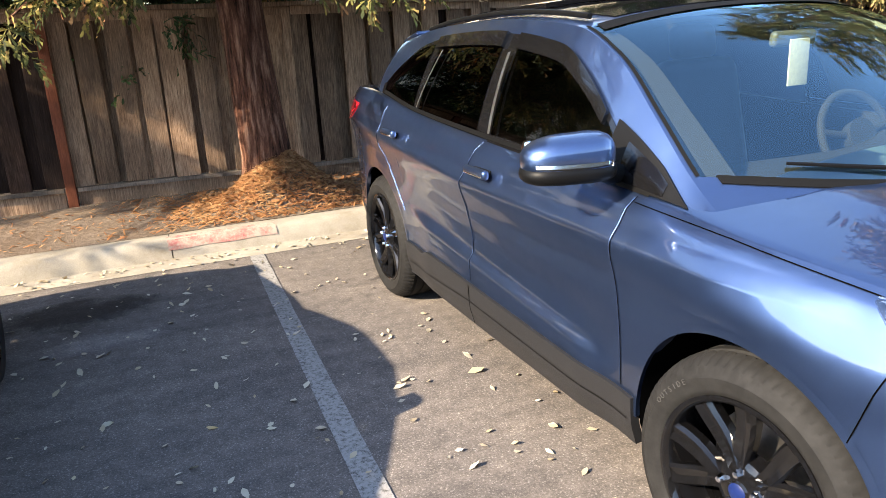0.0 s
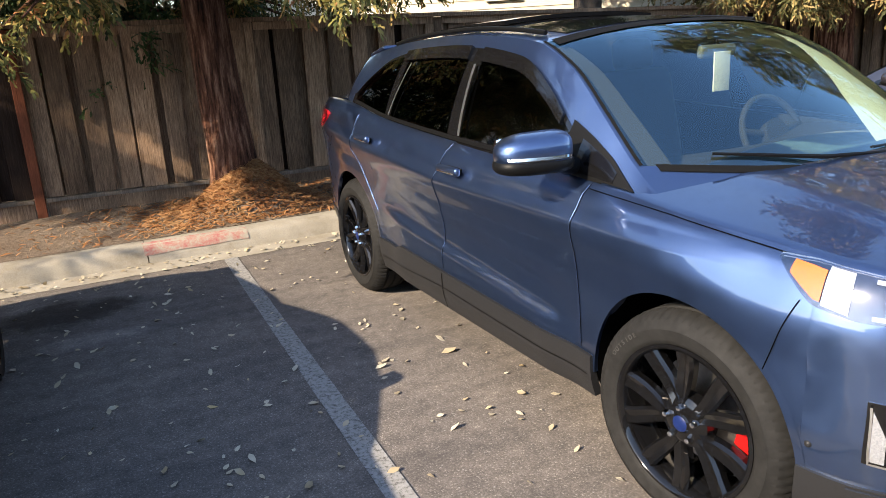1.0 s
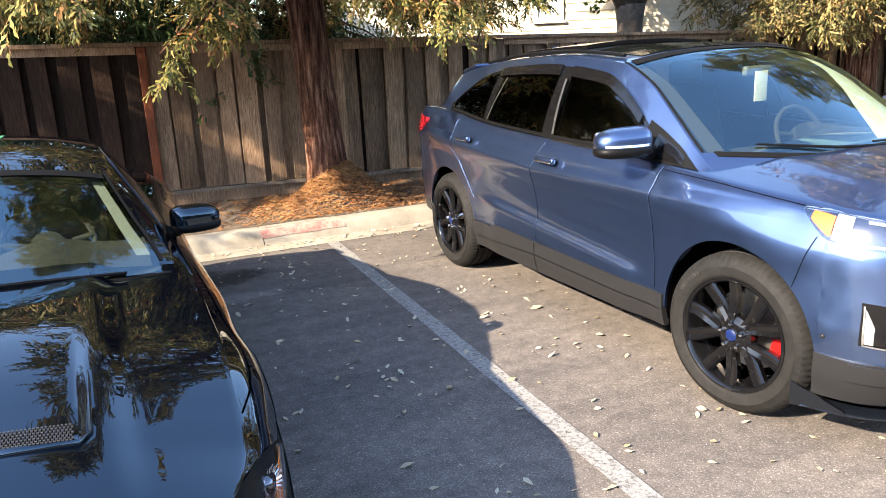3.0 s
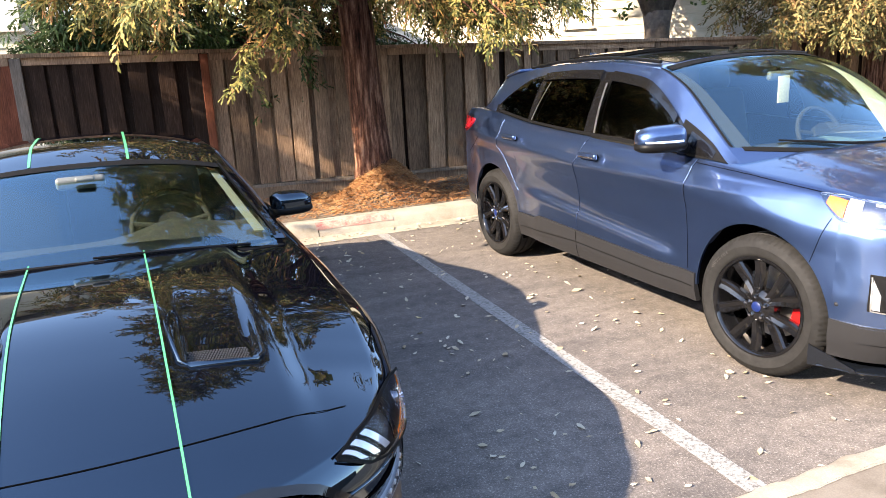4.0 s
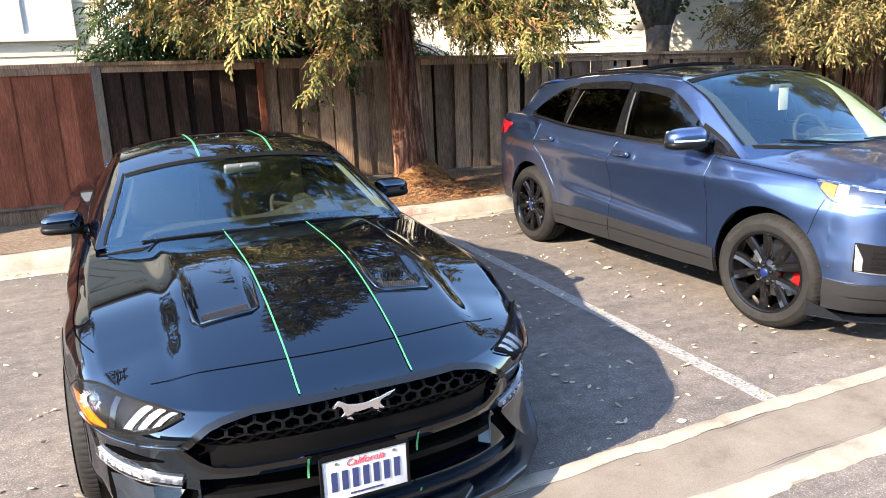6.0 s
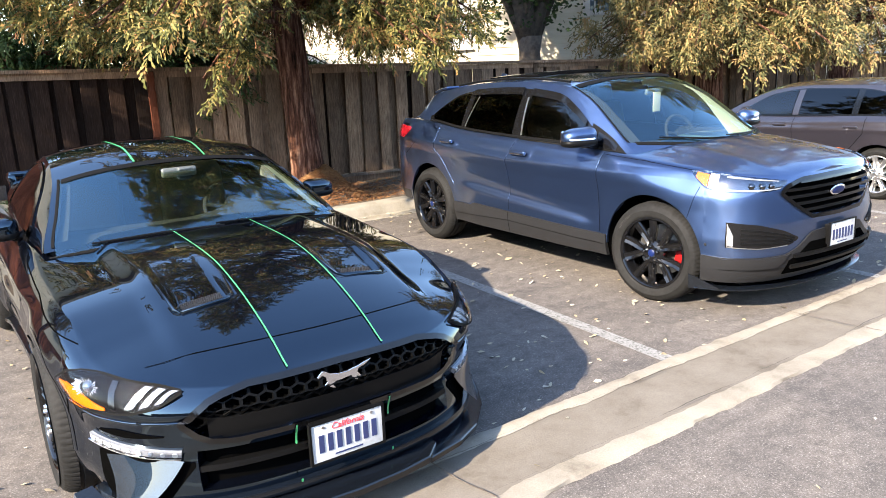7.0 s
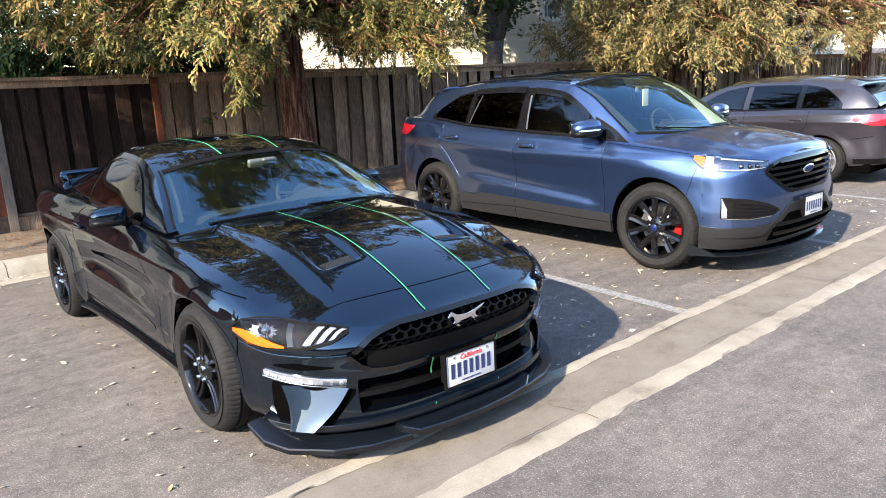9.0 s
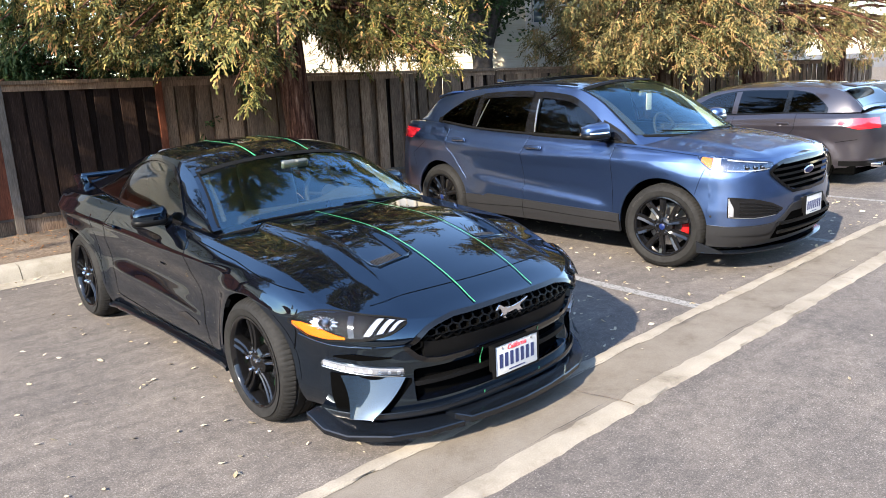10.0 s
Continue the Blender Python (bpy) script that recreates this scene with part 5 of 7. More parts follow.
# ---------------------------------------------------------------- blue crossover
def blue_crossover(at):
    car = empty("crossover_car", "blue metallic crossover with black wheels, backed into a stall", "car", at=at)
    arches = [(0.0, 0.372, 0.425), (2.85, 0.372, 0.42)]

    def crease(y, z):
        zl = np.interp(y, [-0.2, 0.3, 1.58, 2.62, 3.2], [0.93, 0.935, 0.93, 1.0, 1.04])
        r = 0.018 * max(0.0, 1 - abs(z - zl) / (0.05 if z > zl else 0.11)) * step(-0.3, 0.1, y)
        # the doors' lower edge stands out as a wedge that narrows to the front
        low = np.interp(y, [0.5, 2.35], [0.485, 0.635])
        along = step(0.5, 0.75, y) * (1 - step(2.05, 2.4, y))
        r += 0.026 * (1 - step(low - 0.012, low + 0.045, z)) * along
        r -= 0.008 * math.exp(-((z - low - 0.12) / 0.07) ** 2) * along
        return r + flare(y, z, arches, 0.012, 0.14)

    sh = Shell(
        outline=[(-0.86, 0), (-0.847, 0.3), (-0.802, 0.53), (-0.705, 0.72), (-0.54, 0.85), (-0.29, 0.918), (0.1, 0.945), (1.0, 0.955), (2.0, 0.96), (2.8, 0.955), (3.25, 0.93), (3.55, 0.865), (3.75, 0.72), (3.83, 0.45), (3.85, 0)],
        shoulder=[(-0.86, 0.95), (-0.73, 0.962), (-0.47, 0.985), (-0.29, 1.0), (0.2, 1.04), (0.5, 1.065), (1.4, 1.10), (2.3, 1.14), (2.8, 1.19), (3.3, 1.215), (3.85, 1.2)],
        centre=[(-0.86, 0.972), (-0.8, 1.01), (-0.6, 1.05), (-0.3, 1.092), (0.1, 1.14), (0.35, 1.165), (3.2, 1.24), (3.85, 1.22)],
        sill=[(-0.86, 0.25), (-0.56, 0.24), (-0.42, 0.27), (0.5, 0.27), (2.35, 0.28), (3.3, 0.36), (3.85, 0.36)],
        arches=arches,
        front=[(0.2, 0.12), (0.3, 0.05), (0.42, 0.0), (0.6, 0.0), (0.75, 0.02), (0.9, 0.045), (1.0, 0.10)],
        rear=[(0.35, 0.08), (0.6, 0.0), (0.9, 0.05), (1.25, 0.2)],
        flank=[(0, 0.075), (0.12, 0.052), (0.25, 0.048), (0.42, 0.04), (0.6, 0.024), (0.78, 0.004), (0.88, 0.018), (0.95, 0.042), (1, 0.085)],
        crease=crease, cowl=0.25, deck=3.15)
    sx = sh.s_of_x
    sy = lambda y: sh.s_of_y(y if y > -0.29 else -0.29 + (y + 0.29) * 0.86)
    dome0 = lambda x, y: 0.010 * math.exp(-((abs(x) - 0.52) / 0.06) ** 2) * step(-0.9, -0.5, y) * (1 - step(-0.1, 0.3, y))
    sh.dome = dome0
    # the front corners lean back towards the lamps
    sh.tuck = lambda y, z: 0.13 * min(0.2, max(-0.2, z - 0.74)) * step(-0.86, -0.62, y) * (1 - step(-0.3, 0.15, y))
    g_hi = lin((0, 0.925), (sx(0.37), 0.92), (sx(0.49), 0.885), (sx(0.54), 0.845))
    g_lo = lin((0, 0.66), (sx(0.30), 0.668), (sx(0.42), 0.74), (sx(0.54), 0.835))
    sh.recess = [(-1, sx(0.51), lambda s: g_lo(s) + 0.015, lambda s: g_hi(s) - 0.015, 0.05)]
    body(car, sh, M_BLUE, rows=52)
    liners(car, sh, arches)
    cab = Cabin(
        belt_x=[(0.06, 0.845), (0.27, 0.84), (0.6, 0.86), (1.5, 0.872), (2.5, 0.868), (3.0, 0.83), (3.38, 0.72)],
        belt_z=[(0.06, 0.985), (0.27, 1.045), (0.6, 1.075), (1.5, 1.105), (2.3, 1.145), (2.8, 1.195), (3.38, 1.22)],
        rail_x=[(0.06, 0.825), (0.27, 0.80), (0.5, 0.765), (0.85, 0.705), (1.2, 0.675), (1.8, 0.66), (2.4, 0.655), (2.9, 0.655), (3.38, 0.68)],
        rail_z=[(0.06, 0.995), (0.27, 1.075), (0.36, 1.125), (0.58, 1.28), (0.84, 1.447), (1.11, 1.54), (1.75, 1.575), (2.33, 1.555), (2.84, 1.50), (3.08, 1.45), (3.2, 1.37), (3.38, 1.23)],
        dome=[(0.27, 0.045), (0.5, 0.08), (0.9, 0.075), (1.2, 0.055), (2.4, 0.05), (3.0, 0.04), (3.38, 0.02)],
        bow=[(0.27, 0.27), (0.6, 0.16), (1.1, 0.06), (2, 0.02), (3.38, 0.05)], bulge=0.022)
    base_y = lambda u: 0.245 + 0.12 * abs(u) ** 2.2
    patch("windshield", cab.top_rev, -0.975, 0.975, base_y, 1.06, M_WINDSHIELD, car, off=0.0, depth=0.0, n=30, m=30).visible_shadow = False
    seal = [(y, 0.98) for y in np.linspace(0.36, 1.07, 10)]
    for sd in (1, -1):
        patch("windshield_pillar", cab.top, 0.07, 1.1, 0.975, 1.0, M_BLUE, car, sd, 0.0, 0.0, 34, 4)
        patch("cowl_corner", cab.top_rev, 0.6, 0.975, lambda u: base_y(u) - 0.16, base_y, M_BLUE, car, sd, 0.0, 0.0, 16, 8)
        seam("windshield_seal", cab.top, seal, M_COWL, car, sd, 0.012, 0.003)
        # pale and widened on +x only, painting sunlight on the cabin's far side
        patch("pillar_trim", cab.top, 0.33, 1.04, lin((0.33, 0.12), (0.5, 0.3), (0.62, 0.48), (0.8, 0.67), (1.04, 0.86)) if sd > 0 else 0.86, 0.945, M_GREYTRIM if sd > 0 else M_DASH, car, sd, -0.03, 0.0, 24, 4)
    patch("cowl_panel", cab.top_rev, -0.93, 0.93, lambda u: base_y(u) - 0.022, lambda u: base_y(u) + 0.006, M_COWL, car, off=0.004, depth=0.01, n=24, m=4)
    patch("roof", cab.top, 1.06, 3.02, -1.0, 1.0, M_BLUE, car, off=0.0, depth=0.0, n=40, m=26)
    patch("glass_roof", cab.top, 1.1, 2.45, -0.8, 0.8, M_GLOSSBLACK, car, off=0.004, depth=0.01, n=30, m=20, label="black panoramic glass roof")
    patch("sunroof_panel", cab.top, 1.72, 2.42, -0.7, 0.7, M_GLOSSBLACK, car, off=0.028, depth=0.02, n=16, m=14, label="tilted black sunroof panel")
    for sd in (1, -1):
        tube_part("roof_rail", [cab.top(y, 0.9, sd, 0.016) for y in np.linspace(1.15, 2.75, 12)], 0.011, M_BLACKPLASTIC, car, 8)
    patch("rear_window", cab.top, 3.02, 3.36, -0.96, 0.96, M_TINT, car, off=0.0, depth=0.0, n=10, m=18)
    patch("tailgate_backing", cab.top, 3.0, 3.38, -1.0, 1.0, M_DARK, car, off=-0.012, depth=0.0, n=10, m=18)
    rounded_box("roof_spoiler", (1.2, 0.24, 0.03), (0, 3.07, 1.495), M_BLUE, car, 0.016, (-12, 0, 0))
    fin = bmesh.new()
    bm_add(fin, [(-0.02, 2.62, 1.58), (0.02, 2.62, 1.58), (0.02, 2.8, 1.57), (-0.02, 2.8, 1.57), (-0.006, 2.75, 1.635), (0.006, 2.75, 1.635), (0.006, 2.8, 1.635), (-0.006, 2.8, 1.635)],
           [(0, 1, 5, 4), (1, 2, 6, 5), (2, 3, 7, 6), (3, 0, 4, 7), (4, 5, 6, 7)])
    part("aerial_fin", fin, M_BLUE, car, "", True, 40)
    lo, hi = 0.05, smooth_table((0.42, 0.12), (0.55, 0.34), (0.73, 0.56), (0.92, 0.71), (1.15, 0.80), (1.62, 0.83), (2.23, 0.81), (2.52, 0.74), (2.75, 0.45), (2.9, 0.14))
    for sd in (1, -1):
        patch("pillar_panel", cab.flank, 0.07, 0.66, 0.0, 1.0, M_BLUE, car, sd, 0.0, 0.0, 20, 14)
        patch("pillar_panel", cab.flank, 0.66, 1.49, lambda y: hi(y) - 0.005, 1.0, M_BLUE, car, sd, 0.0, 0.0, 26, 8)
        patch("pillar_panel", cab.flank, 1.49, 3.37, 0.0, 1.0, M_BLUE, car, sd, 0.0, 0.0, 40, 14)
        patch("window_surround", cab.flank, 0.38, 0.68, 0.0, lambda y: hi(y) + 0.05, M_GLOSSBLACK, car, sd, 0.004, 0.006, 12, 10)
        patch("window_surround", cab.flank, 0.67, 1.49, lambda y: hi(y) - 0.02, lambda y: hi(y) + 0.05, M_GLOSSBLACK, car, sd, 0.0045, 0.006, 24, 3)
        patch("window_surround", cab.flank, 0.67, 1.49, -0.06, lo + 0.01, M_GLOSSBLACK, car, sd, 0.0045, 0.006, 24, 3)
        patch("window_surround", cab.flank, 1.475, 2.93, 0.0, lambda y: hi(y) + 0.05, M_GLOSSBLACK, car, sd, 0.004, 0.006, 40, 10)
        patch("front_window", cab.flank, 0.67, 1.48, lo, hi, M_FRONTTINT, car, sd, 0.003, 0.0, 26, 8)
        patch("rear_window", cab.flank, 1.6, 2.28, lo, hi, M_TINT, car, sd, 0.0075, 0.0, 20, 8)
        patch("quarter_window", cab.flank, 2.36, 2.86, lo, hi, M_TINT, car, sd, 0.0075, 0.0, 16, 6)
        sail_hi = smooth_table((0.3, 0.06), (0.37, 0.45), (0.46, 0.66), (0.57, 0.68), (0.68, 0.66))
        patch("sail_panel", cab.flank, 0.3, 0.68, 0.0, sail_hi, M_BLACKPLASTIC, car, sd, 0.012, 0.01, 16, 6)
        patch("sail_window", cab.flank, 0.4, 0.6, 0.06, lambda y: sail_hi(y) - 0.12, M_GLOSSBLACK, car, sd, 0.015, 0.003, 12, 4)
        patch("window_visor", cab.flank, 0.74, 1.47, lambda y: hi(y) - 0.07, lambda y: hi(y) + 0.055, M_GLOSSBLACK, car, sd, 0.02, 0.016, 30, 4, "smoked rain visor")
        patch("window_visor", cab.flank, 1.59, 2.32, lambda y: hi(y) - 0.07, lambda y: hi(y) + 0.055, M_GLOSSBLACK, car, sd, 0.02, 0.016, 24, 4, "smoked rain visor")
        seam("window_trim", cab.flank, [(1.455, 0.06), (1.49, 0.72)], M_SILVER, car, sd, 0.02, 0.024)
        seam("window_trim", cab.flank, [(2.275, 0.06), (2.19, 0.70)], M_SILVER, car, sd, 0.014, 0.024)
        seam("belt_moulding", cab.flank, [(0.45, 0.03), (1.5, 0.03), (2.3, 0.03), (2.85, 0.05)], M_BLACKPLASTIC, car, sd, 0.02, 0.012)
        patch("pillar_trim", cab.flank, 0.3, 1.5, lambda y: max(0.1, hi(y) + 0.02 if y > 0.55 else 0.1), 0.99, M_GREYTRIM, car, sd, -0.03, 0.0, 30, 6)
        patch("door_trim", cab.flank, 0.3, 2.4, -0.9, 0.02, M_DASH, car, sd, -0.035, 0.0, 20, 6)
        side = lambda s, z, k, off: sh.at(s, z, k, off)
        # lower cladding
        c_hi = lin((sy(0.43), 0.435), (sy(1.5), 0.462), (sy(2.02), 0.478), (sy(2.1), 0.478), (sy(2.16), 0.452), (sy(2.43), 0.452))
        patch("sill_cladding", side, sy(0.43), sy(2.43), 0.27, c_hi, M_CLADDING, car, sd, 0.014, 0.03, 90, 12, "dark grey plastic sill cladding")
        seam("cladding_fold", side, [(sy(0.45), 0.36), (sy(1.6), 0.385), (sy(2.4), 0.35)], M_BLACKPLASTIC, car, sd, 0.006, 0.0165)
        seam("cladding_joint", side, [(sy(1.58), 0.275), (sy(1.58), 0.46)], M_DARK, car, sd, 0.005, 0.0165)
        for a in arches:
            arch_lip(car, sh, a, M_BLUE, sd, 0.02, 0.002)
        # panel gaps
        for pts in ([(sy(0.5), 0.45), (sy(0.5), 0.9), (sy(0.485), 1.06)], [(sy(1.58), 0.48), (sy(1.58), 0.92), (sy(1.5), 1.10)], [(sy(2.42), 0.62), (sy(2.6), 0.86), (sy(2.7), 0.95), (sy(2.66), 1.15)],
                    [(sy(0.48), 1.045), (sy(0.1), 1.022), (sy(-0.3), 0.985)], [(sy(-0.4), 0.885), (sy(-0.36), 0.8), (sy(-0.31), 0.67)], [(sy(3.05), 1.0), (sy(3.35), 0.85), (sy(3.3), 0.7)]):
            seam("panel_gap", side, pts, M_DARK, car, sd, 0.0035, 0.002)
        # rolled sheet edges beside the upright gaps
        for pts in ([(sy(0.506), 0.46), (sy(0.506), 0.9), (sy(0.491), 1.055)], [(sy(1.586), 0.5), (sy(1.586), 0.92), (sy(1.506), 1.095)], [(sy(2.426), 0.62), (sy(2.606), 0.86), (sy(2.706), 0.95), (sy(2.666), 1.15)]):
            rolled_edge(side, pts, M_BLUE, car, sd)
        for hy, hz in ((1.41, 0.985), (2.47, 1.02)):
            c = sh.at(sy(hy), hz, sd, -0.004)
            rounded_box("handle_cup", (0.012, 0.15, 0.05), c, M_BLACKPLASTIC, car, 0.005)
            c = sh.at(sy(hy), hz + 0.004, sd, 0.03)
            hd = rounded_box("door_handle", (0.032, 0.2, 0.04), c, M_BLUE, car, 0.015)
            rounded_box("handle_strip", (0.004, 0.16, 0.006), (0.015 * sd, 0, -0.008), M_CHROME, hd, 0.0015)
        # headlamp
        h_hi = lin((sx(0.50), 0.918), (sx(0.60), 0.932), (sx(0.72), 0.948), (sy(-0.55), 0.97), (sy(-0.42), 0.98), (sy(-0.29), 0.98))
        h_lo = lin((sx(0.50), 0.908), (sx(0.555), 0.868), (sx(0.66), 0.86), (sx(0.74), 0.856), (sy(-0.55), 0.86), (sy(-0.44), 0.88), (sy(-0.36), 0.93), (sy(-0.29), 0.975))
        lamp = patch("headlamp", side, sx(0.50), sy(-0.29), h_lo, h_hi, M_DARKCHROME, car, sd, 0.004, 0.01, 40, 6)
        mid = lambda s, f: h_lo(s) + (h_hi(s) - h_lo(s)) * f
        patch("amber_lens", side, sy(-0.46), sy(-0.345), lambda s: mid(s, 0.14), lambda s: mid(s, 0.86), M_AMBER, lamp, sd, 0.009, 0.004, 14, 5)
        patch("white_lens", side, sy(-0.545), sy(-0.465), lambda s: mid(s, 0.08), lambda s: mid(s, 0.95), M_LENSWHITE, lamp, sd, 0.009, 0.004, 14, 5)
        patch("light_bar", side, sx(0.55), sy(-0.605), lambda s: mid(s, 0.07), lambda s: mid(s, 0.17), M_LENSWHITE, lamp, sd, 0.009, 0.004, 14, 3)
        patch("light_bar", side, sx(0.56), sy(-0.605), lambda s: mid(s, 0.84), lambda s: mid(s, 0.93), M_LENSWHITE, lamp, sd, 0.009, 0.004, 14, 3)
        for xx in (0.615, 0.675, 0.735):
            s = sx(xx)
            c = sh.at(s, mid(s, 0.42), sd, 0.002)
            bm = bmesh.new()
            bmesh.ops.create_uvsphere(bm, u_segments=20, v_segments=12, radius=0.022)
            p = part("projector", bm, M_DARKCHROME, lamp, "", True)
            p.location = c
        patch("lens_cover", side, sx(0.505), sy(-0.295), h_lo, h_hi, M_CLEARLENS, lamp, sd, 0.016, 0.008, 36, 6)
        # fog lamp pocket
        f_hi = lin((sx(0.43), 0.545), (sx(0.55), 0.60), (sx(0.7), 0.645), (sy(-0.66), 0.66), (sy(-0.55), 0.665))
        f_lo = lin((sx(0.43), 0.53), (sx(0.5), 0.495), (sx(0.7), 0.483), (sy(-0.58), 0.495), (sy(-0.5), 0.50))
        pocket = patch("fog_lamp", side, sx(0.43), sy(-0.61), f_lo, f_hi, M_GLOSSBLACK, car, sd, 0.004, 0.02, 26, 6)
        for k in range(4):
            patch("slat", side, sx(0.47), sy(-0.7), lambda s, k=k: f_lo(s) + (f_hi(s) - f_lo(s)) * (0.18 + 0.18 * k), lambda s, k=k: f_lo(s) + (f_hi(s) - f_lo(s)) * (0.25 + 0.18 * k), M_BLACKPLASTIC, pocket, sd, 0.012, 0.008, 14, 2)
        patch("fog_lens", side, sy(-0.66), sy(-0.625), lambda s: f_lo(s) + 0.012, lambda s: f_lo(s) + 0.08 + (f_hi(s) - f_lo(s) - 0.1) * (s - sy(-0.66)) / (sy(-0.625) - sy(-0.66)), M_FOG, pocket, sd, 0.010, 0.006, 8, 5)
        seam("lens_frame", side, [(sx(0.52), f_lo(sx(0.52)) + 0.004), (sx(0.7), f_lo(sx(0.7)) + 0.004), (sy(-0.625), f_lo(sy(-0.625)) + 0.006), (sy(-0.62), f_hi(sy(-0.62)) - 0.01)], M_SILVER, pocket, sd, 0.006, 0.013)
        # bumper cladding, splitter
        b_hi = lin((0, 0.58), (sx(0.30), 0.565), (sx(0.42), 0.48), (sx(0.52), 0.435), (sx(0.66), 0.425), (sy(-0.6), 0.42), (sy(-0.43), 0.43))
        patch("bumper_cladding", side, 0.0, sy(-0.44), 0.245, b_hi, M_CLADDING, car, sd, 0.010, 0.02, 40, 8, "dark grey plastic lower bumper")
        patch("cladding_ledge", side, sx(0.5), sy(-0.58), lambda s: b_hi(s) - 0.075 * step(sx(0.5), sx(0.58), s), lambda s: b_hi(s) - 0.004, M_CLADDING, car, sd, 0.022, 0.014, 24, 4)
        # black sheet stands for the shaded opening behind the bars
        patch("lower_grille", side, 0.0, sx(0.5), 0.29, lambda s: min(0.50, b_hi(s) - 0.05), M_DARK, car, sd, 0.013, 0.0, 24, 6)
        for z in (0.34, 0.41):
            patch("grille_bar", side, 0.0, sx(0.47), z, z + 0.022, M_BLACKPLASTIC, car, sd, 0.03, 0.03, 20, 3)
        lip_plate("splitter", sh, 0.0, sy(-0.42), 0.185, 0.1, 0.022, 0.016, M_SATIN, car, sd, 34)
        tip = sh.at(sy(-0.47), 0.26, sd, 0.02)
        fin = bmesh.new()
        bm_add(fin, [(-0.006, 0.07, 0.1), (-0.006, 0.07, 0.0), (-0.006, -0.15, 0.0), (-0.006, -0.13, 0.02), (0.006, 0.07, 0.1), (0.006, 0.07, 0.0), (0.006, -0.15, 0.0), (0.006, -0.13, 0.02)],
               [(0, 1, 2, 3), (7, 6, 5, 4), (0, 3, 7, 4), (3, 2, 6, 7), (2, 1, 5, 6), (1, 0, 4, 5)])
        fin_ob = part("splitter_fin", fin, M_SATIN, car)
        fin_ob.matrix_local = pose(tip.x + 0.015 * sd, tip.y + 0.02, 0.185, 0, 0, -24 * sd)
        bm = bmesh.new()
        bmesh.ops.create_uvsphere(bm, u_segments=12, v_segments=8, radius=0.011)
        sensor = part("parking_sensor", bm, M_CLADDING, car, "", True)
        sensor.location = sh.at(sy(-0.47), 0.5, sd, -0.004)
        # tail
        tl_hi = lin((sy(3.18), 1.135), (sy(3.4), 1.15), (sh.s_of_x_rear(0.55), 1.14))
        tl_lo = lin((sy(3.18), 1.12), (sy(3.28), 1.03), (sh.s_of_x_rear(0.55), 1.05))
        patch("tail_lamp", side, sy(3.18), sh.s_of_x_rear(0.55), tl_lo, tl_hi, M_REDLENS, car, sd, 0.007, 0.015, 20, 5, "red tail lamp")
        patch("rear_cladding", side, sy(3.3), sh.length, 0.36, 0.46, M_CLADDING, car, sd, 0.004, 0.01, 24, 5)
        side_mirror(car, sd, (1.045 * sd, 0.6, 1.18), (0.285, 0.19, 0.145), M_BLUE, M_BLACKPLASTIC, (0.86 * sd, 0.6, 1.11), 14, M_CHROME)
        for yc in (0.0, 2.85):
            wheel(car, 0.368, 0.245, 0.258, M_GLOSSBLACK, 5, "pair", M_REDCAL if yc < 1 else M_STEEL, M_EMBLEMBLUE, 0.925, yc, sd, "OUTSIDE" if yc < 1 else "", 8.0 if yc < 1 else 0.0)
    # grille
    gr = empty("grille")
    under(gr, car)
    for sd in (1, -1):
        side = lambda s, z, k, off: sh.at(s, z, k, off)
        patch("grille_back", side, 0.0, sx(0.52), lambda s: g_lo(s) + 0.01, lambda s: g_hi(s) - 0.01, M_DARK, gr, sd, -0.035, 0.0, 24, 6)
        edge = [(s, g_hi(s)) for s in np.linspace(0, sx(0.54), 12)] + [(s, g_lo(s)) for s in np.linspace(sx(0.54), 0, 12)]
        seam("grille_frame", side, edge, M_GLOSSBLACK, gr, sd, 0.026, 0.009)
        for k in range(5):
            z = 0.705 + k * 0.047
            reach = max((x for x in np.arange(0.1, 0.53, 0.01) if g_lo(sx(x)) < z - 0.004 and g_hi(sx(x)) > z + 0.024), default=0.1)
            patch("grille_bar", side, 0.0, sx(reach), z, z + 0.02, M_GLOSSBLACK, gr, sd, 0.006, 0.035, 22, 3)
    bm = bmesh.new()
    bmesh.ops.create_uvsphere(bm, u_segments=28, v_segments=14, radius=1.0)
    badge = part("emblem", bm, M_CHROME, car, "plain silver-rimmed oval emblem", True)
    nose = sh.at(0.0, 0.81, 1, 0.012)
    badge.matrix_local = pose(nose.x, nose.y, nose.z, 12, 0, 0) @ Matrix.Diagonal((0.092, 0.012, 0.038, 1))
    bm = bmesh.new()
    bmesh.ops.create_uvsphere(bm, u_segments=28, v_segments=14, radius=1.0)
    face = part("emblem_face", bm, M_EMBLEMBLUE, badge, "", True)
    face.matrix_local = Matrix.Translation((0, -0.3, 0)) @ Matrix.Diagonal((0.88, 0.8, 0.82, 1))
    number_plate(car, (-0.01, -0.905, 0.525), M_BLACKPLASTIC, "")
    interior(car, 0.78, 0.15, 1.09, 1.35, 1.28, 2.5, -0.36 * -1, (0.0, 0.78, 1.46), M_SEAT)
    seam("shade_band", cab.top, [(1.03, u) for u in np.linspace(-0.94, 0.94, 14)], M_COWL, car, 1, 0.07, 0.003)
    patch("headliner", cab.top, 1.22, 2.9, -0.95, 0.95, M_GREYTRIM, car, off=-0.04, depth=0.0, n=16, m=12)
    rounded_box("parking_tag", (0.09, 0.006, 0.16), (-0.03, 0.72, 1.38), M_GREYTRIM, car, 0.002, (0, 0, 0), "pale hanging tag on the mirror")
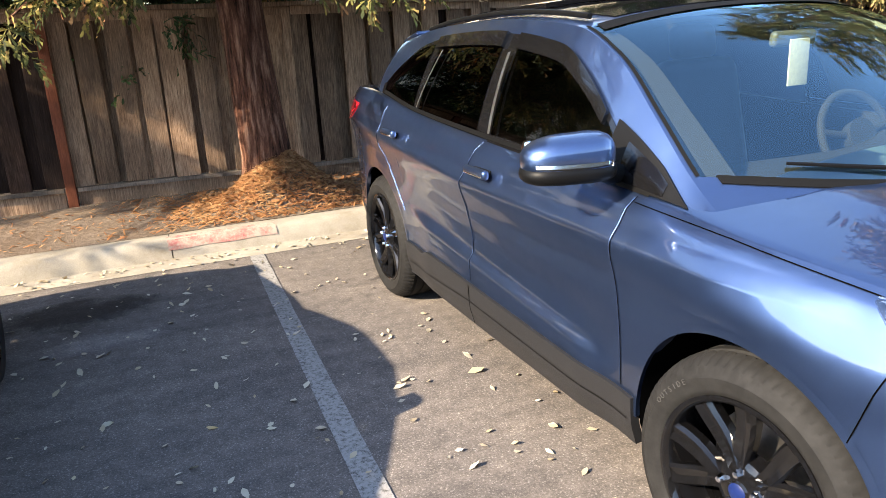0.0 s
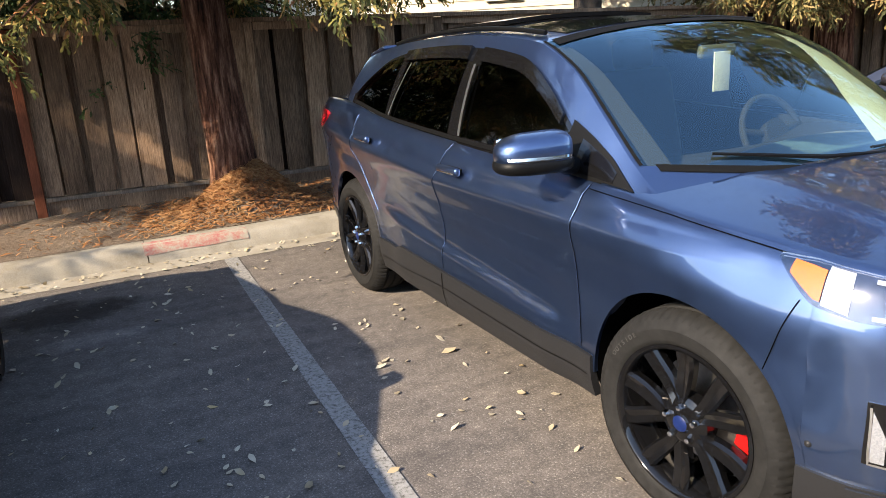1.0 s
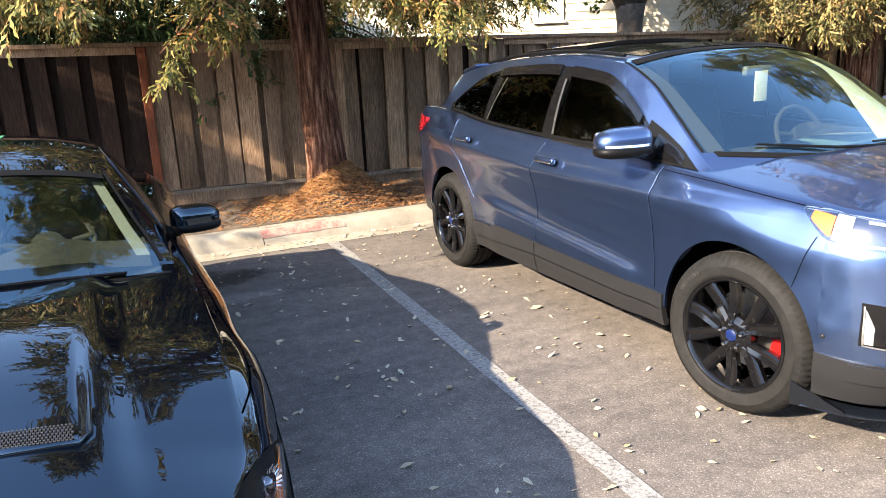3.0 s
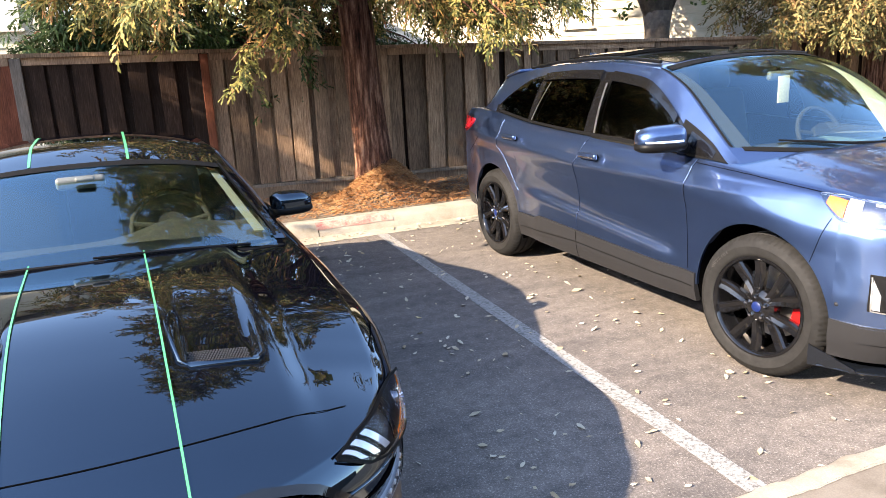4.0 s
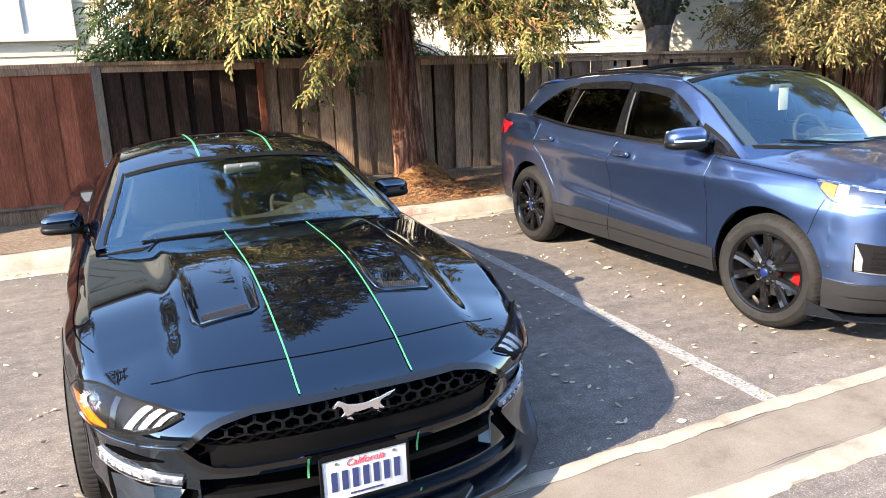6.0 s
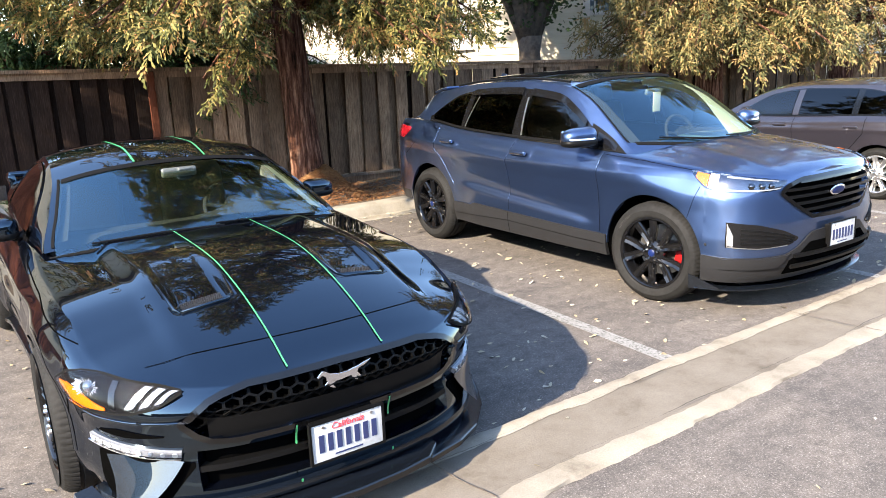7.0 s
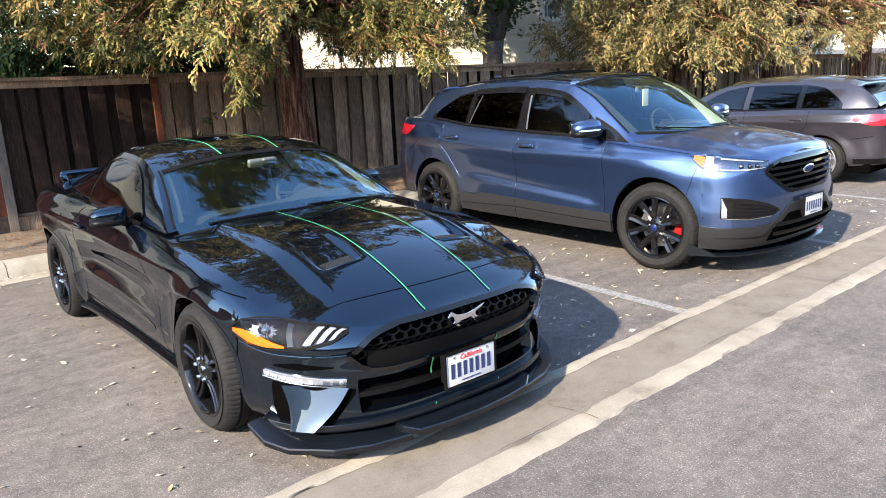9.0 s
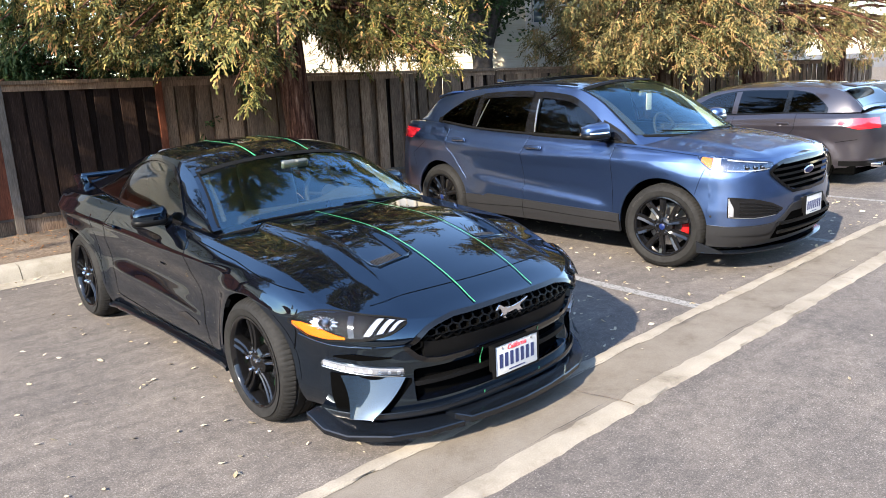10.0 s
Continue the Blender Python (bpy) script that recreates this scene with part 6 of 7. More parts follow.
    for x0, x1 in ((0.62, -0.05), (0.05, -0.6)):
        wiper(car, [cab.top(base_y(x0 / 0.83) + 0.01, x0 / 0.83, 1, 0.012), cab.top(base_y((x0 + x1) / 1.66) + 0.022, (x0 + x1) / 2 / 0.83, 1, 0.016), cab.top(base_y(x1 / 0.83) + 0.045, x1 / 0.83, 1, 0.012)])
    box_part("underbody", (-0.7, -0.42, 0.2), (0.7, 3.3, 0.34), M_DARK, car, 0.02)
    return car


# ---------------------------------------------------------------- black coupe
def black_coupe(at):
    car = empty("coupe_car", "glossy black sports coupe with thin mint-green stripes, backed into a stall", "car", at=at)
    arches = [(0.0, 0.338, 0.378), (2.72, 0.342, 0.385)]

    def crease(y, z):
        zl = np.interp(y, [0.3, 1.2, 2.0, 2.6, 3.5], [0.80, 0.79, 0.82, 0.86, 0.84])
        r = 0.018 * math.exp(-((z - zl) / 0.035) ** 2) * step(0.1, 0.6, y)
        r += 0.028 * math.exp(-((y - 2.65) / 0.45) ** 2) * step(0.5, 0.75, z)
        r -= 0.022 * math.exp(-((z - 0.60) / 0.07) ** 2) * step(0.5, 1.0, y) * (1 - step(1.9, 2.2, y))
        r += 0.015 * math.exp(-((z - np.interp(y, [0.5, 2.2], [0.40, 0.50])) / 0.04) ** 2) * step(0.5, 0.8, y) * (1 - step(1.9, 2.3, y))
        return r + flare(y, z, arches, 0.024)

    sh = Shell(
        outline=[(-1.0, 0), (-0.984, 0.3), (-0.926, 0.53), (-0.795, 0.73), (-0.57, 0.865), (-0.27, 0.918), (0.2, 0.935), (0.9, 0.925), (1.5, 0.92), (2.2, 0.94), (2.7, 0.955), (3.1, 0.935), (3.45, 0.86), (3.68, 0.68), (3.76, 0.4), (3.78, 0)],
        shoulder=[(-1.0, 0.655), (-0.9, 0.67), (-0.72, 0.70), (-0.55, 0.725), (-0.42, 0.765), (-0.18, 0.835), (0.2, 0.868), (0.6, 0.9), (1.0, 0.925), (1.5, 0.945), (2.0, 0.955), (2.6, 0.98), (3.2, 0.965), (3.78, 0.93)],
        centre=[(-1.0, 0.665), (-0.96, 0.68), (-0.86, 0.735), (-0.76, 0.777), (-0.45, 0.862), (-0.13, 0.924), (0.1, 0.94), (0.56, 0.952), (0.8, 0.965), (2.9, 1.02), (3.3, 1.03), (3.78, 0.95)],
        sill=[(-0.985, 0.2), (-0.6, 0.2), (-0.4, 0.21), (0.5, 0.19), (2.2, 0.19), (3.1, 0.26), (3.78, 0.28)],
        arches=arches,
        front=[(0.15, 0.07), (0.25, 0.05), (0.38, 0.06), (0.46, 0.035), (0.545, 0.022), (0.572, 0.0), (0.60, 0.008), (0.66, 0.04), (0.70, 0.062), (0.78, 0.095)],
        rear=[(0.28, 0.1), (0.5, 0.02), (0.8, 0.0), (1.0, 0.03)],
        flank=[(0, 0.075), (0.1, 0.045), (0.22, 0.03), (0.45, 0.032), (0.62, 0.02), (0.75, 0.0), (0.85, 0.008), (0.94, 0.04), (1, 0.095)],
        crease=crease, cowl=0.68, deck=2.95, crown=2.2)
    sx, sy = sh.s_of_x, sh.s_of_y

    def dome(x, y):
        k = step(-0.95, -0.4, y) * (1 - step(0.72, 0.95, y))
        ridge = 0.026 * (1 - step(0.50, 0.60, abs(x))) * k
        dip = 0.03 * step(-0.505, -0.455, y) * (1 - step(-0.40, 0.12, y)) * step(0.225, 0.265, abs(x)) * (1 - step(0.45, 0.485, abs(x)))
        return ridge - dip

    sh.dome = dome
    g_hi = lin((0, 0.662), (sx(0.38), 0.656), (sx(0.5), 0.628), (sx(0.60), 0.555))
    g_lo = lin((0, 0.45), (sx(0.44), 0.45), (sx(0.54), 0.466), (sx(0.60), 0.535))
    i_hi = lin((sx(0.57), 0.37), (sx(0.7), 0.395), (sy(-0.62), 0.41))
    i_lo = lin((sx(0.57), 0.35), (sx(0.68), 0.215), (sy(-0.62), 0.215))
    sh.recess = [(-1, sx(0.58), lambda s: g_lo(s) + 0.012, lambda s: g_hi(s) - 0.012, 0.07), (-1, sx(0.55), lambda s: 0.26, lambda s: 0.405, 0.06)]
    liners(car, sh, arches)
    cab = Cabin(
        belt_x=[(0.55, 0.81), (0.65, 0.80), (1.2, 0.825), (2.0, 0.805), (2.6, 0.76), (3.3, 0.64)],
        belt_z=[(0.55, 0.87), (0.65, 0.925), (1.2, 0.945), (1.8, 0.965), (2.4, 0.985), (3.3, 1.015)],
        rail_x=[(0.55, 0.80), (0.65, 0.79), (0.9, 0.715), (1.2, 0.64), (1.5, 0.605), (2.0, 0.575), (2.5, 0.565), (3.3, 0.58)],
        rail_z=[(0.55, 0.875), (0.65, 0.935), (0.9, 1.075), (1.2, 1.21), (1.5, 1.283), (1.9, 1.295), (2.3, 1.23), (2.7, 1.125), (3.1, 1.045), (3.3, 1.02)],
        dome=[(0.65, 0.055), (1.2, 0.075), (1.6, 0.065), (2.4, 0.055), (3.3, 0.02)],
        bow=[(0.65, 0.15), (1.2, 0.05), (2.0, 0.02), (3.3, 0.1)], bulge=0.025)
    sh.waist = lambda y: cab.bx(y) - 0.02
    body(car, sh, M_BLACKPAINT, 56, 48)
    patch("windshield", cab.top, 0.605, 1.19, -0.94, 0.94, M_WINDSHIELD, car, off=0.0, depth=0.0, n=26, m=30).visible_shadow = False
    for sd in (1, -1):
        patch("windshield_pillar", cab.top, 0.64, 1.22, 0.94, 1.0, M_BLACKPAINT, car, sd, 0.0, 0.0, 24, 4)
        seam("windshield_seal", cab.top, [(y, 0.95) for y in np.linspace(0.66, 1.2, 8)], M_COWL, car, sd, 0.014, 0.003)
        # lighter on +x only: sunlight on the far pillar put into its colour
        patch("pillar_trim", cab.top, 0.72, 1.17, 0.875, 0.94, M_PILLAR if sd > 0 else M_DASH, car, sd, -0.03, 0.0, 20, 4)
    seam("cowl_panel", cab.top, [(0.60, u) for u in np.linspace(-0.98, 0.98, 12)], M_COWL, car, 1, 0.03, -0.004)
    patch("roof", cab.top, 1.19, 2.2, -1.0, 1.0, M_BLACKPAINT, car, off=0.0, depth=0.0, n=30, m=26)
    patch("rear_window", cab.top, 2.2, 3.12, -0.86, 0.86, M_TINT, car, off=0.002, depth=0.0, n=22, m=20)
    patch("rear_frame", cab.top, 2.19, 3.3, -1.0, 1.0, M_BLACKPAINT, car, off=-0.006, depth=0.0, n=22, m=20)
    lo = 0.04
    hi = smooth_table((0.98, 0.16), (1.12, 0.5), (1.3, 0.76), (1.5, 0.86), (1.8, 0.88), (2.02, 0.80), (2.3, 0.62), (2.5, 0.38), (2.66, 0.12))
    for sd in (1, -1):
        patch("pillar_panel", cab.flank, 0.65, 1.01, 0.0, 1.0, M_BLACKPAINT, car, sd, 0.0, 0.0, 12, 14)
        patch("pillar_panel", cab.flank, 1.01, 2.11, lambda y: hi(y) - 0.005, 1.0, M_BLACKPAINT, car, sd, 0.0, 0.0, 30, 6)
        patch("pillar_panel", cab.flank, 2.11, 3.28, 0.0, 1.0, M_BLACKPAINT, car, sd, 0.0, 0.0, 30, 14)
        patch("window_surround", cab.flank, 1.01, 2.11, lambda y: hi(y) - 0.02, lambda y: hi(y) + 0.06, M_GLOSSBLACK, car, sd, 0.0045, 0.006, 30, 3)
        patch("window_surround", cab.flank, 1.01, 2.11, -0.06, lo + 0.01, M_GLOSSBLACK, car, sd, 0.0045, 0.006, 30, 3)
        patch("window_surround", cab.flank, 2.1, 2.68, 0.0, lambda y: hi(y) + 0.06, M_GLOSSBLACK, car, sd, 0.004, 0.006, 16, 10)
        patch("door_window", cab.flank, 1.0, 2.12, lo, hi, M_FRONTTINT, car, sd, 0.003, 0.0, 30, 8)
        patch("quarter_window", cab.flank, 2.16, 2.62, lo, hi, M_TINT, car, sd, 0.0075, 0.0, 14, 6)
        seam("window_trim", cab.flank, [(y, hi(y) + 0.03) for y in np.linspace(1.0, 2.64, 20)], M_GLOSSBLACK, car, sd, 0.018, 0.01)
        patch("pillar_trim", cab.flank, 0.75, 1.5, lambda y: hi(y) + 0.02 if y > 0.98 else 0.0, 0.97, M_PILLAR, car, sd, -0.035, 0.0, 24, 6)
        patch("door_trim", cab.flank, 0.8, 2.2, -1.2, 0.0, M_DASH, car, sd, -0.05, 0.0, 16, 6)
        side = lambda s, z, k, off: sh.at(s, z, k, off)
        for a in arches:
            arch_lip(car, sh, a, M_BLACKPAINT, sd, 0.03, 0.003)
        for pts in ([(sy(0.62), 0.24), (sy(0.66), 0.6), (sy(0.82), 0.90)], [(sy(2.12), 0.3), (sy(2.16), 0.7), (sy(2.02), 0.94)], [(sy(0.62), 0.24), (sy(1.4), 0.235), (sy(2.12), 0.3)],
                    [(sy(-0.42), 0.70), (sy(-0.40), 0.6), (sy(-0.36), 0.45)], [(sy(0.7), 0.885), (sy(0.2), 0.842), (sy(-0.4), 0.765)]):
            seam("panel_gap", side, pts, M_DARK, car, sd, 0.005, 0.002)
        c = sh.at(sy(1.95), 0.83, sd, 0.016)
        rounded_box("door_handle", (0.022, 0.2, 0.026), c, M_BLACKPAINT, car, 0.01)
        patch("door_scoop", side, sy(0.75), sy(1.05), 0.36, lin((sy(0.75), 0.39), (sy(0.9), 0.42), (sy(1.05), 0.38)), M_GLOSSBLACK, car, sd, 0.003, 0.004, 12, 4)
        # side skirt, black with the sky's sheen in its colour
        lip_plate("side_skirt", sh, sy(0.40), sy(2.32), 0.165, 0.12, 0.035, 0.04, M_SKYSHEEN, car, sd, 30)
        # headlamp
        h_hi = lin((sx(0.595), 0.66), (sx(0.68), 0.686), (sy(-0.68), 0.703), (sy(-0.55), 0.70), (sy(-0.46), 0.688), (sy(-0.38), 0.65))
        h_lo = lin((sx(0.595), 0.65), (sx(0.66), 0.612), (sx(0.74), 0.592), (sy(-0.6), 0.583), (sy(-0.5), 0.594), (sy(-0.38), 0.642))
        lamp = patch("headlamp", side, sx(0.595), sy(-0.38), h_lo, h_hi, M_LAMPBASE, car, sd, 0.004, 0.01, 40, 6)
        mid = lambda s, f: h_lo(s) + (h_hi(s) - h_lo(s)) * f
        patch("amber_lens", side, sy(-0.69), sy(-0.395), lambda s: mid(s, 0.04), lambda s: mid(s, 0.1 + 0.42 * step(sy(-0.72), sy(-0.5), s)), M_AMBER, lamp, sd, 0.009, 0.004, 20, 4)
        for k in range(3):
            x = 0.625 + 0.042 * k
            verts = []
            for i in range(6):
                t = i / 5
                for dx in (0.0, 0.023):
                    s = sx(x + dx - 0.05 * (t - 0.5))
                    verts.append(sh.at(s, mid(s, 0.16 + 0.7 * t), sd, 0.011))
            me = mesh_of("light_blade", verts, grid_faces(6, 2), M_LENSWHITE)
            weld(me)
            under(new("light_blade", me), lamp)
        rim = [(s, h_hi(s)) for s in np.linspace(sx(0.595), sy(-0.38), 16)] + [(s, h_lo(s)) for s in np.linspace(sy(-0.38), sx(0.595), 16)]
        seam("lamp_rim", side, rim, M_COWL, lamp, sd, 0.008, 0.019)
        patch("lamp_divider", side, sy(-0.73), sy(-0.705), lambda s: mid(s, 0.1), lambda s: mid(s, 0.9), M_GLOSSBLACK, lamp, sd, 0.008, 0.003, 6, 4)
        s = sy(-0.60)
        c = sh.at(s, mid(s, 0.66), sd, -0.008)
        bm = bmesh.new()
        bmesh.ops.create_uvsphere(bm, u_segments=24, v_segments=14, radius=0.026)
        part("projector", bm, M_DARKCHROME, lamp, "", True).location = c
        # a fan of bright ribs round the projector
        n_l = sh.normal(s, mid(s, 0.62))
        n_l.x *= sd
        u_l = Vector((0, 0, 1)).cross(n_l).normalized()
        w_l = n_l.cross(u_l)
        cc = sh.at(s, mid(s, 0.62), sd, 0.008)
        for k in range(22):
            a = 2 * math.pi * k / 22
            d = u_l * math.cos(a) * 1.35 + w_l * math.sin(a) * 0.62
            e = (w_l * math.cos(a) - u_l * math.sin(a)) * 0.0022
            r0, r1 = d * 0.03, d * (0.056 if k % 2 else 0.048)
            me = mesh_of("lamp_rib", [cc + r0 - e, cc + r0 + e, cc + r1 + e + n_l * 0.006, cc + r1 - e + n_l * 0.006], [(0, 1, 2, 3)], M_REFLECTOR)
            under(new("lamp_rib", me), lamp)
        patch("lens_cover", side, sx(0.6), sy(-0.385), h_lo, h_hi, M_CLEARLENS, lamp, sd, 0.018, 0.009, 36, 6)
        # bead added along the bumper crease to draw its bright highlight
        rolled_edge(side, [(sx(0.6), 0.548), (sx(0.7), 0.55), (sy(-0.62), 0.556), (sy(-0.42), 0.582)], M_BLACKPAINT, car, sd, 0.007)
        # flat black patch in place of a recess and its shade
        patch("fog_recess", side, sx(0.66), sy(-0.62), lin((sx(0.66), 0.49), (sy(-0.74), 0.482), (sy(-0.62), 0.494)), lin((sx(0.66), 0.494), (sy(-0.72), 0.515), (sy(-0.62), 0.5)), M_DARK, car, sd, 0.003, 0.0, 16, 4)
        # fog lamp strip
        f_hi = lin((sx(0.61), 0.428), (sx(0.75), 0.447), (sy(-0.56), 0.470))
        f_lo = lin((sx(0.61), 0.404), (sx(0.75), 0.420), (sy(-0.56), 0.448))
        fog = patch("fog_lamp", side, sx(0.61), sy(-0.56), f_lo, f_hi, M_LENSWHITE, car, sd, 0.012, 0.016, 22, 4)
        for k in range(9):
            s = sx(0.63) + (sy(-0.59) - sx(0.63)) * k / 8
            tube_part("led", [sh.at(s, (f_lo(s) + f_hi(s)) / 2, sd, 0.008), sh.at(s, (f_lo(s) + f_hi(s)) / 2, sd, 0.0165)], 0.0085 if k % 3 else 0.0105, M_PLATE, fog, 10)
        patch("lens_cover", side, sx(0.608), sy(-0.558), lambda s: f_lo(s) - 0.002, lambda s: f_hi(s) + 0.002, M_CLEARLENS, fog, sd, 0.021, 0.009, 20, 4)
        seam("lamp_rim", side, [(s, f_lo(s) - 0.003) for s in np.linspace(sx(0.61), sy(-0.56), 10)], M_SILVER, fog, sd, 0.004, 0.02)
        # corner intake, its shade a flat black sheet, with a sloping vane
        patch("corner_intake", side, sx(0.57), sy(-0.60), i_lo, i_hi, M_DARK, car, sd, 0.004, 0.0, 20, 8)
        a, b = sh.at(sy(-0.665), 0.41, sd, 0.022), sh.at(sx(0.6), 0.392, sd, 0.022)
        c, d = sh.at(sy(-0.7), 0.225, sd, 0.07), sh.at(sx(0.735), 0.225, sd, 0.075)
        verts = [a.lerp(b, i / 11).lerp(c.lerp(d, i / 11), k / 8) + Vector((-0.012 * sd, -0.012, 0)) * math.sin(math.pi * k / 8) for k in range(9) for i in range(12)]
        me = mesh_of("bumper_vane", verts, grid_faces(9, 12), M_SKYSHEEN)
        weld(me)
        under(new("bumper_vane", me), car, "glossy black sloping vane with the sky's sheen put into its paint")
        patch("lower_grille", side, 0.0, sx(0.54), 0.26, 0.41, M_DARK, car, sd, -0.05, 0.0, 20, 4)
        patch("bumper_blade", side, 0.0, sx(0.56), 0.325, 0.348, M_BLACKPLASTIC, car, sd, -0.005, 0.05, 24, 3)
        lip_blade("splitter", [(0.37, -1.0, 0.135), (0.56, -0.95, 0.133), (0.71, -0.865, 0.13), (0.855, -0.71, 0.132), (0.915, -0.6, 0.155), (0.94, -0.5, 0.215)],
                  [(0.37, -0.88, 0.165), (0.55, -0.83, 0.165), (0.67, -0.76, 0.165), (0.79, -0.65, 0.17), (0.845, -0.57, 0.195), (0.875, -0.5, 0.225)], 0.03, M_SATIN, car, sd)
        lip_blade("splitter_centre", [(0.0, -1.065, 0.158), (0.2, -1.052, 0.158), (0.345, -1.025, 0.158), (0.41, -0.975, 0.178)],
                  [(0.0, -0.92, 0.183), (0.2, -0.91, 0.183), (0.345, -0.89, 0.183), (0.41, -0.87, 0.188)], 0.034, M_SATIN, car, sd)
        lip_plate("upper_lip", sh, 0.0, sy(-0.5), 0.185, 0.12, 0.03, 0.045, M_SATIN, car, sd, 30)
        # tail
        patch("tail_lamp", side, sh.s_of_x_rear(0.72), sh.s_of_x_rear(0.35), 0.78, 0.9, M_REDLENS, car, sd, 0.01, 0.01, 10, 4)
        side_mirror(car, sd, (0.945 * sd, 1.2, 0.985), (0.215, 0.15, 0.12), M_BLACKPAINT, M_BLACKPLASTIC, (0.81 * sd, 1.17, 0.945), 12)
        for yc in (0.0, 2.72):
            wheel(car, 0.338, 0.255 if yc < 1 else 0.27, 0.245, M_GLOSSBLACK, 5, "twin", M_GREENCAL if yc < 1 else M_STEEL, M_GLOSSBLACK, 0.952 if yc < 1 else 0.955, yc, sd)
    # grille with honeycomb
    gr = under(empty("grille"), car)
    for sd in (1, -1):
        side = lambda s, z, k, off: sh.at(s, z, k, off)
        patch("grille_back", side, 0.0, sx(0.59), lambda s: g_lo(s) + 0.006, lambda s: g_hi(s) - 0.006, M_DARK, gr, sd, -0.06, 0.0, 22, 6)
        edge = [(s, g_hi(s)) for s in np.linspace(0, sx(0.60), 14)] + [(s, g_lo(s)) for s in np.linspace(sx(0.60), 0, 14)]
        seam("grille_frame", side, edge, M_GLOSSBLACK, gr, sd, 0.026, 0.008)
        patch("grille_shelf", side, 0.0, sx(0.52), g_lo, lambda s: g_lo(s) + 0.085, M_BLACKPLASTIC, gr, sd, -0.012, 0.05, 20, 3)
    cells = []
    for r in range(4):
        z = 0.528 + r * 0.036
        for k in range(-9, 10):
            x = (k + 0.5 * (r % 2)) * 0.062
            if abs(x) < 0.56 and g_lo(sx(abs(x))) + 0.035 < z < g_hi(sx(abs(x))) - 0.01:
                cells.append((x, z))
    for x, z in cells:
        v = []
        for rr, off in ((1.0, -0.04), (1.0, -0.018), (0.82, -0.018), (0.80, -0.045)):
            for a in range(6):
                ang = math.pi / 6 + a * math.pi / 3
                px, pz = x + 0.0355 * rr * math.cos(ang), z + 0.024 * rr * math.sin(ang)
                v.append(sh.at(sx(abs(px)), pz, 1 if px >= 0 else -1, off))
        me = mesh_of("honeycomb_cell", v, grid_faces(4, 6, close=True), M_HONEY)
        under(new("honeycomb_cell", me), gr)
    # plain running-shape emblem
    nose = sh.at(0.0, 0.60, 1, 0.0)
    sil = [(-0.100, 0.016), (-0.090, 0.028), (-0.078, 0.036), (-0.066, 0.030), (-0.050, 0.020), (-0.020, 0.014), (0.015, 0.014), (0.040, 0.019), (0.060, 0.022), (0.085, 0.030), (0.115, 0.036), (0.090, 0.020), (0.062, 0.012), (0.056, 0.002), (0.066, -0.012), (0.090, -0.022),
           (0.062, -0.018), (0.050, -0.012), (0.058, -0.030), (0.040, -0.020), (0.030, -0.006), (0.0, -0.010), (-0.030, -0.012), (-0.042, -0.022), (-0.030, -0.036), (-0.056, -0.026), (-0.056, -0.014), (-0.078, -0.020), (-0.062, -0.006), (-0.066, 0.010), (-0.080, 0.020), (-0.092, 0.012)]
    bm = bmesh.new()
    face = bm.faces.new([bm.verts.new((x * 1.1, 0, z * 1.15)) for x, z in sil])
    ext = bmesh.ops.extrude_face_region(bm, geom=[face])
    bmesh.ops.translate(bm, vec=(0, 0.014, 0), verts=[e for e in ext["geom"] if isinstance(e, bmesh.types.BMVert)])
    bmesh.ops.recalc_face_normals(bm, faces=bm.faces)
    bmesh.ops.bevel(bm, geom=bm.edges[:], offset=0.002, segments=2, affect="EDGES")
    em = part("emblem", bm, M_CHROME, car, "plain chrome emblem on the grille", True)
    em.location = (0.0, nose.y + 0.014, 0.60)
    # stripes
    for sd in (1, -1):
        hood_ribbon("stripe", sh.top_z, 0.205 * sd, -0.93, 0.53, 0.0064, M_GREENSTRIPE, car)
        verts = []
        for y in np.linspace(1.2, 2.18, 24):
            for du in (-0.006, 0.006):
                verts.append(cab.top(y, (0.205 + du) / cab.rx(y), sd, 0.003))
        under(new("stripe", mesh_of("stripe", verts, grid_faces(24, 2), M_GREENSTRIPE)), car)
        for za, zb in ((0.365, 0.455), (0.215, 0.232)):
            verts = []
            for z in np.linspace(za, zb, 6):
                for dx in (-0.004, 0.004):
                    verts.append(sh.at(sx(0.205 + dx), z, sd, 0.012 if za > 0.3 else 0.03))
            under(new("stripe", mesh_of("stripe", verts, grid_faces(6, 2), M_GREENSTRIPE)), car)
        # hood vent: mesh on the floor of a scooped recess with a raised rim
        bm = bmesh.new()
        for k in range(7):
            y = -0.462 + k * 0.0088
            for j in range(21):
                xa = 0.268 + 0.0083 * j + 0.004 * (k % 2)
                z = sh.top_z(xa, y)
                a, b = min(xa * sd, (xa + 0.005) * sd), max(xa * sd, (xa + 0.005) * sd)
                box(bm, a, y, z + 0.002, b, y + 0.0055, z + 0.006)
        part("vent_mesh", bm, M_MESH, car, "grey metal mesh of the hood vent")
        edge_pts = [(0.487, -0.02), (0.485, -0.30), (0.478, -0.47), (0.455, -0.505), (0.27, -0.505), (0.238, -0.48), (0.222, -0.30), (0.214, -0.02)]
        v, f = tube([(x * sd, y, sh.top_z(x, y) + 0.001) for x, y in edge_pts], [0.001, 0.004, 0.008, 0.010, 0.010, 0.008, 0.004, 0.001], 10)
        under(new("vent_rim", mesh_of("vent_rim", v, f, M_BLACKPAINT, True)), car)
    seam_pts = [(x, -0.79) for x in np.linspace(-0.66, 0.66, 24)]
    verts = []
    for x, y in seam_pts:
        yy = y + 0.10 * (x / 0.66) ** 2
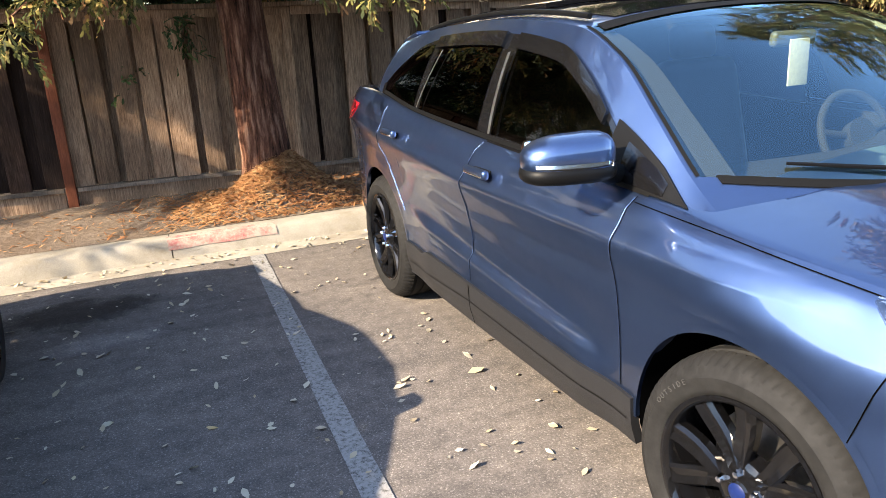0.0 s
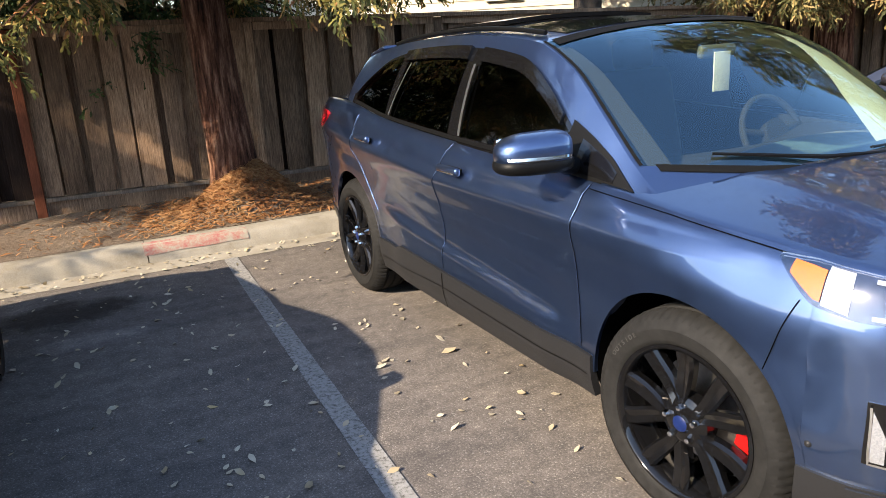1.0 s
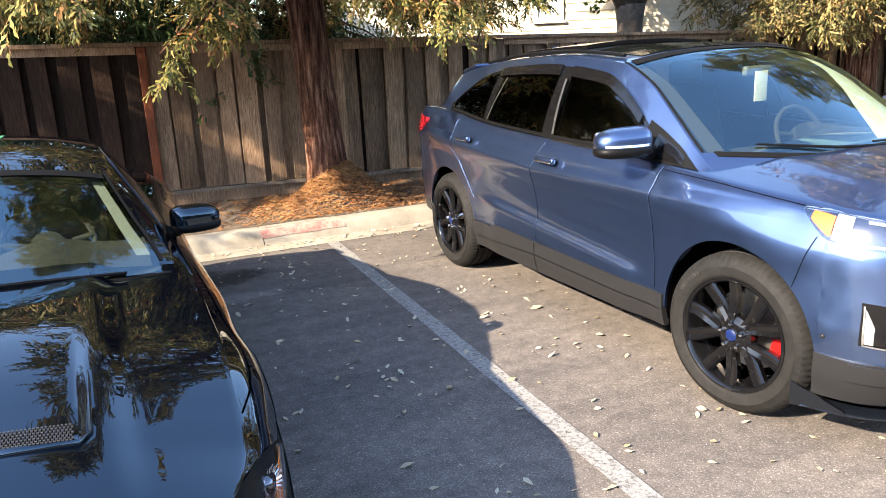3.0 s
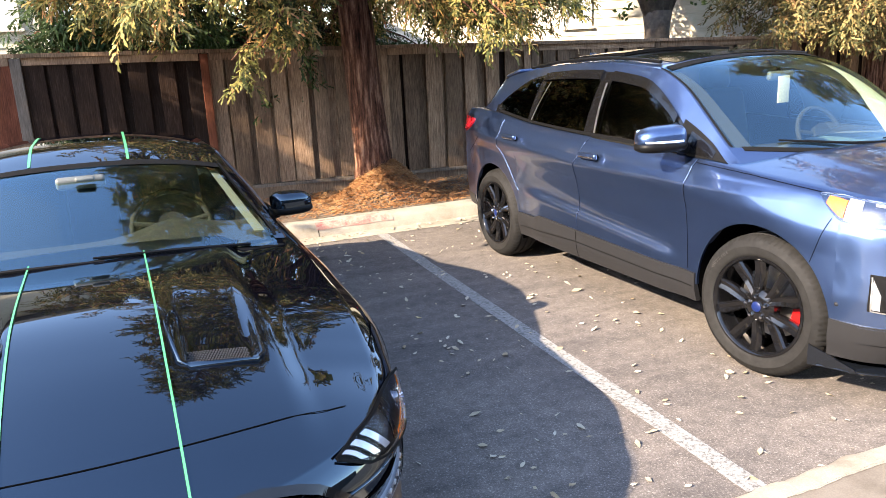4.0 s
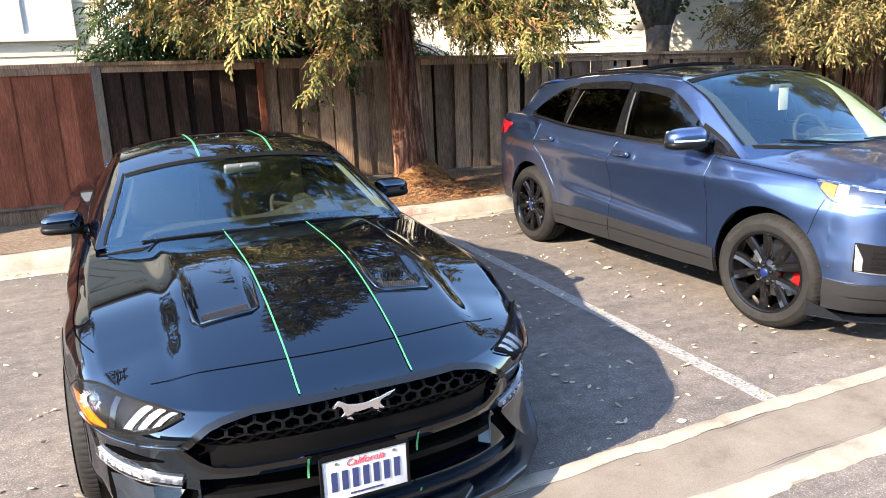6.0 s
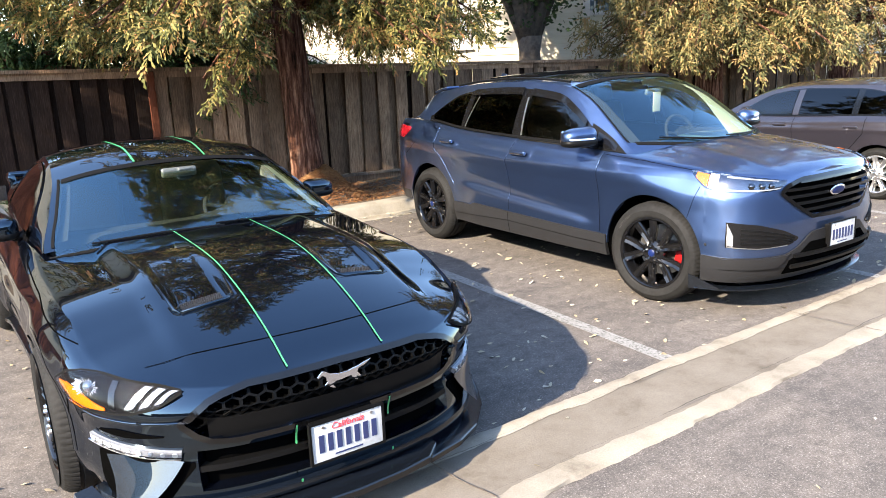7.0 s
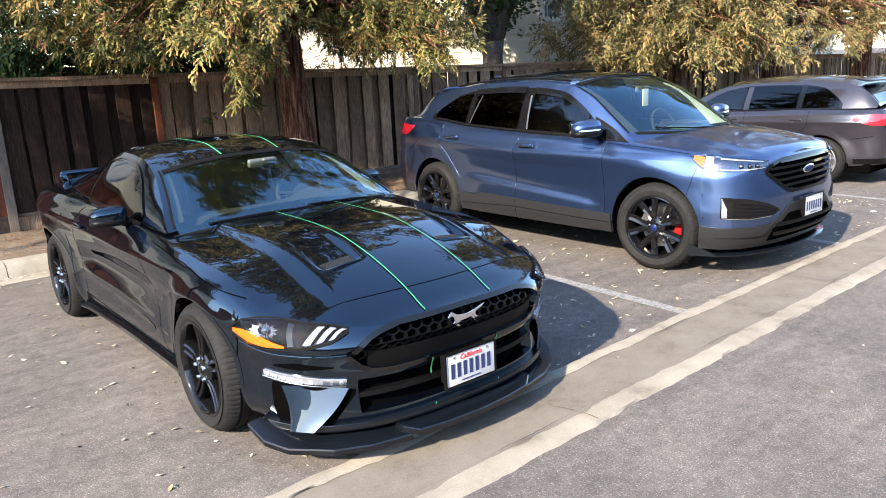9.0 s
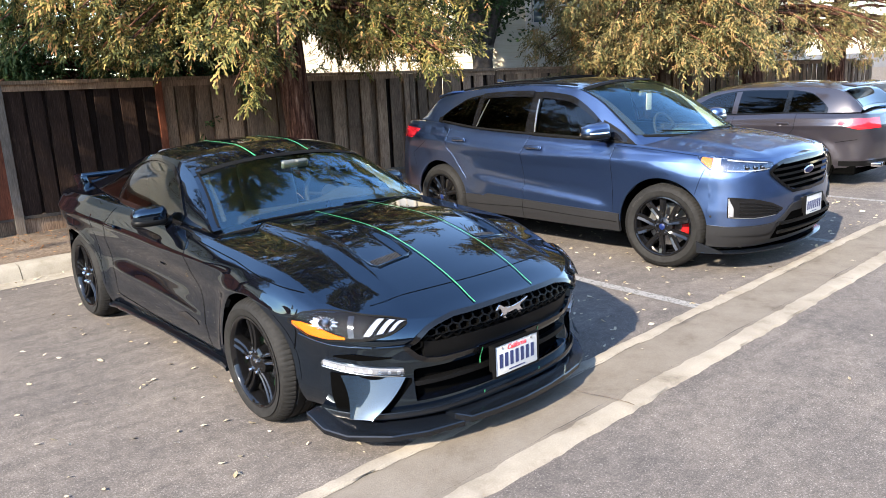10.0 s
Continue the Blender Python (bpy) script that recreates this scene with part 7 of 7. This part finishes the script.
        for d in (-0.0016, 0.0016):
            verts.append((x, yy + d, sh.top_z(x, yy + d) + 0.002))
    under(new("panel_gap", mesh_of("panel_gap", verts, grid_faces(24, 2), M_DARK)), car)
    number_plate(car, (-0.02, -1.02, 0.375), M_BLACKPLASTIC, "California")
    wing = rounded_box("rear_wing", (1.36, 0.24, 0.045), (0, 3.5, 1.035), M_BLACKPAINT, car, 0.02, (-6, 0, 0))
    for sd in (1, -1):
        rounded_box("wing_end", (0.06, 0.22, 0.1), (0.65 * sd, 3.48, 0.99), M_BLACKPAINT, car, 0.02, (-6, 14 * sd, 0))
    interior(car, 0.74, 0.55, 0.955, 1.75, 1.08, 2.5, 0.36, (0.0, 1.0, 1.215), M_SEAT)
    seam("shade_band", cab.top, [(1.165, u) for u in np.linspace(-0.93, 0.93, 14)], M_COWL, car, 1, 0.05, 0.003)
    patch("headliner", cab.top, 1.34, 2.3, -0.95, 0.95, M_GREYTRIM, car, off=-0.035, depth=0.0, n=14, m=12)
    rounded_box("mirror_sensor", (0.08, 0.04, 0.02), (0.02, 0.95, 1.235), M_MIRRORBACK, car, 0.01)
    for x0, x1 in ((0.62, 0.02), (0.06, -0.58)):
        wiper(car, [cab.top(0.612, x0 / 0.79, 1, 0.008), cab.top(0.618, (x0 + x1) / 2 / 0.79, 1, 0.012), cab.top(0.632, x1 / 0.79, 1, 0.008)])
    box_part("underbody", (-0.74, -0.42, 0.15), (0.74, 3.2, 0.3), M_DARK, car, 0.02)
    return car


# ---------------------------------------------------------------- hatchbacks
def hatchback(at, label, M_COAT):
    car = empty("hatchback_car", label, "car", at=at)
    arches = [(0.0, 0.315, 0.36), (2.578, 0.315, 0.36)]

    def crease(y, z):
        r = 0.014 * math.exp(-((z - np.interp(y, [0, 2.6], [0.78, 0.84])) / 0.03) ** 2)
        r += 0.014 * math.exp(-((z - 0.45) / 0.04) ** 2) * step(0.4, 0.7, y) * (1 - step(1.9, 2.2, y))
        return r + flare(y, z, arches, 0.018)

    sh = Shell(
        outline=[(-0.82, 0), (-0.8, 0.35), (-0.7, 0.6), (-0.45, 0.79), (0.0, 0.86), (1.0, 0.88), (2.0, 0.88), (2.6, 0.87), (3.0, 0.83), (3.28, 0.70), (3.4, 0.4), (3.43, 0)],
        shoulder=[(-0.82, 0.70), (-0.4, 0.82), (0.2, 0.92), (0.5, 0.945), (1.5, 0.97), (2.5, 1.0), (3.2, 1.0), (3.43, 0.97)],
        centre=[(-0.82, 0.72), (-0.4, 0.88), (0.4, 1.0), (3.1, 1.03), (3.43, 0.99)],
        sill=[(-0.82, 0.22), (0.4, 0.2), (2.2, 0.22), (3.43, 0.3)],
        arches=arches,
        front=[(0.2, 0.08), (0.5, 0.0), (0.9, 0.08)], rear=[(0.3, 0.06), (0.55, 0.0), (0.8, 0.03), (1.02, 0.1)],
        flank=[(0, 0.06), (0.15, 0.03), (0.45, 0.03), (0.75, 0.0), (0.9, 0.02), (1, 0.085)], crease=crease, cowl=0.42, deck=3.05)
    sx, sy = sh.s_of_x, sh.s_of_y
    body(car, sh, M_COAT)
    liners(car, sh, arches)
    cab = Cabin(
        belt_x=[(0.35, 0.77), (1.0, 0.795), (2.0, 0.795), (2.8, 0.76), (3.22, 0.68)],
        belt_z=[(0.35, 0.945), (1.5, 0.975), (2.5, 1.005), (3.22, 1.02)],
        rail_x=[(0.35, 0.765), (0.8, 0.655), (1.2, 0.60), (2.0, 0.585), (2.8, 0.59), (3.22, 0.62)],
        rail_z=[(0.35, 0.955), (0.7, 1.15), (1.1, 1.30), (1.6, 1.355), (2.2, 1.36), (2.75, 1.335), (2.98, 1.265), (3.12, 1.15), (3.22, 1.04)],
        dome=[(0.35, 0.05), (1.2, 0.065), (2.4, 0.06), (3.22, 0.02)], bow=[(0.35, 0.2), (1.2, 0.06), (3.22, 0.06)])
    patch("windshield", cab.top, 0.37, 1.12, -0.94, 0.94, M_WINDSHIELD, car, off=0.0, depth=0.0, n=18, m=18)
    patch("roof", cab.top, 1.12, 2.9, -1.0, 1.0, M_COAT, car, off=0.0, depth=0.0, n=28, m=20)
    patch("rear_window", cab.top, 2.95, 3.19, -0.9, 0.9, M_TINT, car, off=0.003, depth=0.0, n=12, m=16)
    patch("tailgate_backing", cab.top, 2.89, 3.22, -1.0, 1.0, M_COAT, car, off=-0.004, depth=0.0, n=12, m=16)
    rounded_box("roof_spoiler", (1.1, 0.2, 0.035), (0, 2.97, 1.372), M_COAT, car, 0.015, (-8, 0, 0))
    hi = smooth_table((0.6, 0.2), (0.8, 0.55), (1.1, 0.8), (1.5, 0.86), (2.2, 0.84), (2.5, 0.76), (2.7, 0.45), (2.8, 0.15))
    for sd in (1, -1):
        patch("windshield_pillar", cab.top, 0.34, 1.14, 0.94, 1.0, M_COAT, car, sd, 0.0, 0.0, 16, 4)
        patch("pillar_panel", cab.flank, 0.35, 3.2, 0.0, 1.0, M_COAT, car, sd, 0.0, 0.0, 44, 12)
        patch("window_surround", cab.flank, 0.58, 2.8, 0.0, lambda y: hi(y) + 0.04, M_SATIN, car, sd, 0.003, 0.005, 44, 8, "satin window surround")
        for a, b, mat in ((0.72, 1.42, M_LIGHTTINT), (1.52, 2.2, M_TINT), (2.28, 2.76, M_TINT)):
            # black sheet behind the glass stands for the dim cabin
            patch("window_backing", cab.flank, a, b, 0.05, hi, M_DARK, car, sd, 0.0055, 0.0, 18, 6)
            patch("side_window", cab.flank, a, b, 0.05, hi, mat, car, sd, 0.0085, 0.0, 18, 6)
        patch("door_pillar", cab.flank, 1.43, 1.51, 0.03, lambda y: hi(y), M_COAT, car, sd, 0.007, 0.005, 5, 6)
        side = lambda s, z, k, off: sh.at(s, z, k, off)
        for a in arches:
            arch_lip(car, sh, a, M_COAT, sd, 0.03, 0.003)
        for pts in ([(sy(0.6), 0.3), (sy(0.62), 0.93)], [(sy(1.5), 0.3), (sy(1.48), 0.96)], [(sy(2.2), 0.55), (sy(2.4), 0.8), (sy(2.4), 0.99)], [(sy(0.6), 0.3), (sy(2.1), 0.3)], [(sy(2.95), 0.62), (sy(3.2), 0.66)]):
            seam("panel_gap", side, pts, M_DARK, car, sd, 0.006, 0.002)
        for hy in (1.3, 2.25):
            rounded_box("door_handle", (0.03, 0.18, 0.03), sh.at(sy(hy), 0.86, sd, 0.014), M_COAT, car, 0.012)
        patch("tail_lamp", side, sy(2.98), sh.s_of_x_rear(0.42), lin((sy(2.98), 0.86), (sy(3.2), 0.8), (sh.length, 0.8)), lin((sy(2.98), 0.90), (sy(3.15), 0.94), (sh.length, 0.93)), M_REDLENS, car, sd, 0.01, 0.015, 20, 5, "red tail lamp")
        patch("headlamp", side, sx(0.45), sy(-0.3), 0.66, 0.76, M_LENSWHITE, car, sd, 0.008, 0.01, 16, 4)
        patch("rear_valance", side, sy(3.0), sh.length, 0.3, 0.37, M_BLACKPLASTIC, car, sd, 0.008, 0.02, 18, 3)
        side_mirror(car, sd, (0.95 * sd, 0.85, 1.03), (0.19, 0.14, 0.12), M_COAT, M_BLACKPLASTIC, (0.79 * sd, 0.84, 0.98), 10)
        for yc in (0.0, 2.578):
            wheel(car, 0.315, 0.22, 0.225, M_SILVER, 9, "single", M_STEEL, M_SILVER, 0.855, yc, sd)
    for x in (0.42, 0.5):
        v, f = lathe([(0.028, 0.0), (0.034, 0.0), (0.034, 0.12), (0.028, 0.12)], 16)
        me = mesh_of("exhaust_pipe", [(y, x0, z) for x0, y, z in v], f, M_CHROME, True, 40)
        ob = under(new("exhaust_pipe", me), car)
        ob.location = (x, 3.32, 0.31)
    pl = number_plate(car, (0, 3.44, 0.75), M_BLACKPLASTIC, "")
    pl.matrix_local = pose(0, 3.46, 0.74, 0, 0, 180)
    interior(car, 0.7, 0.35, 0.99, 1.35, 1.12, 2.4, -0.34 * -1, (0.0, 0.92, 1.24), M_SEAT)
    box_part("underbody", (-0.75, -0.65, 0.18), (0.75, 3.2, 0.3), M_DARK, car, 0.02)
    return car


blue_crossover(pose(1.17, 0.44, 0))
black_coupe(pose(-2.765, 0.335, 0))
hatchback(pose(6.28, 4.02, -0.06, 0, 0, 180), "dusty grey hatchback with silver wheels, parked nose to the fence", M_GREY)
hatchback(pose(9.2, 1.35, -0.1) @ Matrix.Diagonal((1, 1, 0.9, 1)), "white car parked beyond the grey hatchback", M_WHITE)
